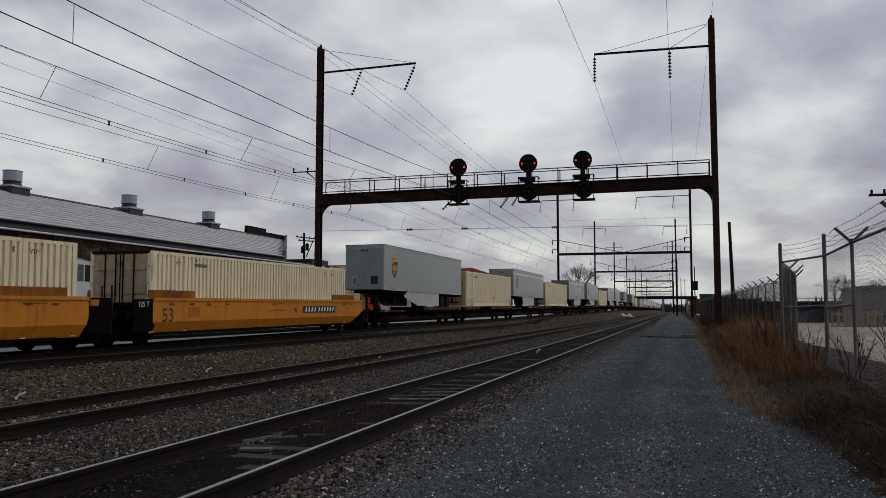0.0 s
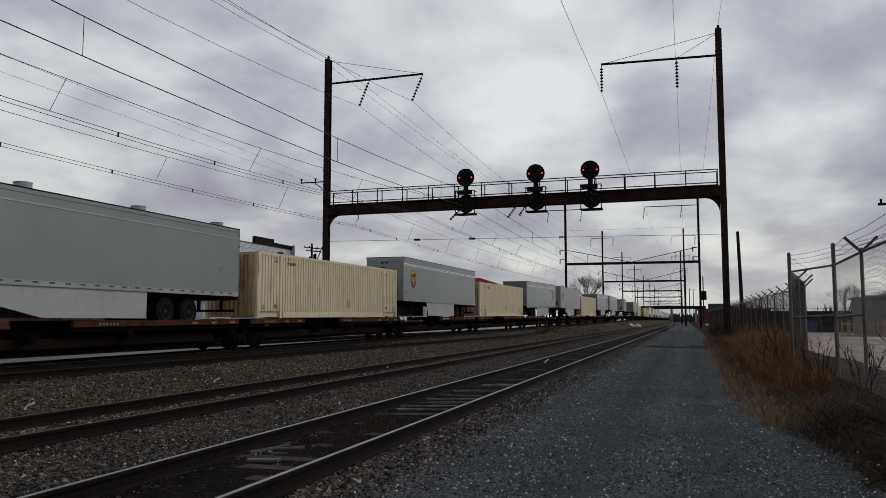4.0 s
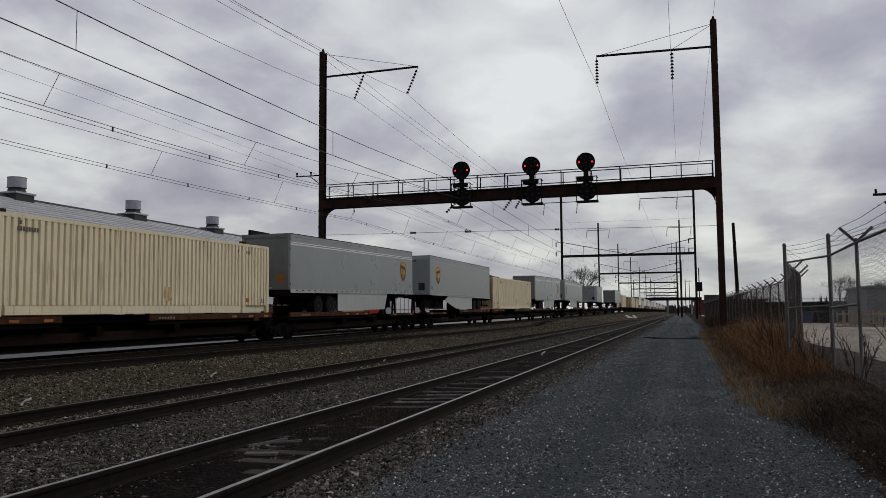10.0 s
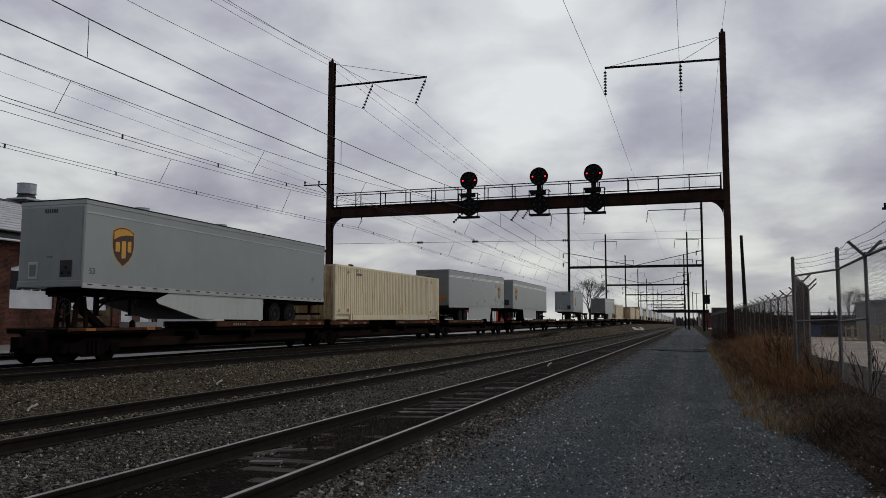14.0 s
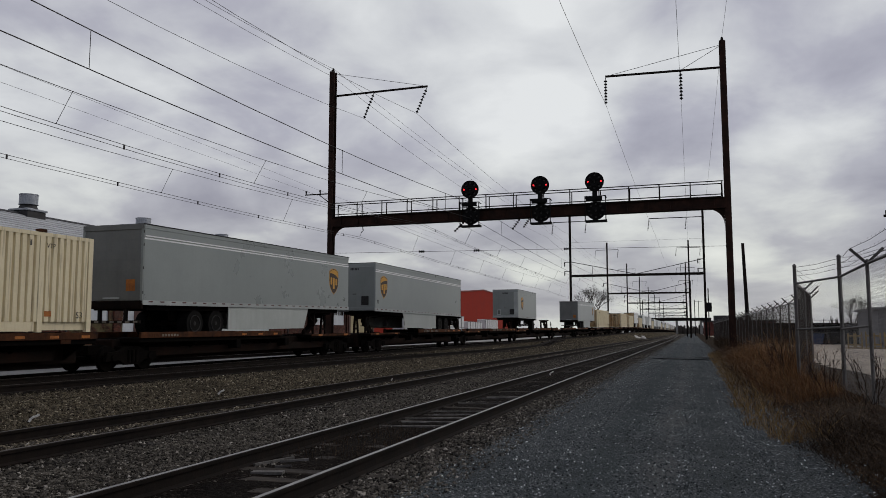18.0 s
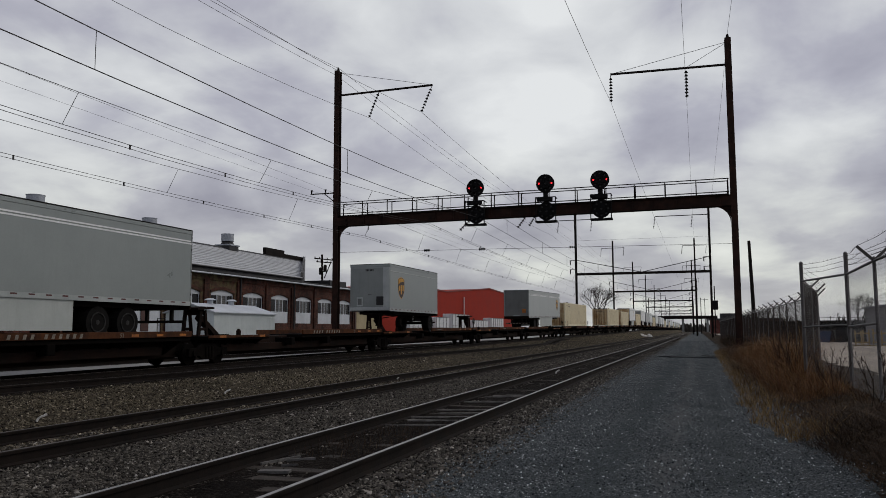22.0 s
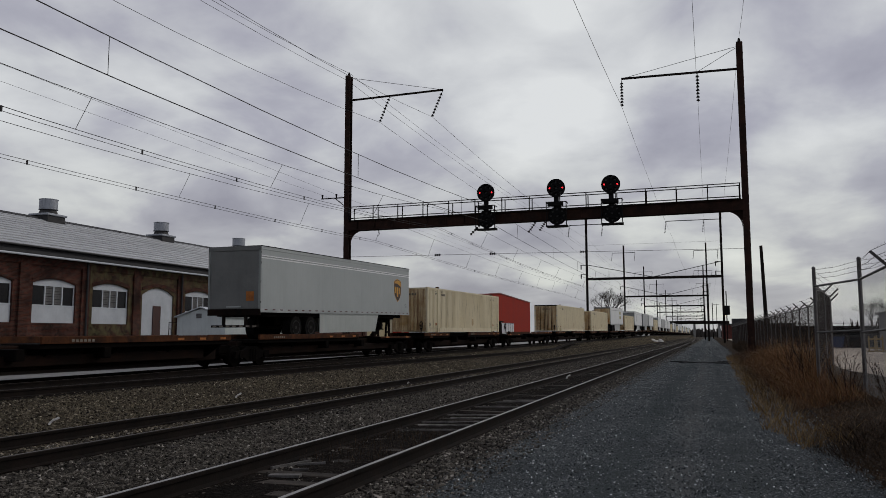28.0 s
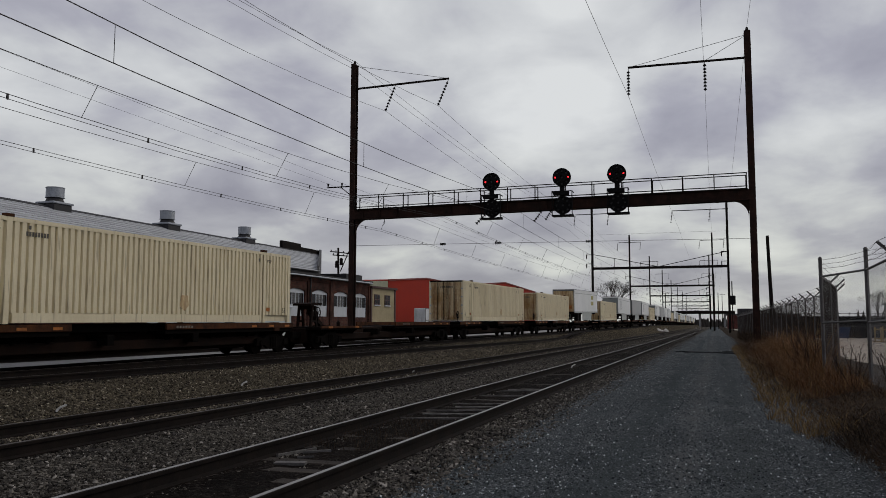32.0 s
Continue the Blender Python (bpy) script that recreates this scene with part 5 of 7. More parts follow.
def container(s0, s1, base, H, mat, doors, label, pos=None):
    L = s1 - s0
    t = thing("container", label, "container", "containers on the train")
    for name, me, lab in container_meshes(L, H, mat):
        part(name, me, mat, t, lab)
    h = L / 2
    if doors:
        leaf = CREAM_DIRTY if base > 1 else DOOR_TAN
        for a in (-1, 1):
            d = part("door", Mesh().box(min(0.025 * a, a * 1.18), max(0.025 * a, a * 1.18), -h - 0.03, -h + 0.05, 0.12, H - 0.12), leaf, t, "rust-stained double door leaf" if base > 1 else "grimy tan double door leaf")
            for z in (0.25, 0.62, 0.99, 1.36, 1.73, 2.10) if base > 1 else (0.50, 1.35, 2.20):
                hh = 0.2 if base > 1 else 0.42
                part("door_rib", Mesh().bevel_box(min(0.10 * a, a * 1.10), max(0.10 * a, a * 1.10), -h - 0.055, -h - 0.03, z, z + hh, 0.02), leaf, d)
            for x in (0.16, 0.62):
                part("lock_rod", Mesh().rod((a * x, -h - 0.08, 0.1), (a * x, -h - 0.08, H - 0.1), 0.026, n=6), CAR_SILL, d, "dark lock rod")
            for z in (0.5, 1.1, 1.7, 2.3):
                part("hinge", Mesh().bevel_box(min(a * 1.12, a * 1.26), max(a * 1.12, a * 1.26), -h - 0.06, -h - 0.03, z, z + 0.10, 0.01), ALU, d)
        part("door_header", Mesh().box(-1.25, 1.25, -h - 0.05, -h + 0.05, H - 0.09, H + 0.006), CAR_SILL, t, "dark door header")
        part("door_seal", Mesh().box(-0.025, 0.025, -h - 0.035, -h + 0.04, 0.12, H - 0.12), CAR_BLACK, t, "black rubber door seal")
    else:
        m = Mesh()
        c = corrugated(0.0, -1.2, 1.2, 0.12, H - 0.12, 0.22, 0.05)
        m.add([(v[1], -h - v[0] + 0.01, v[2]) for v in c.v], c.f)
        part("end_wall", m, CREAM_DIRTY, t, "rust-stained ribbed end wall")
    for x in (-1.24, 1.24):
        part("corner_post", Mesh().box(x - 0.07, x + 0.07, -h - 0.04, -h + 0.05, 0, H), mat, t)
    if L > 14:
        for y, z, n, w, hh in ((-h + 2.55, H - 0.48, 8, 0.07, 0.13), (-h + 2.62, H - 0.29, 1, 0.09, 0.11), (h - 2.45, H - 0.42, 1, 0.06, 0.16), (-h + 1.42, H - 0.24, 1, 0.22, 0.02)):
            m = Mesh()
            bars(m, SIDE + 0.003, y, z, n, w, hh, 0.03)
            part("marking", m, STENCIL, t)
        lettering("VTP", 0.19, pose(SIDE + 0.004, -h + 1.38, H - 0.44, 90, 0, 90), INK, t, "lettering")
        lettering("VTP", 0.19, pose(SIDE + 0.004, h - 1.84, H - 0.44, 90, 0, 90), INK, t, "lettering")
        lettering("53", 0.27, pose(SIDE + 0.004, -h + 0.32, 0.42, 90, 0, 90), INK, t, "number")
        lettering("53", 0.27, pose(SIDE + 0.004, h - 0.62, 0.42, 90, 0, 90), INK, t, "number")
        for y in (-h + 1.42, h - 1.84):
            part("placard", Mesh().box(SIDE, SIDE + 0.004, y, y + 0.26, 0.46, 0.62), ORANGE, t, "small orange placard")
        k = Mesh().prism([(0.9, 0.62), (1.15, 0.42), (1.4, 0.62), (1.32, 0.98), (0.98, 0.98)], "x", SIDE - 0.001, SIDE + 0.003)
        part("placard_holder", k, CREAM_DIRTY, t)
    m = Mesh()
    for i in range(9):
        m.box(-0.42 + i * 0.1 + (0.06 if i > 3 else 0), -0.36 + i * 0.1 + (0.06 if i > 3 else 0), -h - 0.046, -h - 0.04, H - 0.52, H - 0.38)
    part("end_marks", m, STENCIL, t)
    return t


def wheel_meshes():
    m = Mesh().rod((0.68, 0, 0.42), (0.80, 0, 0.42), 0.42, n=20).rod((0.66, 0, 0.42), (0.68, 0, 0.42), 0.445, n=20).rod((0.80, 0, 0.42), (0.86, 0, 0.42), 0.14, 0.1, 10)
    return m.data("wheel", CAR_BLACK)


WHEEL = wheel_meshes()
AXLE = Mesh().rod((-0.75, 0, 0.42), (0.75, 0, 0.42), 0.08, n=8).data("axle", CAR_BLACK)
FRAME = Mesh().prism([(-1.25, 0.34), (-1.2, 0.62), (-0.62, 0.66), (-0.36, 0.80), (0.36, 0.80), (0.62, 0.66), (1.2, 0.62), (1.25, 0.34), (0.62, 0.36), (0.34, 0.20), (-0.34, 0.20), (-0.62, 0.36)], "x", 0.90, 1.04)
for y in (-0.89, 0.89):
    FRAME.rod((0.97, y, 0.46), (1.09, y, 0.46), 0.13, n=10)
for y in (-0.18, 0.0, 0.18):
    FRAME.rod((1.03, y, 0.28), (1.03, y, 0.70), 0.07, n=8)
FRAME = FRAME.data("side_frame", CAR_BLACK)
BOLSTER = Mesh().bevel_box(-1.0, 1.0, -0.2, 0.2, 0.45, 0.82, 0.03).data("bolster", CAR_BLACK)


def truck(parent, y, z=0.0):
    t = thing("truck", "", "")
    t.parent = parent
    t.matrix_basis = pose(0, y, z)
    for dy in (-0.89, 0.89):
        for rz in (0, 180):
            part("wheel", WHEEL, None, t, at=pose(0, dy, 0, 0, 0, rz))
        part("axle", AXLE, None, t, at=pose(0, dy, 0))
    for rz in (0, 180):
        part("side_frame", FRAME, None, t, at=pose(0, 0, 0, 0, 0, rz))
    part("bolster", BOLSTER, None, t)


WORDED = 80.65    # where the unit that shows its wording begins
DECK = 1.21       # top of a spine car's platforms above the rail
GUSSET = Mesh().prism([(-1.2, DECK - 0.28), (-0.4, 0.42), (0.4, 0.42), (1.2, DECK - 0.28)], "y", -0.04, 0.04).data("gusset", CAR_BLACK)


def spine_car(s0, s1, front_truck, rear_truck, hitch_at, boxed):
    """One unit of an articulated spine car: a deep centre sill, two end platforms, cross arms, a hitch and trucks."""
    L = s1 - s0
    h = L / 2
    t = thing("spine_car", "rusty brown spine car unit with orange reflectors", "railway wagon", "wagons of the train")
    # the sill's depth and dark tone fill in the shade below the load
    part("centre_sill", Mesh().bevel_box(-0.42, 0.42, -h + 0.2, h - 0.2, 0.30, 1.04, 0.04).box(-0.85, 0.85, -h + 1.6, h - 1.6, 0.45, 0.75), CAR_SILL, t, "deep rust-brown centre sill darkened with painted shade")
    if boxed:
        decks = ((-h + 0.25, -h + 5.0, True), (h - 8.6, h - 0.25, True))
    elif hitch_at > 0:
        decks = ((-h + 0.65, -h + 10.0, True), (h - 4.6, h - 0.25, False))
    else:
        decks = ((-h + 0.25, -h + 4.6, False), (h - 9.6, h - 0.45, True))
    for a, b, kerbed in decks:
        p = part("platform", Mesh().bevel_box(-1.21, 1.21, a, b, DECK - 0.28, DECK - 0.13, 0.015), CAR_BLACK, t, "black wheel platform with shade in its colour")
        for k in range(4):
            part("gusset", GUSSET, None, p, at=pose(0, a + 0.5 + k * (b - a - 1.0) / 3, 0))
        if not kerbed:
            for s in (-1, 1):
                part("edge", Mesh().bevel_box(min(s * 1.19, s * 1.25), max(s * 1.19, s * 1.25), a, b, DECK - 0.20, DECK - 0.10, 0.01), CAR_BROWN, p, "rusty platform edge")
            for y in (a + 0.7, b - 0.8):
                part("reflector", Mesh().box(1.25, 1.256, y, y + 0.42, DECK - 0.195, DECK - 0.105), ORANGE, p, "amber reflector strip")
            continue
        for s in (-1, 1):
            part("kerb", Mesh().bevel_box(min(s * 1.19, s * 1.28), max(s * 1.19, s * 1.28), a, b, DECK - 0.13, DECK + 0.08, 0.012), CAR_BROWN, p, "rusty raised edge")
        n = 3
        for i in range(n):
            y = b - 0.7 - 1.25 * i
            part("reflector", Mesh().box(1.28, 1.286, y, y + 0.34, DECK - 0.085, DECK - 0.005), ORANGE, p, "amber reflector strip")
        if round(s0, 2) != WORDED:
            m = Mesh()
            if round(s0, 2) in (192.45, 210.35):      # reporting marks as slanted bars
                for k in range(10):
                    y = a + 1.0 + 0.27 * k + (0.22 if k > 3 else 0)
                    m.prism([(y, DECK - 0.10), (y + 0.11, DECK - 0.10), (y + 0.15, DECK + 0.04), (y + 0.04, DECK + 0.04)], "x", 1.281, 1.285)
                lettering("53", 0.19, pose(1.284, a + 5.4, DECK - 0.10, 90, 0, 90), FADED_INK, p, "number")
            else:
                bars(m, 1.281, a + (1.1 if a < 0 else 0.5), DECK - 0.08, 6, 0.10, 0.08, 0.06)
            part("markings", m, FADED_INK, p)["kind"] = "stuff"
        else:
            lettering("ALL PURPOSE SPINE CAR", 0.13, pose(1.284, a + 0.7, DECK - 0.085, 90, 0, 90), PALE_INK, p, "lettering")
    for y in (-h + 6.6, h - 7.0):
        part("cross_arm", Mesh().bevel_box(-1.27, 1.27, y - 0.16, y + 0.16, 0.62, 0.95, 0.02), CAR_BLACK, t)
    if front_truck:
        truck(t, -h + 0.55 if front_truck == 1 else -h + 1.5)
    if rear_truck:
        truck(t, h - 1.5)
    if hitch_at is not None:
        m = Mesh()
        y = hitch_at
        d = -1 if y > 0 else 1          # the strut leans towards the middle of the car
        for x in (-0.36, 0.36):
            m.beam((x, y - d * 0.30, 0.9), (x, y - d * 0.14, 2.1), 0.09, 0.15)
            m.beam((x, y + d * 0.30, 0.9), (x, y + d * 0.12, 2.1), 0.09, 0.12)
            m.box(x - 0.03, x + 0.03, min(y - d * 0.24, y + d * 0.24), max(y - d * 0.24, y + d * 0.24), 1.30, 1.42)
        m.beam((0, y + d * 1.5, 1.0), (0, y + d * 0.2, 1.85), 0.26, 0.2)
        m.bevel_box(-0.4, 0.4, y + d * 1.5 - 0.35, y + d * 1.5 + 0.35, 0.9, 1.14, 0.04)
        m.prism([(y - d * 0.52, 2.10), (y + d * 0.56, 2.16), (y + d * 0.56, 2.24), (y - d * 0.30, 2.25), (y - d * 0.52, 2.19)], "x", -0.5, 0.5)
        m.bevel_box(-0.3, 0.3, y - 0.2, y + 0.2, 1.92, 2.13, 0.03)
        part("bollard", Mesh().rod((0.5, y + d * 2.3, 0.9), (0.5, y + d * 2.3, 1.28), 0.1, n=8).rod((0.5, y + d * 2.3, 1.28), (0.5, y + d * 2.3, 1.36), 0.1, 0.03, 8), CAR_SILL, t)
        part("hitch", m, CAR_SILL, t, "black trailer hitch stand")
    part("coupling", Mesh().box(-0.16, 0.16, -h - 0.55, -h + 0.3, 0.55, 0.85), CAR_BLACK, t)
    m = Mesh()
    pts = [(1.0, -h + 0.3 + 0.26 * math.sin(i * math.pi / 6), DECK + 0.55 + 0.26 * math.cos(i * math.pi / 6)) for i in range(13)]
    m.line(pts, 0.025, 5).rod((1.0, -h + 0.3, DECK), (1.0, -h + 0.3, DECK + 0.55), 0.03).rod((0.95, -h + 0.3, DECK + 0.55), (1.02, -h + 0.3, DECK + 0.55), 0.06)
    for k in range(3):
        m.line([(1.0, -h + 0.3 + 0.25 * math.sin(k * math.pi / 3), DECK + 0.55 + 0.25 * math.cos(k * math.pi / 3)), (1.0, -h + 0.3 - 0.25 * math.sin(k * math.pi / 3), DECK + 0.55 - 0.25 * math.cos(k * math.pi / 3))], 0.015, 4)
    if front_truck == 2:
        part("brake_wheel", m, STEEL, t, "brake wheel on a post")
    return t


def well_car(s0, s1, plated):
    L = s1 - s0
    h = L / 2
    t = thing("well_car", "yellow double-stack well car with grimy black ends", "railway wagon", "wagons of the train")
    for s in (-1, 1):
        cut = 0.46 if plated else 0.07
        prof = [(-h, 1.54), (h, 1.54), (h, 0.95), (h - cut, 0.72), (-h, 0.72)]
        part("well_side", Mesh().prism(prof, "x", min(s * 1.36, s * 1.46), max(s * 1.36, s * 1.46)), YELLOW, t, "long yellow side of the well")
        part("side_sill", Mesh().box(min(s * 1.3, s * 1.5), max(s * 1.3, s * 1.5), -h, h, 1.48, 1.59), YELLOW, t)
        part("lower_flange", Mesh().add([(s * x, y, z) for x, z, end in ((1.465, 0.72, cut), (1.37, 0.72, cut), (1.18, 0.33, cut * 2.7), (1.28, 0.33, cut * 2.7)) for y in (-h, h - end)],
                                           [(0, 1, 3, 2), (2, 3, 5, 4), (4, 5, 7, 6), (6, 7, 1, 0), (0, 2, 4, 6), (1, 7, 5, 3)]), YELLOW, t, "lower plate leaning inward")
        for y in (-h + 1.4, h - 2.0):
            part("guide_plate", Mesh().prism([(y - 1.5, 1.59), (y + 1.22, 1.59), (y + 1.20, 1.86), (y - 1.46, 1.86)], "x", min(s * 1.28, s * 1.34), max(s * 1.28, s * 1.34)), YELLOW_GRIMY, t, "grimy yellow container guide")
    m = Mesh()
    for k in (0.9, 2.1, 3.2, 4.5, 8.2, 15.6, 16.6):
        bars(m, 1.476, -h + k, 1.32, 3, 0.06, 0.07, 0.04)
    part("markings", m, INK, t)
    panel = part("number_panel", Mesh().box(1.476, 1.482, h - 7.0, h - 3.45, 0.94, 1.27), INK, t, "black number panel with white marks")
    m = Mesh()
    for k in range(10):
        y = h - 6.80 + 0.315 * k + (0.12 if k > 3 else 0)
        m.prism([(y, 1.0), (y + 0.13, 1.0), (y + 0.20, 1.21), (y + 0.07, 1.21)], "x", 1.483, 1.487)
    part("marks", m, PALE_INK, panel)
    lettering("A", 0.36, pose(1.476, h - 7.85, 0.97, 90, 0, 90), INK, t, "letter")
    m = Mesh()
    bars(m, 1.468, h - 10.4, 1.06, 12, 0.10, 0.05, 0.04)
    bars(m, 1.468, h - 9.9, 1.36, 9, 0.09, 0.05, 0.04)
    bars(m, 1.468, h - 2.6, 1.36, 8, 0.08, 0.04, 0.04)
    part("small_marks", m, YELLOW_GRIMY, t)
    part("worn_patch", Mesh().box(1.461, 1.464, -h + 2.0, -h + 2.75, 0.86, 1.24), FADED_PATCH, t, "faded dull patch")
    part("scrape", Mesh().prism([(-h + 2.85, 1.30), (-h + 3.6, 1.27), (-h + 4.7, 1.285), (-h + 3.6, 1.255)], "x", 1.461, 1.464), YELLOW_GRIMY, t, "dark scrape")
    for s in (-1, 1):
        lo, hi = min(s * 1.38, s * 1.455), max(s * 1.38, s * 1.455)
        if plated:
            e = part("end_plate", Mesh().prism([(h, 0.95), (h + 0.52, 1.05), (h + 0.52, 1.78), (h, 1.78)], "x", lo, hi), YELLOW_GRIMY, t, "grimy yellow end plate")
            part("label_frame", Mesh().box(min(s * 1.455, s * 1.462), max(s * 1.455, s * 1.462), h + 0.12, h + 0.42, 1.16, 1.62), FADED_INK, e)
            part("label_field", Mesh().box(min(s * 1.462, s * 1.466), max(s * 1.462, s * 1.466), h + 0.16, h + 0.38, 1.36, 1.56), INK, e)
        else:
            e = part("end_plate", Mesh().prism([(h - 0.02, 0.45), (h + 1.05, 0.40), (h + 1.05, 1.56), (h - 0.02, 1.56)], "x", lo, hi), CAR_BLACK, t, "grimy black end plate")
            part("amber_label", Mesh().box(min(s * 1.455, s * 1.462), max(s * 1.455, s * 1.462), h + 0.06, h + 0.44, 1.30, 1.50), ORANGE, e)
    lettering("53", 0.70, pose(1.468, -h + 0.48, 0.725, 90, 0, 90), INK, t, "number")
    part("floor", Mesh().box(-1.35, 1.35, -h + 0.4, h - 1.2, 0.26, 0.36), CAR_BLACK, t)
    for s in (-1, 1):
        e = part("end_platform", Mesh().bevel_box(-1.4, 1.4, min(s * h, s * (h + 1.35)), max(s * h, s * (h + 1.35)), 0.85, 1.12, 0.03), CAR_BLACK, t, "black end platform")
        # added black panel: stands for the shade in the gap between wells
        part("end_shade_panel", Mesh().box(-1.45, 1.45, min(s * (h - 0.02), s * (h - 0.1)), max(s * (h - 0.02), s * (h - 0.1)), 0.5, 1.5), CAR_BLACK, t)
        if s > 0:
            lad = part("ladder", Mesh().rod((1.32, h + 0.72, 0.42), (1.32, h + 0.72, 1.95), 0.03).rod((1.32, h + 1.18, 0.42), (1.32, h + 1.18, 1.98), 0.035), CAR_BROWN, t, "rusty ladder at the wagon end")
            for z in (0.46, 0.90, 1.32):
                part("rung", Mesh().rod((1.32, h + 0.72, z), (1.32, h + 1.18, z), 0.02), CAR_BROWN, lad)
        part("bulkhead_step", Mesh().bevel_box(-1.2, 1.2, min(s * (h + 0.1), s * (h + 0.5)), max(s * (h + 0.1), s * (h + 0.5)), 1.12, 1.42, 0.03), CAR_BLACK, e)
    part("end_panel", Mesh().box(1.40, 1.455, -h - 1.0, -h, 0.40, 1.53), CAR_BLACK, t, "black capacity panel")
    lettering("125 T", 0.25, pose(1.46, -h - 0.80, 1.27, 90, 0, 90), PALE_INK, t, "capacity")
    truck(t, -h - 0.6, -0.12)
    truck(t, h + 0.6, -0.12)
    return t


TYRE = Mesh().rod((0.72, 0, 0.5), (1.17, 0, 0.5), 0.5, n=20).data("tyre", RUBBER)
RIM = Mesh().line([(1.175, 0.31 * math.cos(k * math.pi / 10), 0.5 + 0.30 * math.sin(k * math.pi / 10)) for k in range(21)], 0.026, 4).rod((1.13, 0, 0.5), (1.172, 0, 0.5), 0.10, 0.08, 10).data("rim", RIM_GREY)
TAPE_RED = paint("dark_red_reflective_tape", (0.060, 0.016, 0.014), (0.095, 0.024, 0.020), 0.5, 0, 3, 20, 0)


def shield(m, x, yc, zc, s, scale=1.0):
    pts = [(-0.48, 0.46), (-0.25, 0.56), (0.0, 0.60), (0.25, 0.56), (0.48, 0.46), (0.49, -0.02), (0.42, -0.28), (0.26, -0.48), (0.0, -0.66), (-0.26, -0.48), (-0.42, -0.28), (-0.49, -0.02)]
    a, b = sorted((s * x, s * (x + 0.004)))
    m.prism([(yc + p[0] * scale, zc + p[1] * scale) for p in pts], "x", a, b)


BRIGHT = paint("bright_trim_strip", (0.70, 0.71, 0.71), (0.82, 0.83, 0.83), 0.4, 0, 2, 20, 0)


def trailer(s0, s1, rev, skin, label, marks=True, long_marks=False, bright=False, yellow=False):
    """A road trailer, its front at -y; it rides with its tyres on the platforms."""
    L = s1 - s0
    h = L / 2
    zb, zt = 2.39 - DECK, 5.14 - DECK       # above the platform
    t = thing("trailer", label, "semi-trailer", "trailers on the train")
    part("body", Mesh().bevel_box(-SIDE, SIDE, -h, h, zb, zt, 0.035), skin, t, "smooth metal body")
    part("roof_edge", Mesh().bevel_box(-SIDE - 0.012, SIDE + 0.012, -h - 0.012, h + 0.012, zt - 0.16, zt + 0.015, 0.03), skin, t)
    part("roof_lip", Mesh().box(-SIDE - 0.016, SIDE + 0.016, -h - 0.016, h + 0.016, zt + 0.0, zt + 0.032), STEEL, t, "dark roof seam")
    for s in (-1, 1):
        a, b = sorted((s * (SIDE - 0.05), s * (SIDE + 0.014)))
        part("bottom_rail", Mesh().box(a, b, -h, h, zb - 0.03, zb + 0.13), ALU, t, "pale bottom rail with dark red dashes")
        m = Mesh()
        y = -h + 0.2
        while y < h - 0.3:
            a, b = sorted((s * (SIDE + 0.014), s * (SIDE + 0.017)))
            m.box(a, b, y, y + 0.22, zb + 0.06, zb + 0.105)
            y += 0.62
        part("reflective_tape", m, TAPE_RED, t)["kind"] = "stuff"
        a, b = sorted((s * (SIDE - 0.02), s * (SIDE + 0.01)))
        part("side_rail", Mesh().box(a, b, -h + 0.05, h - 0.05, zt - 0.42, zt - 0.37), BRIGHT if bright else ALU, t)
        # dark strip painted as the shadow below the side rail
        part("rail_shade_strip", Mesh().box(a, b - 0.004, -h + 0.05, h - 0.05, zt - 0.43, zt - 0.412), TRAILER_END, t)
        if bright:
            for zz in (zt - 0.075, zt - 0.51):
                part("bright_strip", Mesh().box(a, b, -h + 0.02, h - 0.02, zz, zz + 0.05), BRIGHT, t, "bright metal strip below the roof")
        if marks:
            m = Mesh()
            yy = -h + (1.25 if s0 == 193.1 else 1.75)
            shield(m, SIDE, yy, zb + 1.43, s, 1.07)
            lg = part("shield_decal", m, GOLD_LOGO, t, "brown and gold shield emblem")
            m = Mesh()
            shield(m, SIDE + 0.004, yy, zb + 1.43, s, 1.01)
            part("brown_field", m, BROWN_LOGO, lg)
            m = Mesh()
            a, b = sorted((s * (SIDE + 0.008), s * (SIDE + 0.011)))
            e = zb + 1.43
            m.prism([(yy - 0.45, e + 0.44), (yy - 0.25, e + 0.53), (yy, e + 0.57), (yy + 0.25, e + 0.53), (yy + 0.45, e + 0.44), (yy + 0.45, e + 0.38), (yy + 0.15, e + 0.37), (yy - 0.2, e + 0.30), (yy - 0.44, e + 0.18)], "x", a, b)
            for c, w, lo, hi in ((-0.27, 0.20, -0.22, 0.12), (0.02, 0.20, -0.42, 0.17), (0.29, 0.17, -0.20, 0.18)):
                m.prism([(yy + c - w / 2, e + lo + 0.03), (yy + c - w / 4, e + lo), (yy + c + w / 2, e + lo + 0.02), (yy + c + w / 2, e + hi - 0.03), (yy + c + w / 4, e + hi), (yy + c - w / 2, e + hi - 0.02)], "x", a, b)
            part("gold_field", m, GOLD_LOGO, lg)
            if L > 12:
                lettering("53", 0.27, pose(s * (SIDE + 0.006), -h + (0.25 if s > 0 else 0.7), zb + 0.42, 90, 0, 90 * s), INK, t, "number")
        if long_marks:
            m = Mesh()
            for k in range(4):
                a, b = sorted((s * (SIDE + 0.002), s * (SIDE + 0.005)))
                m.box(a, b, -h + 2.6 + k * 0.5, -h + 2.75 + k * 0.5, zb + 0.7, zb + 2.2)
            part("faded_marks", m, TRAILER, t)
        if yellow:
            a, b = sorted((s * SIDE, s * (SIDE + 0.004)))
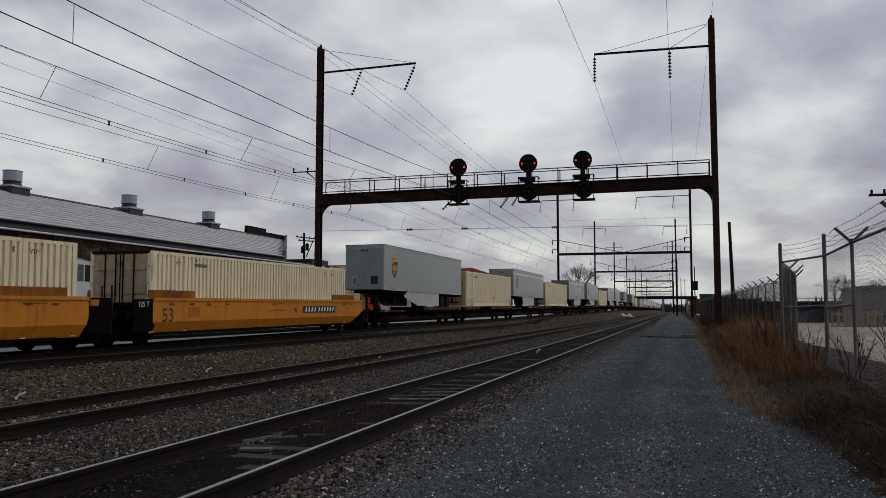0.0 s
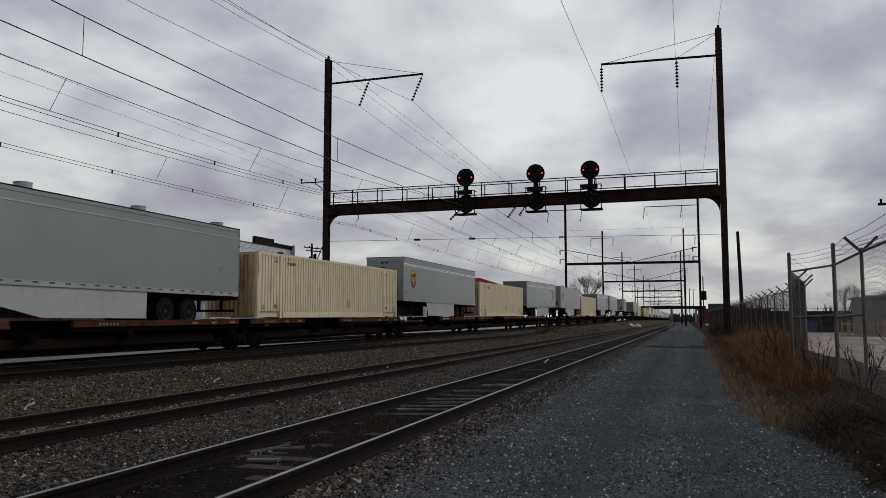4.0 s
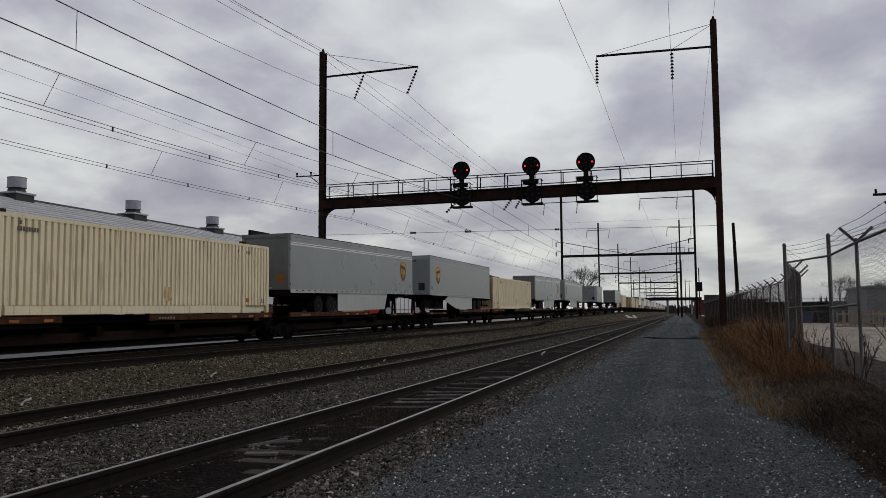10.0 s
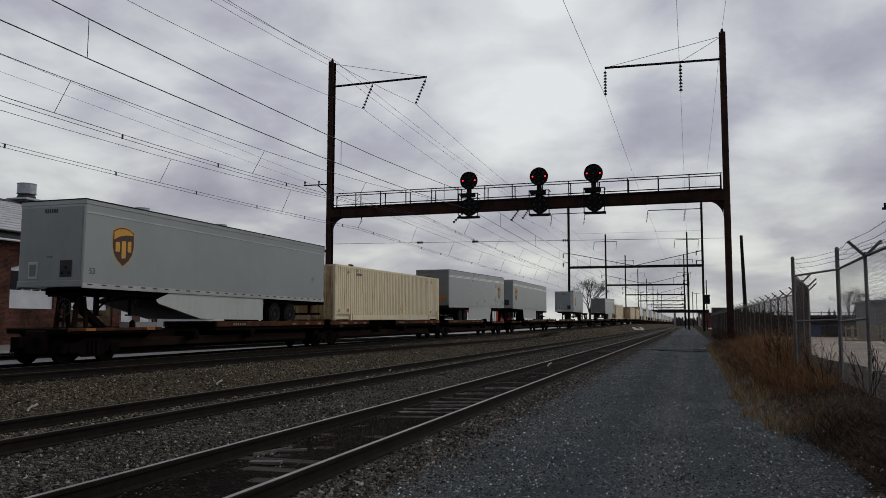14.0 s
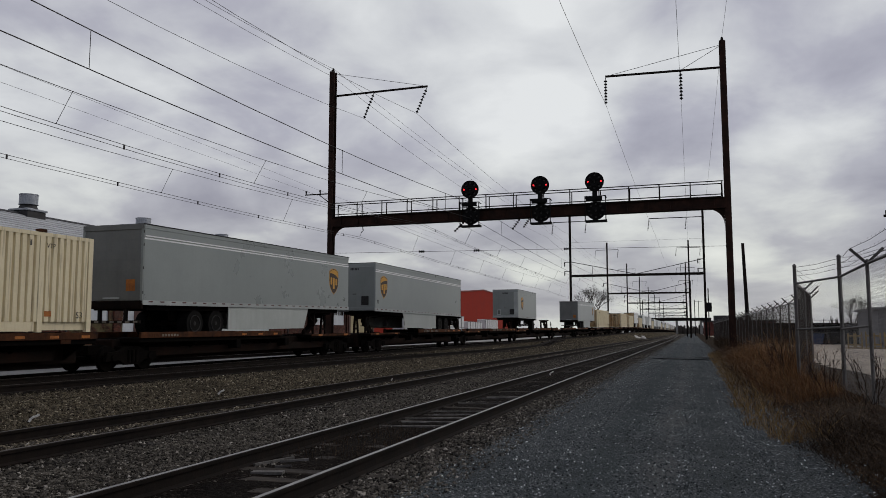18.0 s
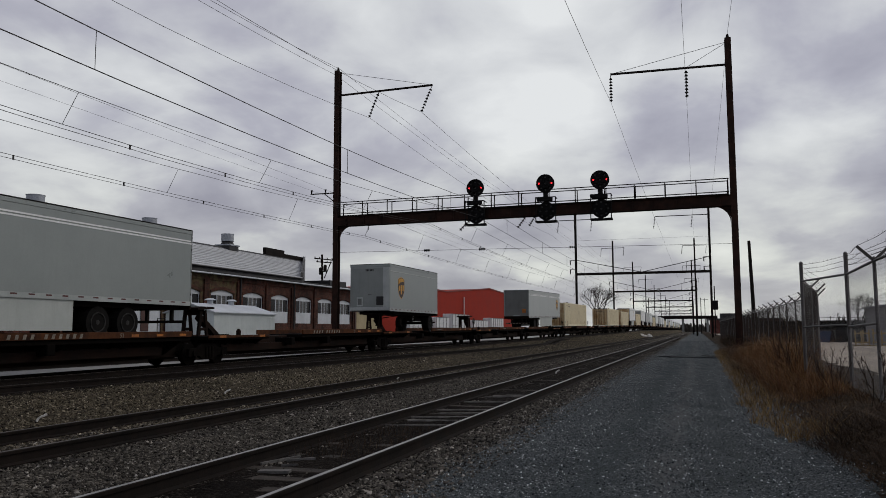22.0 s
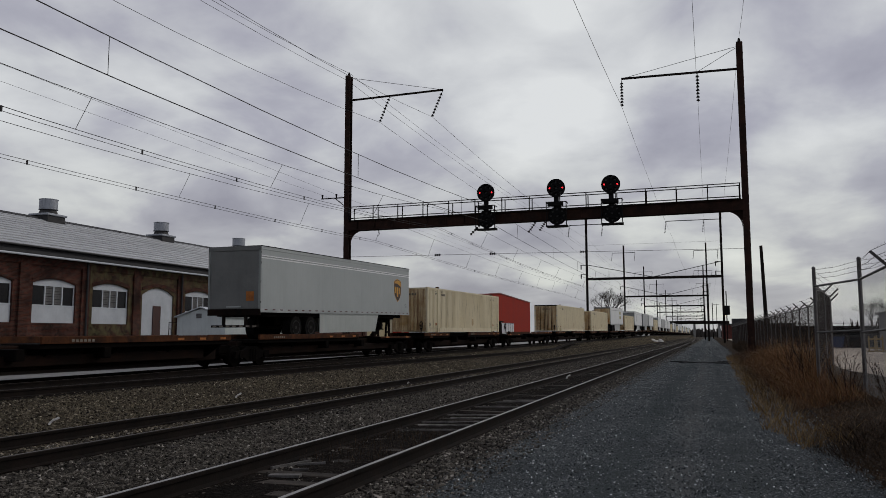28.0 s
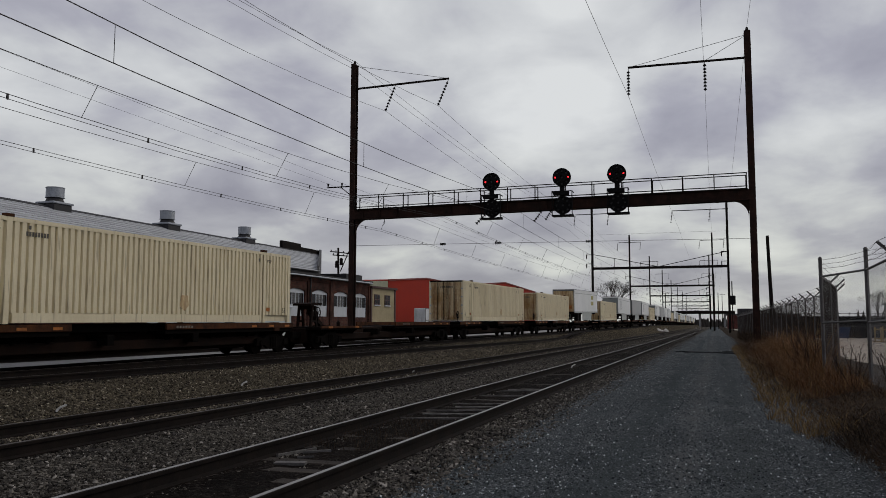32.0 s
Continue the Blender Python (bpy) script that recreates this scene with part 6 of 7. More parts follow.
            for z in (0.95, 1.7):
                part("yellow_mark", Mesh().box(a, b, -h + 3.2, -h + 4.9, zb + z, zb + z + 0.5), OLIVE_MARK, t, "olive-yellow mark")
        if L > 12:
            a, b = sorted((s * 1.24, s * 1.27))
            nose = [(-h + 6.2, zb - 0.95), (-h + 3.65, zb - 0.42), (-h + 3.55, zb - 0.30), (-h + 4.3, zb - 0.03)] if s0 in (46.1, 137.1) else [(-h + 4.8, zb - 0.95), (-h + 4.4, zb - 0.03)]
            back = h - (5.15 if rev else 5.6)
            part("skirt", Mesh().prism(nose + [(back, zb - 0.03), (back, zb - 0.95)], "x", a, b), SKIRT, t, "white side skirt")
    part("floor_frame", Mesh().box(-1.14, 1.14, -h + 1.0, h - 0.4, zb - 0.2, zb - 0.02), CAR_BLACK, t, "dark floor crossmembers")
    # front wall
    # same grey as the sides; its darker tone is painted shading
    part("front_wall", Mesh().bevel_box(-1.22, 1.22, -h - 0.03, -h + 0.02, zb + 0.05, zt - 0.2, 0.01), TRAILER_SHADED, t, "front wall in skin grey darkened as if shaded")
    m = Mesh()
    for i in range(6):
        m.box(-0.27 + i * 0.09, -0.21 + i * 0.09, -h - 0.036, -h - 0.03, zt - 0.40, zt - 0.27)
    part("number_bars", m, INK, t)
    if L < 12:
        part("corner_panel", Mesh().bevel_box(0.86, 1.27, -h - 0.045, -h, zb + 0.1, zt - 0.2, 0.012), ALU, t, "pale corner panel")
    part("bumper_rail", Mesh().bevel_box(-1.27, 1.27, -h - 0.05, -h, zb + 0.0, zb + 0.20, 0.015), ALU if L < 12 else TRAILER_SHADED, t, "riveted lower front rail")
    ab = part("air_box", Mesh().bevel_box(0.44, 0.90, -h - 0.065, -h - 0.03, zb + 0.32, zb + 0.84, 0.015), INK, t, "black recessed connector box")
    for x, z in ((0.54, 0.46), (0.67, 0.62), (0.80, 0.46)):
        part("connector", Mesh().rod((x, -h - 0.12, zb + z), (x, -h - 0.06, zb + z), 0.035, 0.055, 8), RIM_GREY, ab)
    db = part("document_box", Mesh().bevel_box(-0.83, -0.45, -h - 0.06, -h - 0.03, zb + 0.26, zb + 0.80, 0.012), ALU, t, "pale framed document holder")
    part("document_field", Mesh().box(-0.77, -0.51, -h - 0.066, -h - 0.061, zb + 0.34, zb + 0.72), TRAILER_END, db)
    part("small_plate", Mesh().box(-0.12, 0.12, -h - 0.036, -h - 0.03, zb + 0.92, zb + 0.99), TRAILER_END, t)
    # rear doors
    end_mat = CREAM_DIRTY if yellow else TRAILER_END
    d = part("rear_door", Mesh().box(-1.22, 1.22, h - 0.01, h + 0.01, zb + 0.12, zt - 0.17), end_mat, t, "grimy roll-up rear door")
    n = 7
    step = (zt - zb - 0.32) / n
    for k in range(n):
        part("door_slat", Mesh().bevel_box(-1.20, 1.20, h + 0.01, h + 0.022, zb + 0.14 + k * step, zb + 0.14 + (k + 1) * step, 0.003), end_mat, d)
    for s in (-1, 1):
        hp = part("door_post", Mesh().bevel_box(min(s * 1.205, s * 1.30), max(s * 1.205, s * 1.30), h - 0.02, h + 0.05, zb, zt - 0.02, 0.01), TRAILER_SHADED, d, "grey door post")
        for z in (0.35, 1.2, 2.0, 2.45):
            part("marker", Mesh().box(min(s * 1.30, s * 1.306), max(s * 1.30, s * 1.306), h - 0.01, h + 0.03, zb + z, zb + z + 0.09), INK, hp)
    part("door_header", Mesh().bevel_box(-1.30, 1.30, h - 0.02, h + 0.05, zt - 0.17, zt + 0.02, 0.01), TRAILER_END, d)
    part("door_sill", Mesh().bevel_box(-1.30, 1.30, h - 0.02, h + 0.06, zb - 0.16, zb + 0.12, 0.01), CAR_SILL, d, "rusty rear sill")
    part("latch", Mesh().box(-0.35, 0.35, h + 0.03, h + 0.06, zb + 0.18, zb + 0.24), ALU, d)
    part("orange_label", Mesh().box(-0.98, -0.60, h + 0.026, h + 0.031, zb + 0.45, zb + 0.85), ORANGE, t)
    part("rear_guard", Mesh().box(-1.15, 1.15, h - 0.12, h, 0.52, 0.62).box(-0.6, -0.5, h - 0.12, h, 0.6, zb).box(0.5, 0.6, h - 0.12, h, 0.6, zb), STEEL, t, "rear guard bar")
    m = Mesh()
    for k in range(7):
        m.box(-1.1 + 0.33 * k, -0.92 + 0.33 * k, h, h + 0.004, 0.535, 0.605)
    part("guard_tape", m, FADED_INK, t)
    axles = (h - 3.1, h - 4.45) if L > 12 else (h - 1.05,)
    for y in axles:
        a = part("axle", Mesh().rod((-0.9, y, 0.5), (0.9, y, 0.5), 0.07, n=8), STEEL, t)
        for rz in (0, 180):
            w = part("tyre", TYRE, None, a, at=pose(0, y, 0, 0, 0, rz))
            part("rim", RIM, None, a, at=pose(0, y, 0, 0, 0, rz))
    part("bogie_frame", Mesh().box(-0.55, -0.4, axles[-1] - 1.2, axles[0] + 0.6, 0.62, zb).box(0.4, 0.55, axles[-1] - 1.2, axles[0] + 0.6, 0.62, zb), STEEL, t)
    m = Mesh()
    lg_y = -h + 2.9
    for x in (-0.75, 0.75):
        m.box(x - 0.07, x + 0.07, lg_y - 0.07, lg_y + 0.07, 0.35, zb).box(x - 0.14, x + 0.14, lg_y - 0.14, lg_y + 0.14, 0.31, 0.36)
        m.beam((x, lg_y, 0.5), (x, lg_y + 0.95, zb), 0.05, 0.05)
    m.beam((-0.75, lg_y, 0.75), (0.75, lg_y, 0.95), 0.05, 0.05)
    part("landing_gear", m, STEEL, t)
    part("kingpin_plate", Mesh().box(-0.6, 0.6, -h + 0.5, -h + 1.6, zb - 0.06, zb), STEEL, t)
    return t


# what rides where: kind, from and to in metres along the train, turned round, finish
LOADS = [
    ("well", 3.1, 21.2, 0, 0), ("well", 24.3, 42.4, 0, 0),
    ("trailer", 46.1, 62.5, 0, "grey"), ("box", 64.0, 80.1, 0, 0), ("trailer", 81.3, 97.5, 0, "grey"), ("box", 98.9, 115.2, 0, 0),
    ("trailer", 117.2, 133.6, 1, "grey"), ("trailer", 137.1, 153.3, 0, "grey"), ("box", 154.6, 171.0, 0, 0), ("trailer", 173.4, 189.6, 1, "grey"),
    ("trailer", 193.1, 209.3, 0, "grey"), ("none", 211.0, 226.8, 0, 0), ("pup", 228.1, 236.4, 0, "grey"), ("none", 246.2, 261.8, 0, 0),
    ("trailer", 264.0, 280.2, 1, "worn"), ("box", 283.3, 299.8, 0, 0), ("none", 303.2, 320.4, 0, 0), ("box", 323.3, 340.2, 1, 0),
    ("box", 345.6, 360.6, 0, 0), ("trailer", 364.0, 380.2, 1, "white"), ("box", 383.2, 398.5, 0, 0), ("trailer", 401.0, 417.2, 0, "pale"),
    ("trailer", 420.6, 436.8, 1, "plain"), ("trailer", 439.2, 455.4, 0, "pale"), ("box", 458.0, 474.0, 0, 0), ("trailer", 477.2, 493.4, 0, "pale"),
    ("trailer", 496.2, 512.4, 1, "plain"), ("trailer", 515.0, 531.2, 0, "pale"), ("trailer", 534.0, 550.0, 0, "pale"), ("box", 553.0, 569.0, 0, 0),
    ("trailer", 572.0, 588.0, 1, "pale"), ("trailer", 591.0, 607.0, 0, "plain"), ("box", 610.0, 626.0, 0, 0), ("trailer", 629.0, 645.0, 0, "pale"),
    ("trailer", 648.2, 664.2, 1, "pale"), ("trailer", 667.0, 683.0, 0, "white"), ("box", 686.0, 702.0, 0, 0), ("trailer", 705.2, 721.2, 0, "pale"), ("trailer", 724.0, 740.0, 1, "plain"),
    ("trailer", 743.2, 759.2, 0, "pale"), ("box", 762.0, 778.0, 0, 0), ("trailer", 781.2, 797.2, 0, "white"), ("trailer", 800.0, 816.0, 1, "pale"), ("trailer", 819.2, 835.2, 0, "pale"), ("box", 838.0, 854.0, 0, 0), ("trailer", 857.2, 873.2, 0, "pale"),
]
MOVERS = []      # (thing, middle along the train, height above the rail, turned round, slope)
rng = random.Random(5)
LABELS = {"white": "white road trailer with two small yellow marks", "worn": "worn whitish road trailer with a brown and gold shield emblem", "grey": "grey road trailer with a brown and gold shield emblem", "plain": "plain grey road trailer without emblem", "pale": "pale weathered road trailer with faded marks"}
for i, (kind, s0, s1, rev, finish) in enumerate(LOADS):
    prev_gap = s0 - LOADS[i - 1][2] if i else 9
    mid = (s0 + s1) / 2
    if kind == "well":
        MOVERS.append((well_car(s0, s1, i == 1), mid, 0.12, 0))
        c0 = s0 + 0.05 if i else s0 + 1.55
        MOVERS.append((container(c0, c0 + 16.15, 0.36, 2.9, CREAM, True, "cream ribbed container sunk in a yellow well car"), c0 + 8.07, 0.48, 0))
        continue
    u0, u1 = (s0, s1) if kind != "pup" else (s0 - 0.3, s0 + 16.3)
    split = prev_gap > 2.6
    hitch_y = None
    uh = (u1 - u0) / 2 + 0.65
    if kind in ("trailer", "pup"):
        hitch_y = (-uh + 1.65) if not rev else (uh - 1.75)
    elif kind == "none":
        hitch_y = -uh + 1.05
    gap_next = (LOADS[i + 1][1] - u1) if i + 1 < len(LOADS) else 9
    car = spine_car(u0 - 0.65, u1 + 0.65, 2 if split else 1, gap_next > 2.6, hitch_y, kind == "box")
    MOVERS.append((car, (u0 + u1) / 2, 0.0, 0))
    if kind == "box":
        part("deck_beam", Mesh().bevel_box(-0.95, 0.95, s0 - mid + 0.3, s1 - mid - 0.3, 1.03, 1.30, 0.02), CAR_BLACK, car)
        for sy in (s0 + 0.9, s1 - 0.9):
            for sx in (-1.12, 1.12):
                part("pedestal", Mesh().bevel_box(sx - 0.14, sx + 0.14, sy - mid - 0.2, sy - mid + 0.2, DECK - 0.26, 1.312, 0.015), CAR_BROWN, car)
        MOVERS.append((container(s0, s1, 1.2, 2.92 if s1 - s0 > 15.5 else 2.76, CREAM, bool(rev), "rust-stained cream ribbed container on a spine car"), mid, 1.31, 0))
    elif kind in ("trailer", "pup"):
        skin = {"grey": TRAILER, "worn": TRAILER_MID, "plain": TRAILER_GREY}.get(finish, TRAILER_PALE)
        lab = "short grey road trailer with a brown and gold shield emblem" if kind == "pup" else LABELS[finish]
        MOVERS.append((trailer(s0, s1, rev, skin, lab, finish in ("grey", "worn"), finish == "pale", s0 in (81.3, 117.2, 173.4, 193.1, 264.0), finish == "white"), mid, DECK - 0.07, rev, -0.51))
RAIL_Z = 0.33


def gone(t):
    """How far the train has come after t seconds."""
    return 8.28 * t + 0.0035 * t * t


def train_pose(s, t, up, rev, slope=0.0):
    y = s - gone(t)
    turn = math.degrees(math.atan((train_x(y + 4) - train_x(y - 4)) / 8))
    grade = math.degrees(math.atan((rise(y + 4) - rise(y - 4)) / 8))
    return pose(train_x(y), y, RAIL_Z + rise(y) + up, slope + (-grade if rev else grade), 0, -turn + (180 if rev else 0))


def motions():
    for ob, s, up, rev, *slope in MOVERS:
        walk(ob, [(t, train_pose(s, t, up, rev, *slope)) for t in [2.0 * k for k in range(17)]])


# ---- fence along the road ----
GALV = paint("weathered_galvanised_steel", (0.055, 0.050, 0.047), (0.135, 0.130, 0.127), 0.6, 0.3, 2, 30, 0.15, streak=0.3, streak_colour=(0.05, 0.04, 0.035))
MESH = paint("grey_chain_link", (0.10, 0.10, 0.10), (0.17, 0.17, 0.172), 0.6, 0.3, 2, 30, 0)
MESH_DARK = paint("rusty_chain_link", (0.020, 0.016, 0.014), (0.045, 0.036, 0.031), 0.9, 0, 2, 30, 0, spec=0.1)
fence = thing("chain_link_fence", "grey chain-link fence topped with barbed wire", "fence")
NEAR_RUN = [(2.66, 0.9), (2.68, 4.4), (2.70, 7.8), (2.74, 11.2), (2.78, 14.6), (2.91, 18.0), (2.33, 20.3)]
FAR_RUN = [(2.36, 20.55), (2.90, 23.4), (3.42, 26.4)] + [(4.2 - 0.0125 * y, y) for y in [29.4 + 2.9 * i for i in range(30)]]
RAIL_H, ARM = 2.62, 0.25


def chain_link(a, b, z0, z1, cell, r):
    """Diagonal wires between two posts, woven as two sloping sets."""
    m = Mesh()
    A, B = Vector((a[0], a[1], 0)), Vector((b[0], b[1], 0))
    L, H = (B - A).length, z1 - z0
    for sgn in (1, -1):
        c = -H
        while c < L:
            lo, hi = max(0, c), min(L, c + H)
            if hi - lo > 0.02:
                q0, q1 = (lo - c, hi - c) if sgn > 0 else (H - (lo - c), H - (hi - c))
                p, q = A.lerp(B, lo / L), A.lerp(B, hi / L)
                d = (B - A).normalized()
                nrm = Vector((d.y, -d.x, 0)) * r
                up = Vector((0, 0, r))
                p0, p1 = p + Vector((0, 0, z0 + q0)), q + Vector((0, 0, z0 + q1))
                m.add([p0 + nrm, p0 + up, p0 - nrm - up, p1 + nrm, p1 + up, p1 - nrm - up], [(0, 1, 4, 3), (1, 2, 5, 4), (2, 0, 3, 5)])
            c += cell
    return m


def fence_run(pts, cell, r, arms, tall):
    for i, (x, y) in enumerate(pts):
        zt = RAIL_H + (0.42 if i in tall else 0.03)
        rr = 0.040 if i in tall else 0.029
        p = part("post", Mesh().rod((x, y, 0.0), (x, y, zt), rr, n=10).rod((x, y, zt), (x, y, zt + 0.04), rr + 0.01, rr * 0.5, 10), GALV, fence)
        if arms and i not in tall:
            for s in (-1, 1):
                part("arm", Mesh().beam((x, y, RAIL_H), (x + s * ARM, y, RAIL_H + ARM), 0.03, 0.045), GALV, p)
    for i, (a, b) in enumerate(zip(pts, pts[1:])):
        part("top_rail", Mesh().rod((*a, RAIL_H), (*b, RAIL_H), 0.024, n=6), GALV, fence)
        part("chain_link_mesh", chain_link(a, b, 0.35, RAIL_H, cell, r), MESH if cell < 0.1 else MESH_DARK, fence, "diamond wire mesh panel")
        for s in (-1, 1):
            for k in (0.33, 0.66, 1.0):
                def tip(q, j):
                    if j in tall:
                        return (q[0], q[1], RAIL_H + 0.08 + 0.3 * k)
                    return (q[0] + s * ARM * k, q[1], RAIL_H + ARM * k)
                p, q = Vector(tip(a, i)), Vector(tip(b, i + 1))
                mid = p.lerp(q, 0.5) - Vector((0, 0, 0.03))
                m = Mesh().line([p, mid, q], 0.0045, 3)
                n = 12 if cell < 0.1 else 0
                for j in range(n):
                    c = p.lerp(q, (j + 0.5) / n)
                    m.line([c + Vector((0.006, 0.008, 0.012)), c - Vector((0.006, 0.008, 0.012))], 0.002, 3)
                part("barbed_wire", m, GALV, fence)


fence_run(NEAR_RUN, 0.075, 0.0012, True, {5, 6})
fence_run(FAR_RUN, 0.10, 0.0026, True, {0})
for a, b in ((NEAR_RUN[6], NEAR_RUN[5]), (NEAR_RUN[5], NEAR_RUN[4])):
    part("brace_rail", Mesh().rod((*a, 1.56), (*b, 1.60), 0.024, n=6), GALV, fence)

# ---- the yard behind the fence ----
BLUE = paint("blue_steel_bin", (0.006, 0.018, 0.055), (0.012, 0.03, 0.085), 0.6, 0, 2, 15, 0.1, streak=0.3)
YPAINT = paint("faded_yellow_paint", (0.24, 0.165, 0.05), (0.32, 0.225, 0.075), 0.7, 0, 2, 15, 0.1, streak=0.3)
GREYBOX = paint("grey_shed_siding", (0.10, 0.10, 0.105), (0.14, 0.14, 0.145), 0.7, 0, 1, 15, 0.1, streak=0.2)
for k, (x, y) in enumerate(((10.4, 79.5), (12.6, 80))):
    b = thing("waste_bin", ("blue" if k == 0 else "black") + " steel waste bin standing in the yard", "waste bin", "bins in the yard", at=pose(x, y, 0.31))
    part("tub", Mesh().prism([(-0.8, 0.1), (0.7, 0.1), (0.9, 1.05), (-0.9, 1.05)], "y", -0.6, 0.6), BLUE if k == 0 else HEAD_BLACK, b)
    part("lid", Mesh().bevel_box(-0.95, 0.95, -0.65, 0.65, 1.05, 1.13, 0.02), INK, b)
    for sx in (-0.6, 0.6):
        part("wheel", Mesh().rod((sx, -0.5, 0.1), (sx + 0.08, -0.5, 0.1), 0.1, n=10), RUBBER, b)
for k, x in enumerate((10.85, 11.4, 12.0, 12.6, 13.2, 13.8, 14.4)):
    b = thing("yellow_rack", "faded yellow wooden rack standing in the yard", "rack", "racks in the yard", at=pose(x, 64 + 0.3 * (k % 2), 0.31))
    for z in (0.22, 0.86):
        part("board", Mesh().box(-0.25, 0.25, -0.24, -0.18, z, z + 0.10), YPAINT, b)
    for sx in (-0.19, 0.19):
        part("upright", Mesh().box(sx - 0.045, sx + 0.045, -0.30, -0.24, 0, 1.10 + 0.06 * (k % 3)), YPAINT, b)
    part("foot", Mesh().box(-0.27, 0.27, -0.3, 0.3, 0.0, 0.08), YPAINT, b)
sh = thing("grey_shed", "grey metal shed in the yard behind the fence", "shed")
part("wall", Mesh().box(13.2, 24, 66.5, 74, 0.3, 3.15), GREYBOX, sh)
part("roof", Mesh().box(13.0, 24.2, 66.3, 74.2, 3.15, 3.32), GREYBOX, sh)
for x in range(14, 24, 2):
    part("seam", Mesh().box(x, x + 0.06, 66.46, 66.5, 0.4, 3.1), GREYBOX, sh)
low = thing("dark_shelter", "dark open-fronted storage shelter across the yard", "shelter")
part("wall", Mesh().box(6.0, 26, 84, 90, 0.3, 2.2), HEAD_BLACK, low)
part("roof", Mesh().box(5.6, 26.4, 83.4, 90.4, 2.2, 2.35), STEEL, low)
for x in (6.2, 9, 12, 15, 18):
    part("post", Mesh().box(x, x + 0.18, 83.5, 83.7, 0.3, 2.2), STEEL, low)
m = Mesh()
for i in range(17):
    x = 5.4 + 1.25 * i
    m.rod((x, 90.2, 2.2), (x + rng.uniform(-0.05, 0.05), 90.2, 2.75 + rng.random() * 0.4), 0.035)
m.line([(5.4, 90.2, 2.7), (25.4, 90.2, 2.7)], 0.03)
part("roof_posts", m, STEEL, low)["kind"] = "stuff"


# ---- bare trees ----
BARK = paint("grey_brown_bark", (0.018, 0.015, 0.013), (0.045, 0.038, 0.032), 0.95, 0, 3, 30, 0.5)


def bare_tree(x, y, h, seed, label):
    r = random.Random(seed)
    t = thing("tree", label, "tree", "bare trees", at=pose(x, y, 0.1))
    trunk, crown = Mesh(), Mesh()
    trunk.rod((0, 0, -0.3), (0.05 * h * 0.1, 0, h * 0.24), h * 0.026, h * 0.019, 8)

    def grow(p, d, length, rad, level):
        q = p + d * length
        (trunk if level < 1 else crown).rod(p, q, rad, rad * 0.68, 5 if level < 2 else 3, caps=False)
        if level >= 6:
            return
        n = 3 if level < 5 else 2
        for k in range(n):
            e = (d + Vector((r.uniform(-1, 1), r.uniform(-1, 1), r.uniform(-0.3, 0.6))) * (0.62 if level else 0.7)).normalized()
            grow(q, e, length * r.uniform(0.62, 0.82), rad * 0.58, level + 1)

    base = Vector((0.005 * h, 0, h * 0.23))
    for k in range(4):
        a = k * 1.57 + r.random()
        grow(base, Vector((math.cos(a) * 0.42, math.sin(a) * 0.42, 0.9)).normalized(), h * 0.185, h * 0.012, 0)
    part("trunk", trunk, BARK, t)
    part("crown", crown, BARK, t)


bare_tree(-23.6, 200, 15.0, 3, "bare spreading winter tree beyond the tracks")
bare_tree(26, 150, 9, 5, "bare winter tree beyond the yard")
bare_tree(34, 158, 8, 8, "bare winter tree beyond the yard")
m = Mesh()
rw = random.Random(11)
for i in range(900):
    x, y = rw.uniform(8, 190), rw.uniform(255, 300)
    h = rw.uniform(2, 6.5)
    m.rod((x, y, -0.3), (x + rw.uniform(-1, 1), y, h), 0.5, 0.05, 4, caps=False)
for i in range(700):
    x, y = rw.uniform(-160, -34), rw.uniform(300, 420)
    h = rw.uniform(1.5, 3.5)
    m.rod((x, y, -0.3), (x + rw.uniform(-1, 1), y, h), 1.2, 0.15, 4, caps=False)
for i in range(260):
    x, y = rw.uniform(-48, 22), rw.uniform(690, 730)
    m.rod((x, y, -0.3), (x + rw.uniform(-1, 1), y, rw.uniform(3, 7.5)), 1.6, 0.3, 4, caps=False)
tagged(part("far_woods", m, BARK), "dark line of bare woods on the horizon", "woods", kind="stuff")


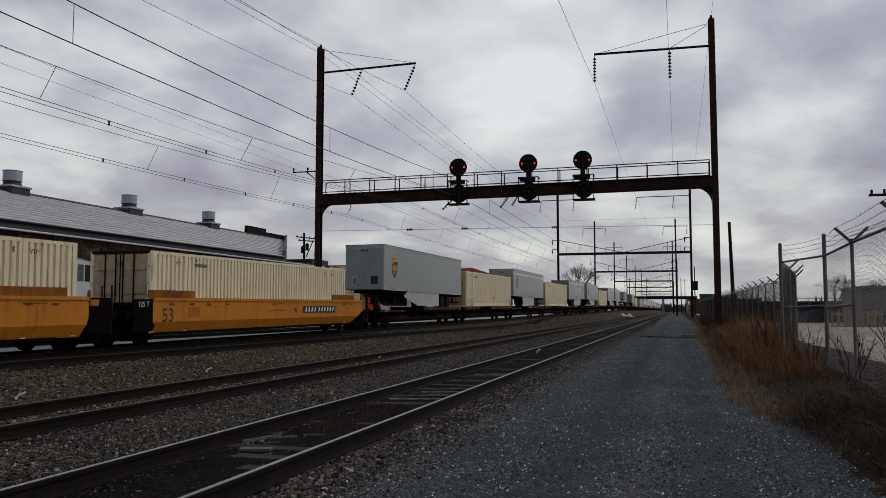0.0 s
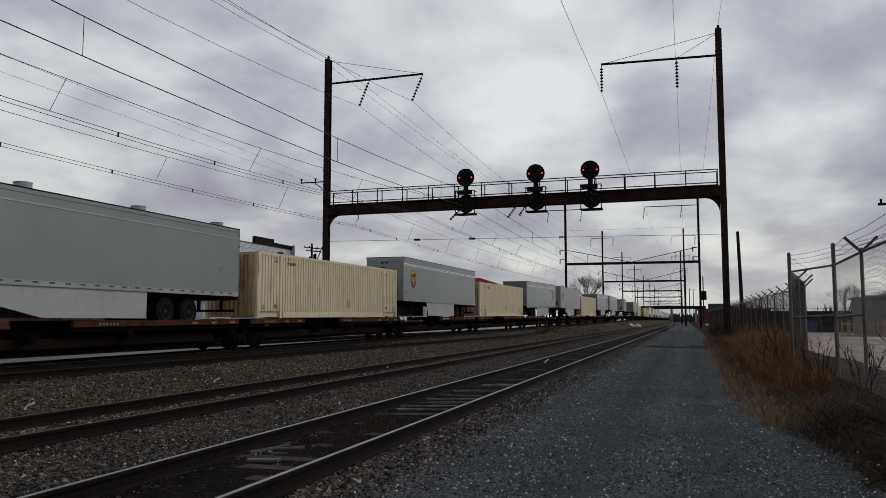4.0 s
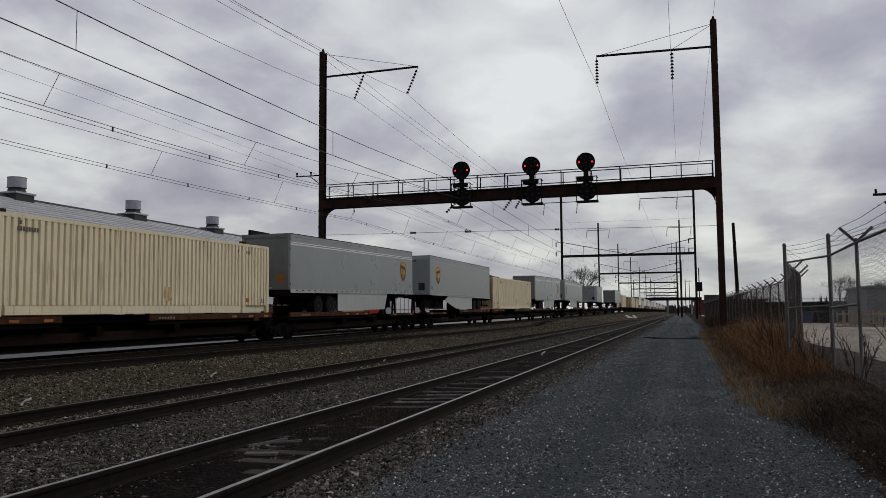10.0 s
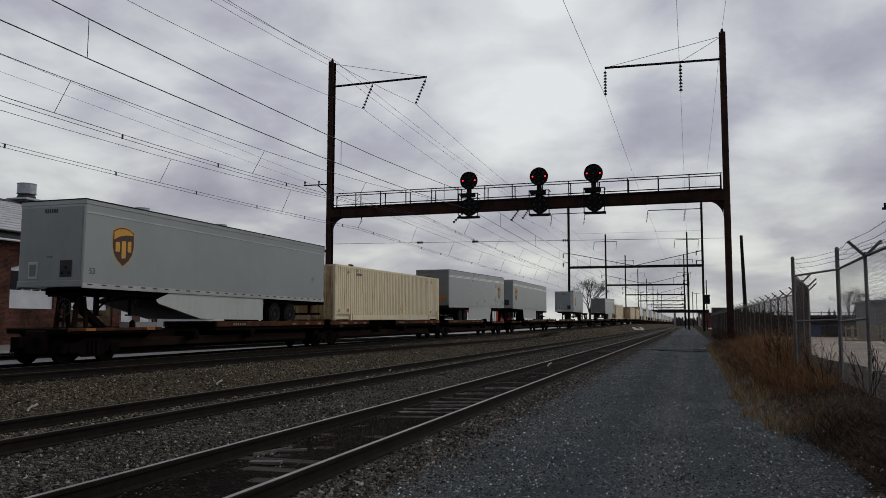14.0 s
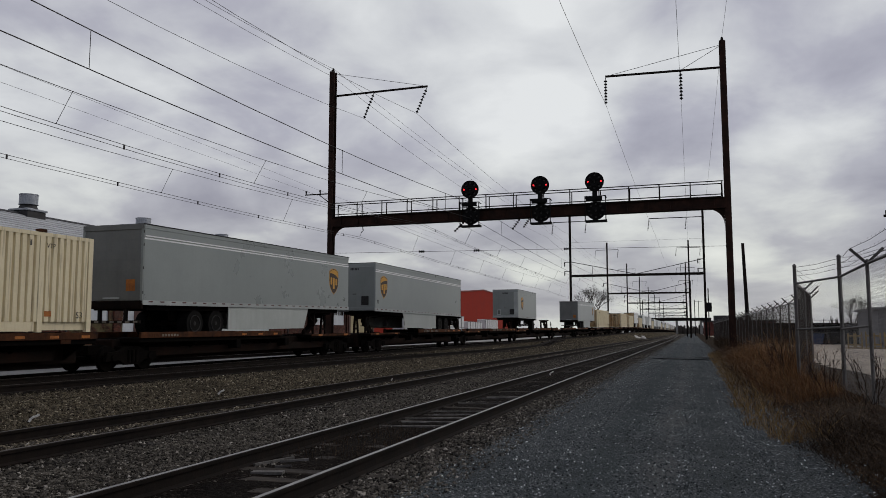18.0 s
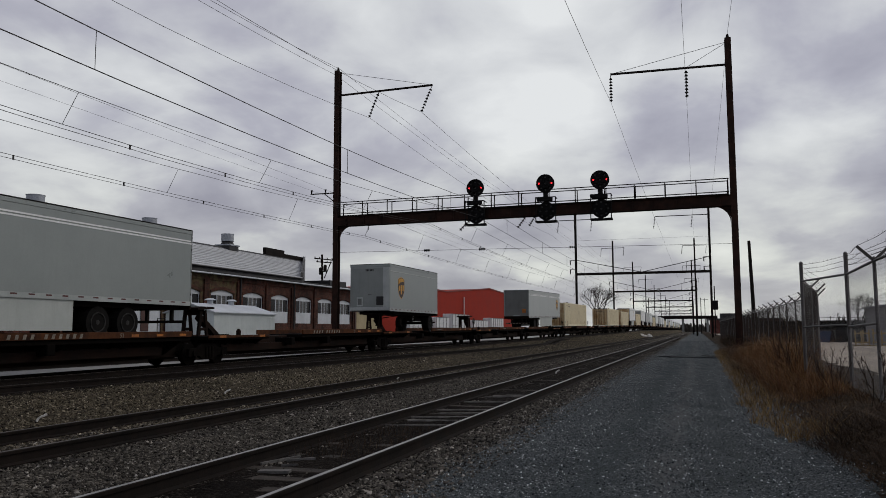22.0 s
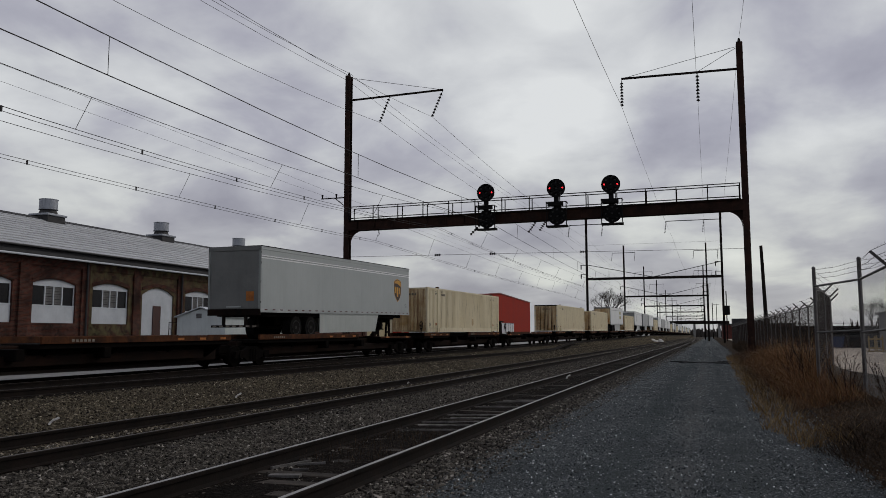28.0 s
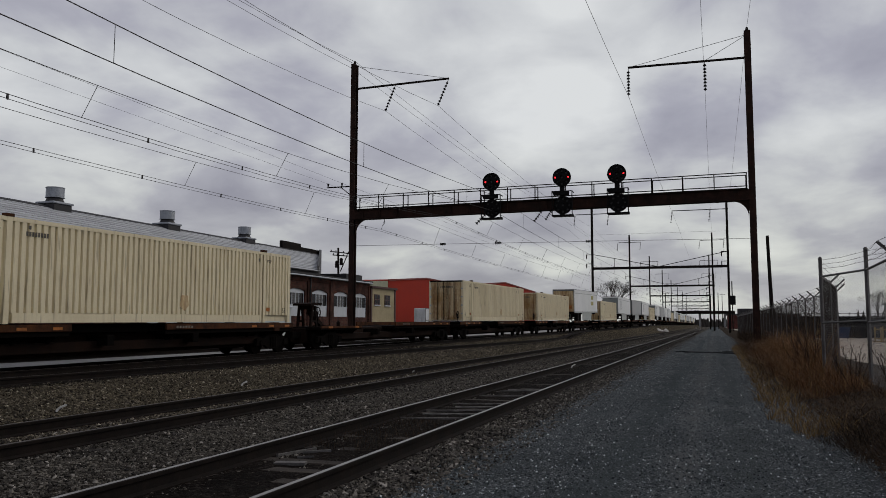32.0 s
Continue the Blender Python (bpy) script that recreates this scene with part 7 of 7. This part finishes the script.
# ---- weeds on the bank ----
def blade_field(name, n, area, height, lean, width, mat, label, seed, wild=0.0):
    """Thin bent stems: area is a function that gives a place from two random numbers."""
    r = np.random.RandomState(seed)
    pts = np.array([area(a, b) for a, b in r.rand(n, 2)])
    hs = height[0] + (height[1] - height[0]) * r.rand(n) ** 1.6
    if pts.shape[1] > 2:
        hs = hs * pts[:, 2]
    az = r.rand(n) * 2 * np.pi
    ln = (lean[0] + (lean[1] - lean[0]) * r.rand(n)) * hs
    fa = r.rand(n) * np.pi
    vs = np.zeros((n, 7, 3))
    for k, (u, w) in enumerate(((0, 1.0), (0.45, 0.8), (0.8, 0.5))):
        cx = pts[:, 0] + np.cos(az) * ln * u ** 1.8
        cy = pts[:, 1] + np.sin(az) * ln * u ** 1.8
        z0 = np.array([ground_z(x) for x in pts[:, 0]]) if k == 0 else z0
        cz = z0 + hs * u * (1 - 0.25 * lean[1] * u) - 0.03
        for s in (0, 1):
            d = (s - 0.5) * width * w
            vs[:, k * 2 + s] = np.stack([cx + np.cos(fa) * d, cy + np.sin(fa) * d, cz], 1)
    vs[:, 6] = np.stack([pts[:, 0] + np.cos(az) * ln, pts[:, 1] + np.sin(az) * ln, z0 + hs * (1 - 0.25 * lean[1])], 1)
    o = np.arange(n)[:, None] * 7
    fs = np.concatenate([o + np.array([[0, 1, 3, 2]]), o + np.array([[2, 3, 5, 4]])], 0).tolist() + (o + np.array([[4, 5, 6]])).tolist()
    me = bpy.data.meshes.new(name)
    me.from_pydata(vs.reshape(-1, 3).tolist(), [], fs)
    me.materials.append(mat)
    return tagged(new(name, me), label, "weeds", kind="stuff")


def island_mat(name, tones, rough=0.9, spec=0.2):
    m, n, l, b = nodes_of(name)
    ge = n.new("ShaderNodeNewGeometry")
    r = n.new("ShaderNodeValToRGB")
    els = r.color_ramp.elements
    for i, (p, c) in enumerate(tones):
        if i < 2:
            els[i].position, els[i].color = p, (*c, 1)
        else:
            els.new(p).color = (*c, 1)
    l.new(ge.outputs["Random Per Island"], r.inputs[0])
    l.new(r.outputs[0], b.inputs["Base Color"])
    b.inputs["Roughness"].default_value = rough
    b.inputs["Specular IOR Level"].default_value = spec
    return m


RUSTY = island_mat("rusty_feathery_weeds", [(0.0, (0.034, 0.0155, 0.007)), (0.5, (0.125, 0.056, 0.022)), (0.85, (0.215, 0.105, 0.042)), (1.0, (0.33, 0.20, 0.095))])
WEED = island_mat("dead_brown_weeds", [(0.0, (0.013, 0.008, 0.005)), (0.5, (0.048, 0.0275, 0.0145)), (0.85, (0.092, 0.054, 0.028)), (1.0, (0.19, 0.125, 0.066))])
STRAW = island_mat("dry_straw_grass", [(0.0, (0.075, 0.044, 0.017)), (0.6, (0.205, 0.128, 0.050)), (1.0, (0.36, 0.25, 0.11))])
BRAMBLE = island_mat("dark_bramble_stems", [(0.0, (0.008, 0.006, 0.004)), (0.6, (0.030, 0.019, 0.011)), (0.93, (0.065, 0.040, 0.022)), (1.0, (0.16, 0.11, 0.06))])
TWIG = island_mat("dark_twigs", [(0.0, (0.012, 0.008, 0.006)), (1.0, (0.05, 0.032, 0.022))])


def bank(a, b):
    y = 4.5 + 56 * a ** 1.5
    x0 = np.interp(y, [4, 8, 11, 15, 22, 60], [1.75, 1.45, 1.15, 0.85, 0.95, 1.1]) + 0.22 * noise.noise(Vector((y * 0.9, 7, 0))) + 0.12 * noise.noise(Vector((y * 3.1, 2, 0)))
    x = x0 + (3.3 - x0) * b ** 0.9
    grow = np.interp(y, [4, 8, 12, 16, 20, 40, 60], [0.62, 0.5, 0.42, 0.55, 0.9, 1.0, 0.8]) * np.interp(x - x0, [0, 0.25, 0.8, 2.0], [0.35, 0.7, 1.0, 0.75])
    patch = 0.55 + 0.9 * max(0.0, noise.noise(Vector((x * 1.1, y * 0.55, 3.0))) + 0.45)
    return x, y, grow * patch


def plume(a, b):
    y = 16.5 + 26 * a ** 1.2
    x0 = np.interp(y, [11, 15, 22, 60], [1.6, 1.45, 1.42, 1.45])
    x1 = np.interp(y, [11, 18, 20, 25, 50], [2.5, 2.7, 2.3, 2.9, 3.4])
    x = x0 + (x1 - x0) * b ** 0.8
    grow = np.interp(y, [16, 18, 20.5, 24, 42], [0.22, 0.55, 0.95, 1.05, 0.75]) * np.interp(x - x0, [0, 0.35, 0.9], [0.35, 0.75, 1.0])
    return x, y, grow * (0.6 + 0.8 * max(0.0, noise.noise(Vector((x * 1.4, y * 0.7, 8.0))) + 0.4))


def bramble(a, b):
    y = 3.2 + 9.0 * a
    x0 = np.interp(y, [3, 6, 8, 11, 15], [2.1, 1.75, 1.5, 1.25, 1.0]) + 0.2 * noise.noise(Vector((y * 1.3, 5, 0)))
    x = x0 + (3.2 - x0) * b ** 0.9
    return x, y, (0.45 + 0.8 * max(0.0, noise.noise(Vector((x * 1.5, y * 0.9, 1.0))) + 0.4)) * np.interp(x - x0, [0, 0.5], [0.5, 1.0])


def rim(a, b):
    y = 11.5 + 44 * a ** 1.3
    x0 = np.interp(y, [4, 8, 11, 15, 22, 60], [1.75, 1.42, 1.10, 0.80, 0.88, 1.0]) + 0.22 * noise.noise(Vector((y * 0.9, 7, 0))) + 0.12 * noise.noise(Vector((y * 3.1, 2, 0)))
    return x0 + 0.6 * b ** 1.4 + 0.1 * noise.noise(Vector((y * 1.7, 0, 0))), y, 0.5 + 0.6 * max(0, noise.noise(Vector((y * 0.8, 3, 0))) + 0.4)


blade_field("weeds", 22000, bank, (0.22, 0.85), (0.4, 1.6), 0.008, WEED, "tangle of dead dark brown weeds on the bank", 1)
blade_field("rusty_weeds", 22000, plume, (0.30, 1.45), (0.2, 1.1), 0.0055, RUSTY, "stand of rust-coloured feathery weeds by the fence post", 9)
blade_field("pale_stems", 1500, plume, (0.6, 1.6), (0.05, 0.5), 0.006, STRAW, "scattered pale dry stems among the weeds", 10)
blade_field("bramble", 20000, bramble, (0.2, 0.75), (0.5, 1.8), 0.006, BRAMBLE, "dark brown bramble stems leaning over each other", 12)
blade_field("dry_grass", 4500, rim, (0.10, 0.55), (0.2, 0.9), 0.008, STRAW, "tan tufts of dry grass at the road edge", 2)
blade_field("weed_litter", 22000, bank, (0.10, 0.30), (0.8, 1.6), 0.014, WEED, "flattened dead stems under the weeds", 4)
blade_field("brush", 2600, lambda a, b: (3.9 + 4.2 * a, 134 + 12 * b, 0.6 + 0.5 * math.sin(a * 3.1)), (1.2, 2.6), (0.1, 0.6), 0.07, BRAMBLE, "dark leafless brush at the end of the fence", 15)
blade_field("brush", 1500, lambda a, b: (2.0 + 1.6 * a, 57 + 30 * b, 0.8), (0.5, 1.5), (0.1, 0.8), 0.02, BRAMBLE, "dark leafless brush along the fence foot", 16)
blade_field("trackside_grass", 1100, lambda a, b: (-5.0 + 1.3 * b, 9.2 + 3.2 * a, 0.5), (0.15, 0.45), (0.1, 0.5), 0.005, BRAMBLE, "thin dry grass between the rails", 6)


def twiggy(x, y, h, seed):
    r = random.Random(seed)
    t = thing("shrub", "leafless dark shrub with upright twigs and seed heads by the fence", "shrub", "shrubs by the fence", at=pose(x, y, ground_z(x) - 0.05))
    for k in range(9):
        m, heads = Mesh(), Mesh()
        a = r.uniform(0, 6.28)
        p = Vector((r.uniform(-0.1, 0.1), r.uniform(-0.1, 0.1), 0))
        d = Vector((math.cos(a) * 0.35, math.sin(a) * 0.35, 1)).normalized()
        pts = [p]
        for j in range(6):
            d = (d + Vector((r.uniform(-0.2, 0.2), r.uniform(-0.2, 0.2), 0.06))).normalized()
            p = p + d * h * r.uniform(0.12, 0.2)
            pts.append(p.copy())
            if j > 1:
                for _ in range(3):
                    e = (d + Vector((r.uniform(-1, 1), r.uniform(-1, 1), 0.5)) * 0.7).normalized()
                    q = p + e * h * r.uniform(0.08, 0.18)
                    m.line([p, q], 0.0022, 3)
                    for u in (0.7, 1.0):
                        c = p.lerp(q, u)
                        heads.rod(c, c + Vector((r.uniform(-0.006, 0.006), 0, 0.018)), 0.006, 0.002, 4)
        m.line(pts, 0.0045, 4)
        stem = part("stem", m, TWIG, t)
        part("seed_head", heads, TWIG, stem)["kind"] = "stuff"


for i, (x, y, h) in enumerate(((2.42, 9.4, 1.05), (2.50, 10.6, 1.1), (2.55, 13.6, 0.8), (2.4, 16.9, 0.85), (2.05, 20.3, 1.2), (1.95, 21.8, 1.1), (2.35, 8.3, 0.9))):
    twiggy(x, y, h, 20 + i)


# ---- loose stones ----
def stone_field(name, n, place, size, mat, label, seed):
    r = np.random.RandomState(seed)
    pts = np.array([place(a, b) for a, b in r.rand(n, 2)])
    base = np.array([[1, 0, 0], [0, 1, 0], [-1, 0, 0], [0, -1, 0], [0, 0, 1], [0, 0, -1]], float)
    s = size[0] + (size[1] - size[0]) * r.rand(n, 1, 1) ** 2.2
    jit = 1 + (r.rand(n, 6, 3) - 0.5) * 0.7
    v = base[None] * jit * s * (0.6 + 0.8 * r.rand(n, 1, 3)) + (r.rand(n, 6, 3) - 0.5) * s * 0.5
    a = r.rand(n) * 6.28
    tl = (r.rand(n) - 0.5) * 1.6
    c, q = np.cos(a), np.sin(a)
    x, y, z = v[..., 0], v[..., 1], v[..., 2]
    y2, z2 = y * np.cos(tl)[:, None] - z * np.sin(tl)[:, None], y * np.sin(tl)[:, None] + z * np.cos(tl)[:, None]
    v = np.stack([x * c[:, None] - y2 * q[:, None], x * q[:, None] + y2 * c[:, None], z2 * 0.8], -1)
    v += pts[:, None, :3]
    tri = np.array([[0, 1, 4], [1, 2, 4], [2, 3, 4], [3, 0, 4], [1, 0, 5], [2, 1, 5], [3, 2, 5], [0, 3, 5]])
    f = (np.arange(n)[:, None, None] * 6 + tri[None]).reshape(-1, 3)
    me = bpy.data.meshes.new(name)
    me.from_pydata(v.reshape(-1, 3).tolist(), [], f.tolist())
    me.materials.append(mat)
    return tagged(new(name, me), label, "stones", kind="stuff")


STONE_B = island_mat("loose_mossy_stone", [(0.0, (0.0068, 0.0056, 0.0043)), (0.4, (0.047, 0.0392, 0.0285)), (0.84, (0.128, 0.109, 0.078)), (0.94, (0.24, 0.208, 0.152)), (1.0, (0.48, 0.43, 0.335))], 0.85, 0.15)
STONE_G = island_mat("loose_grey_stone", [(0.0, (0.0055, 0.0048, 0.0041)), (0.4, (0.042, 0.0376, 0.0315)), (0.86, (0.118, 0.106, 0.089)), (0.95, (0.18, 0.165, 0.14)), (1.0, (0.36, 0.335, 0.295))], 0.85, 0.15)
STONE_R = island_mat("loose_road_stone", [(0.0, (0.0157, 0.020, 0.0228)), (0.55, (0.067, 0.080, 0.0855)), (0.87, (0.138, 0.158, 0.165)), (0.92, (0.30, 0.325, 0.335)), (1.0, (0.80, 0.84, 0.85))], 0.8, 0.2)


def clear_of_rails(x, y):
    for c in (-4.35, -8.62, siding_x(y)):
        for o in (-0.753, 0.753):
            if abs(x - c - o) < 0.1:
                x += 0.22
    return x


def in_mossy(a, b):
    y = 5.0 + 118 * a ** 2.4
    x = clear_of_rails(-17.9 + 9.0 * b ** 0.75, y)
    return x, y, ground_z(x) + 0.012 + (rise(y) * min(1.0, max(0.0, (train_x(y) + 3.0 - x) / 1.2)))


def in_grey(a, b):
    y = 3.0 + 110 * a ** 2.7
    x = -9.2 + 6.9 * b
    if -5.05 < x < -3.65 and (a * 733) % 1.0 < 0.8:
        x -= 1.45 if (a * 419) % 1.0 < 0.5 else -1.0
    x = clear_of_rails(x, y)
    return x, y, ground_z(x) + 0.012


def in_road(a, b):
    y = 3.4 + 110 * a ** 3.2
    x = -3.0 + 4.7 * b
    for c, w in ((-1.05, 0.30), (0.30, 0.28)):
        if abs(x - c) < w and (a * 977) % 1.0 < 0.35:
            x = c + math.copysign(w + 0.25 * ((a * 331) % 1.0), x - c)
    return x, y, ground_z(x) + 0.016


stone_field("ballast_stones", 85000, in_mossy, (0.011, 0.032), STONE_B, "loose mossy yellow-grey ballast stones", 7)
stone_field("ballast_stones", 90000, in_grey, (0.009, 0.028), STONE_G, "loose dark grey ballast stones", 17)
stone_field("ballast_stones", 9000, lambda a, b: (-3.46 + 0.75 * b ** 1.3, 4.0 + 26 * a ** 1.8, ground_z(-3.1) + 0.02), (0.013, 0.034), STONE_G, "coarse dark ballast stones along the road edge", 27)
stone_field("road_stones", 120000, in_road, (0.004, 0.0135), STONE_R, "loose blue-grey road stones with pale chips", 8)

# ---- damp streaks across the road ----
DAMP = paint("wet_black_mud", (0.010, 0.010, 0.0105), (0.026, 0.027, 0.028), 0.92, 0, 2.5, 30, 0.3, spec=0.05)
for px, py, w, d, seed in ((-0.5, 46.4, 1.3, 0.7, 1), (0.95, 48.8, 0.9, 0.8, 2), (0.9, 45.2, 0.7, 0.35, 3), (-1.7, 47.6, 0.5, 0.3, 4)):
    n = 22
    ring = []
    for k in range(n):
        a = 2 * math.pi * k / n
        q = 1 + 0.55 * noise.noise(Vector((math.cos(a) * 1.7, math.sin(a) * 1.7, seed * 5.1)))
        ring.append((px + w * q * math.cos(a), py + d * q * math.sin(a)))
    tagged(part("mud_patch", Mesh().prism(ring, "z", 0.0, 0.034), DAMP), "dark damp mud patch on the stone road", "mud patch", "mud patches on the road")

# ---- scraps and boards on the tracks ----
SCRAP = paint("dirty_white_scrap", (0.42, 0.41, 0.39), (0.60, 0.59, 0.56), 0.8, 0, 8, 30, 0.2)
bend = [(0, 0, 0), (0.05, 0.03, 0.10), (0.12, 0.05, 0.16), (0.22, 0.09, 0.19), (0.30, 0.13, 0.24)]
for x, y, k in ((-10.97, 17.1, 0.42), (-10.78, 11.1, 0.48), (-4.95, 29.0, 0.5), (-9.3, 24.4, 0.2)):
    m = Mesh()
    for (a, b) in zip(bend, bend[1:]):
        m.beam(Vector(a) * k, Vector(b) * k, 0.10 * k, 0.03)
    tagged(part("scrap", m, SCRAP, at=pose(x, y, ground_z(x) + 0.05, 0, 0, 25)), "bent scrap of pale plastic lying on the ballast", "litter", "scraps on the ballast")
PLANK_GREY = paint("grey_buried_plank", (0.035, 0.033, 0.030), (0.19, 0.18, 0.168), 0.95, 0, 4, 50, 0.6, per_piece=0.4, spec=0.1)
boards = thing("crossing_boards", "grey weathered loose boards and thin pale puddle glints between two rails", "boards")
# the wide one is a plank; the thin ones are painted puddle glints
for x0, y0, x1, y1, w in ((-5.0, 8.6, -4.80, 9.2, 0.035), (-4.75, 8.12, -4.40, 8.2, 0.12), (-4.70, 8.55, -4.52, 8.62, 0.03), (-4.82, 8.9, -4.55, 9.12, 0.03)):
    part("board", Mesh().beam((x0, y0, -0.062), (x1, y1, -0.058), w, 0.03), PLANK_GLINT, boards)
for k in range(5):
    y = 12.75 + 0.66 * k + (0.0, 0.08, -0.06, 0.05, -0.03)[k]
    part("board", Mesh().beam((-5.02 + (0.0, 0.12, 0.0, 0.3, 0.05)[k], y - 0.12, -0.070), (-3.75 - (0.05, 0.0, 0.22, 0.0, 0.1)[k], y + (0.30, 0.24, 0.34, 0.28, 0.3)[k], -0.078), (0.05, 0.065, 0.045, 0.06, 0.05)[k], 0.05), PLANK_GREY, boards)
for k, y in enumerate((17.2, 18.6, 19.0)):
    part("board", Mesh().beam((-4.95 + 0.1 * k, y - 0.1, -0.066), (-3.9 + 0.05 * k, y + 0.22, -0.072), 0.06, 0.05), PLANK_GREY, boards)
for x, y, r in ((-12.6, 195, 1.0), (-11.2, 197, 0.7)):
    pile = thing("stone_heap", "small pale heap of stone between the far tracks", "heap", "heaps between the tracks", at=pose(x, y, 0))
    part("heap", Mesh().rod((0, 0, -0.1), (0, 0, 0.35), r * 1.1, r * 0.8, 12).rod((0, 0, 0.35), (0.1, 0, 0.62), r * 0.8, r * 0.2, 12), SCRAP, pile)


motions()
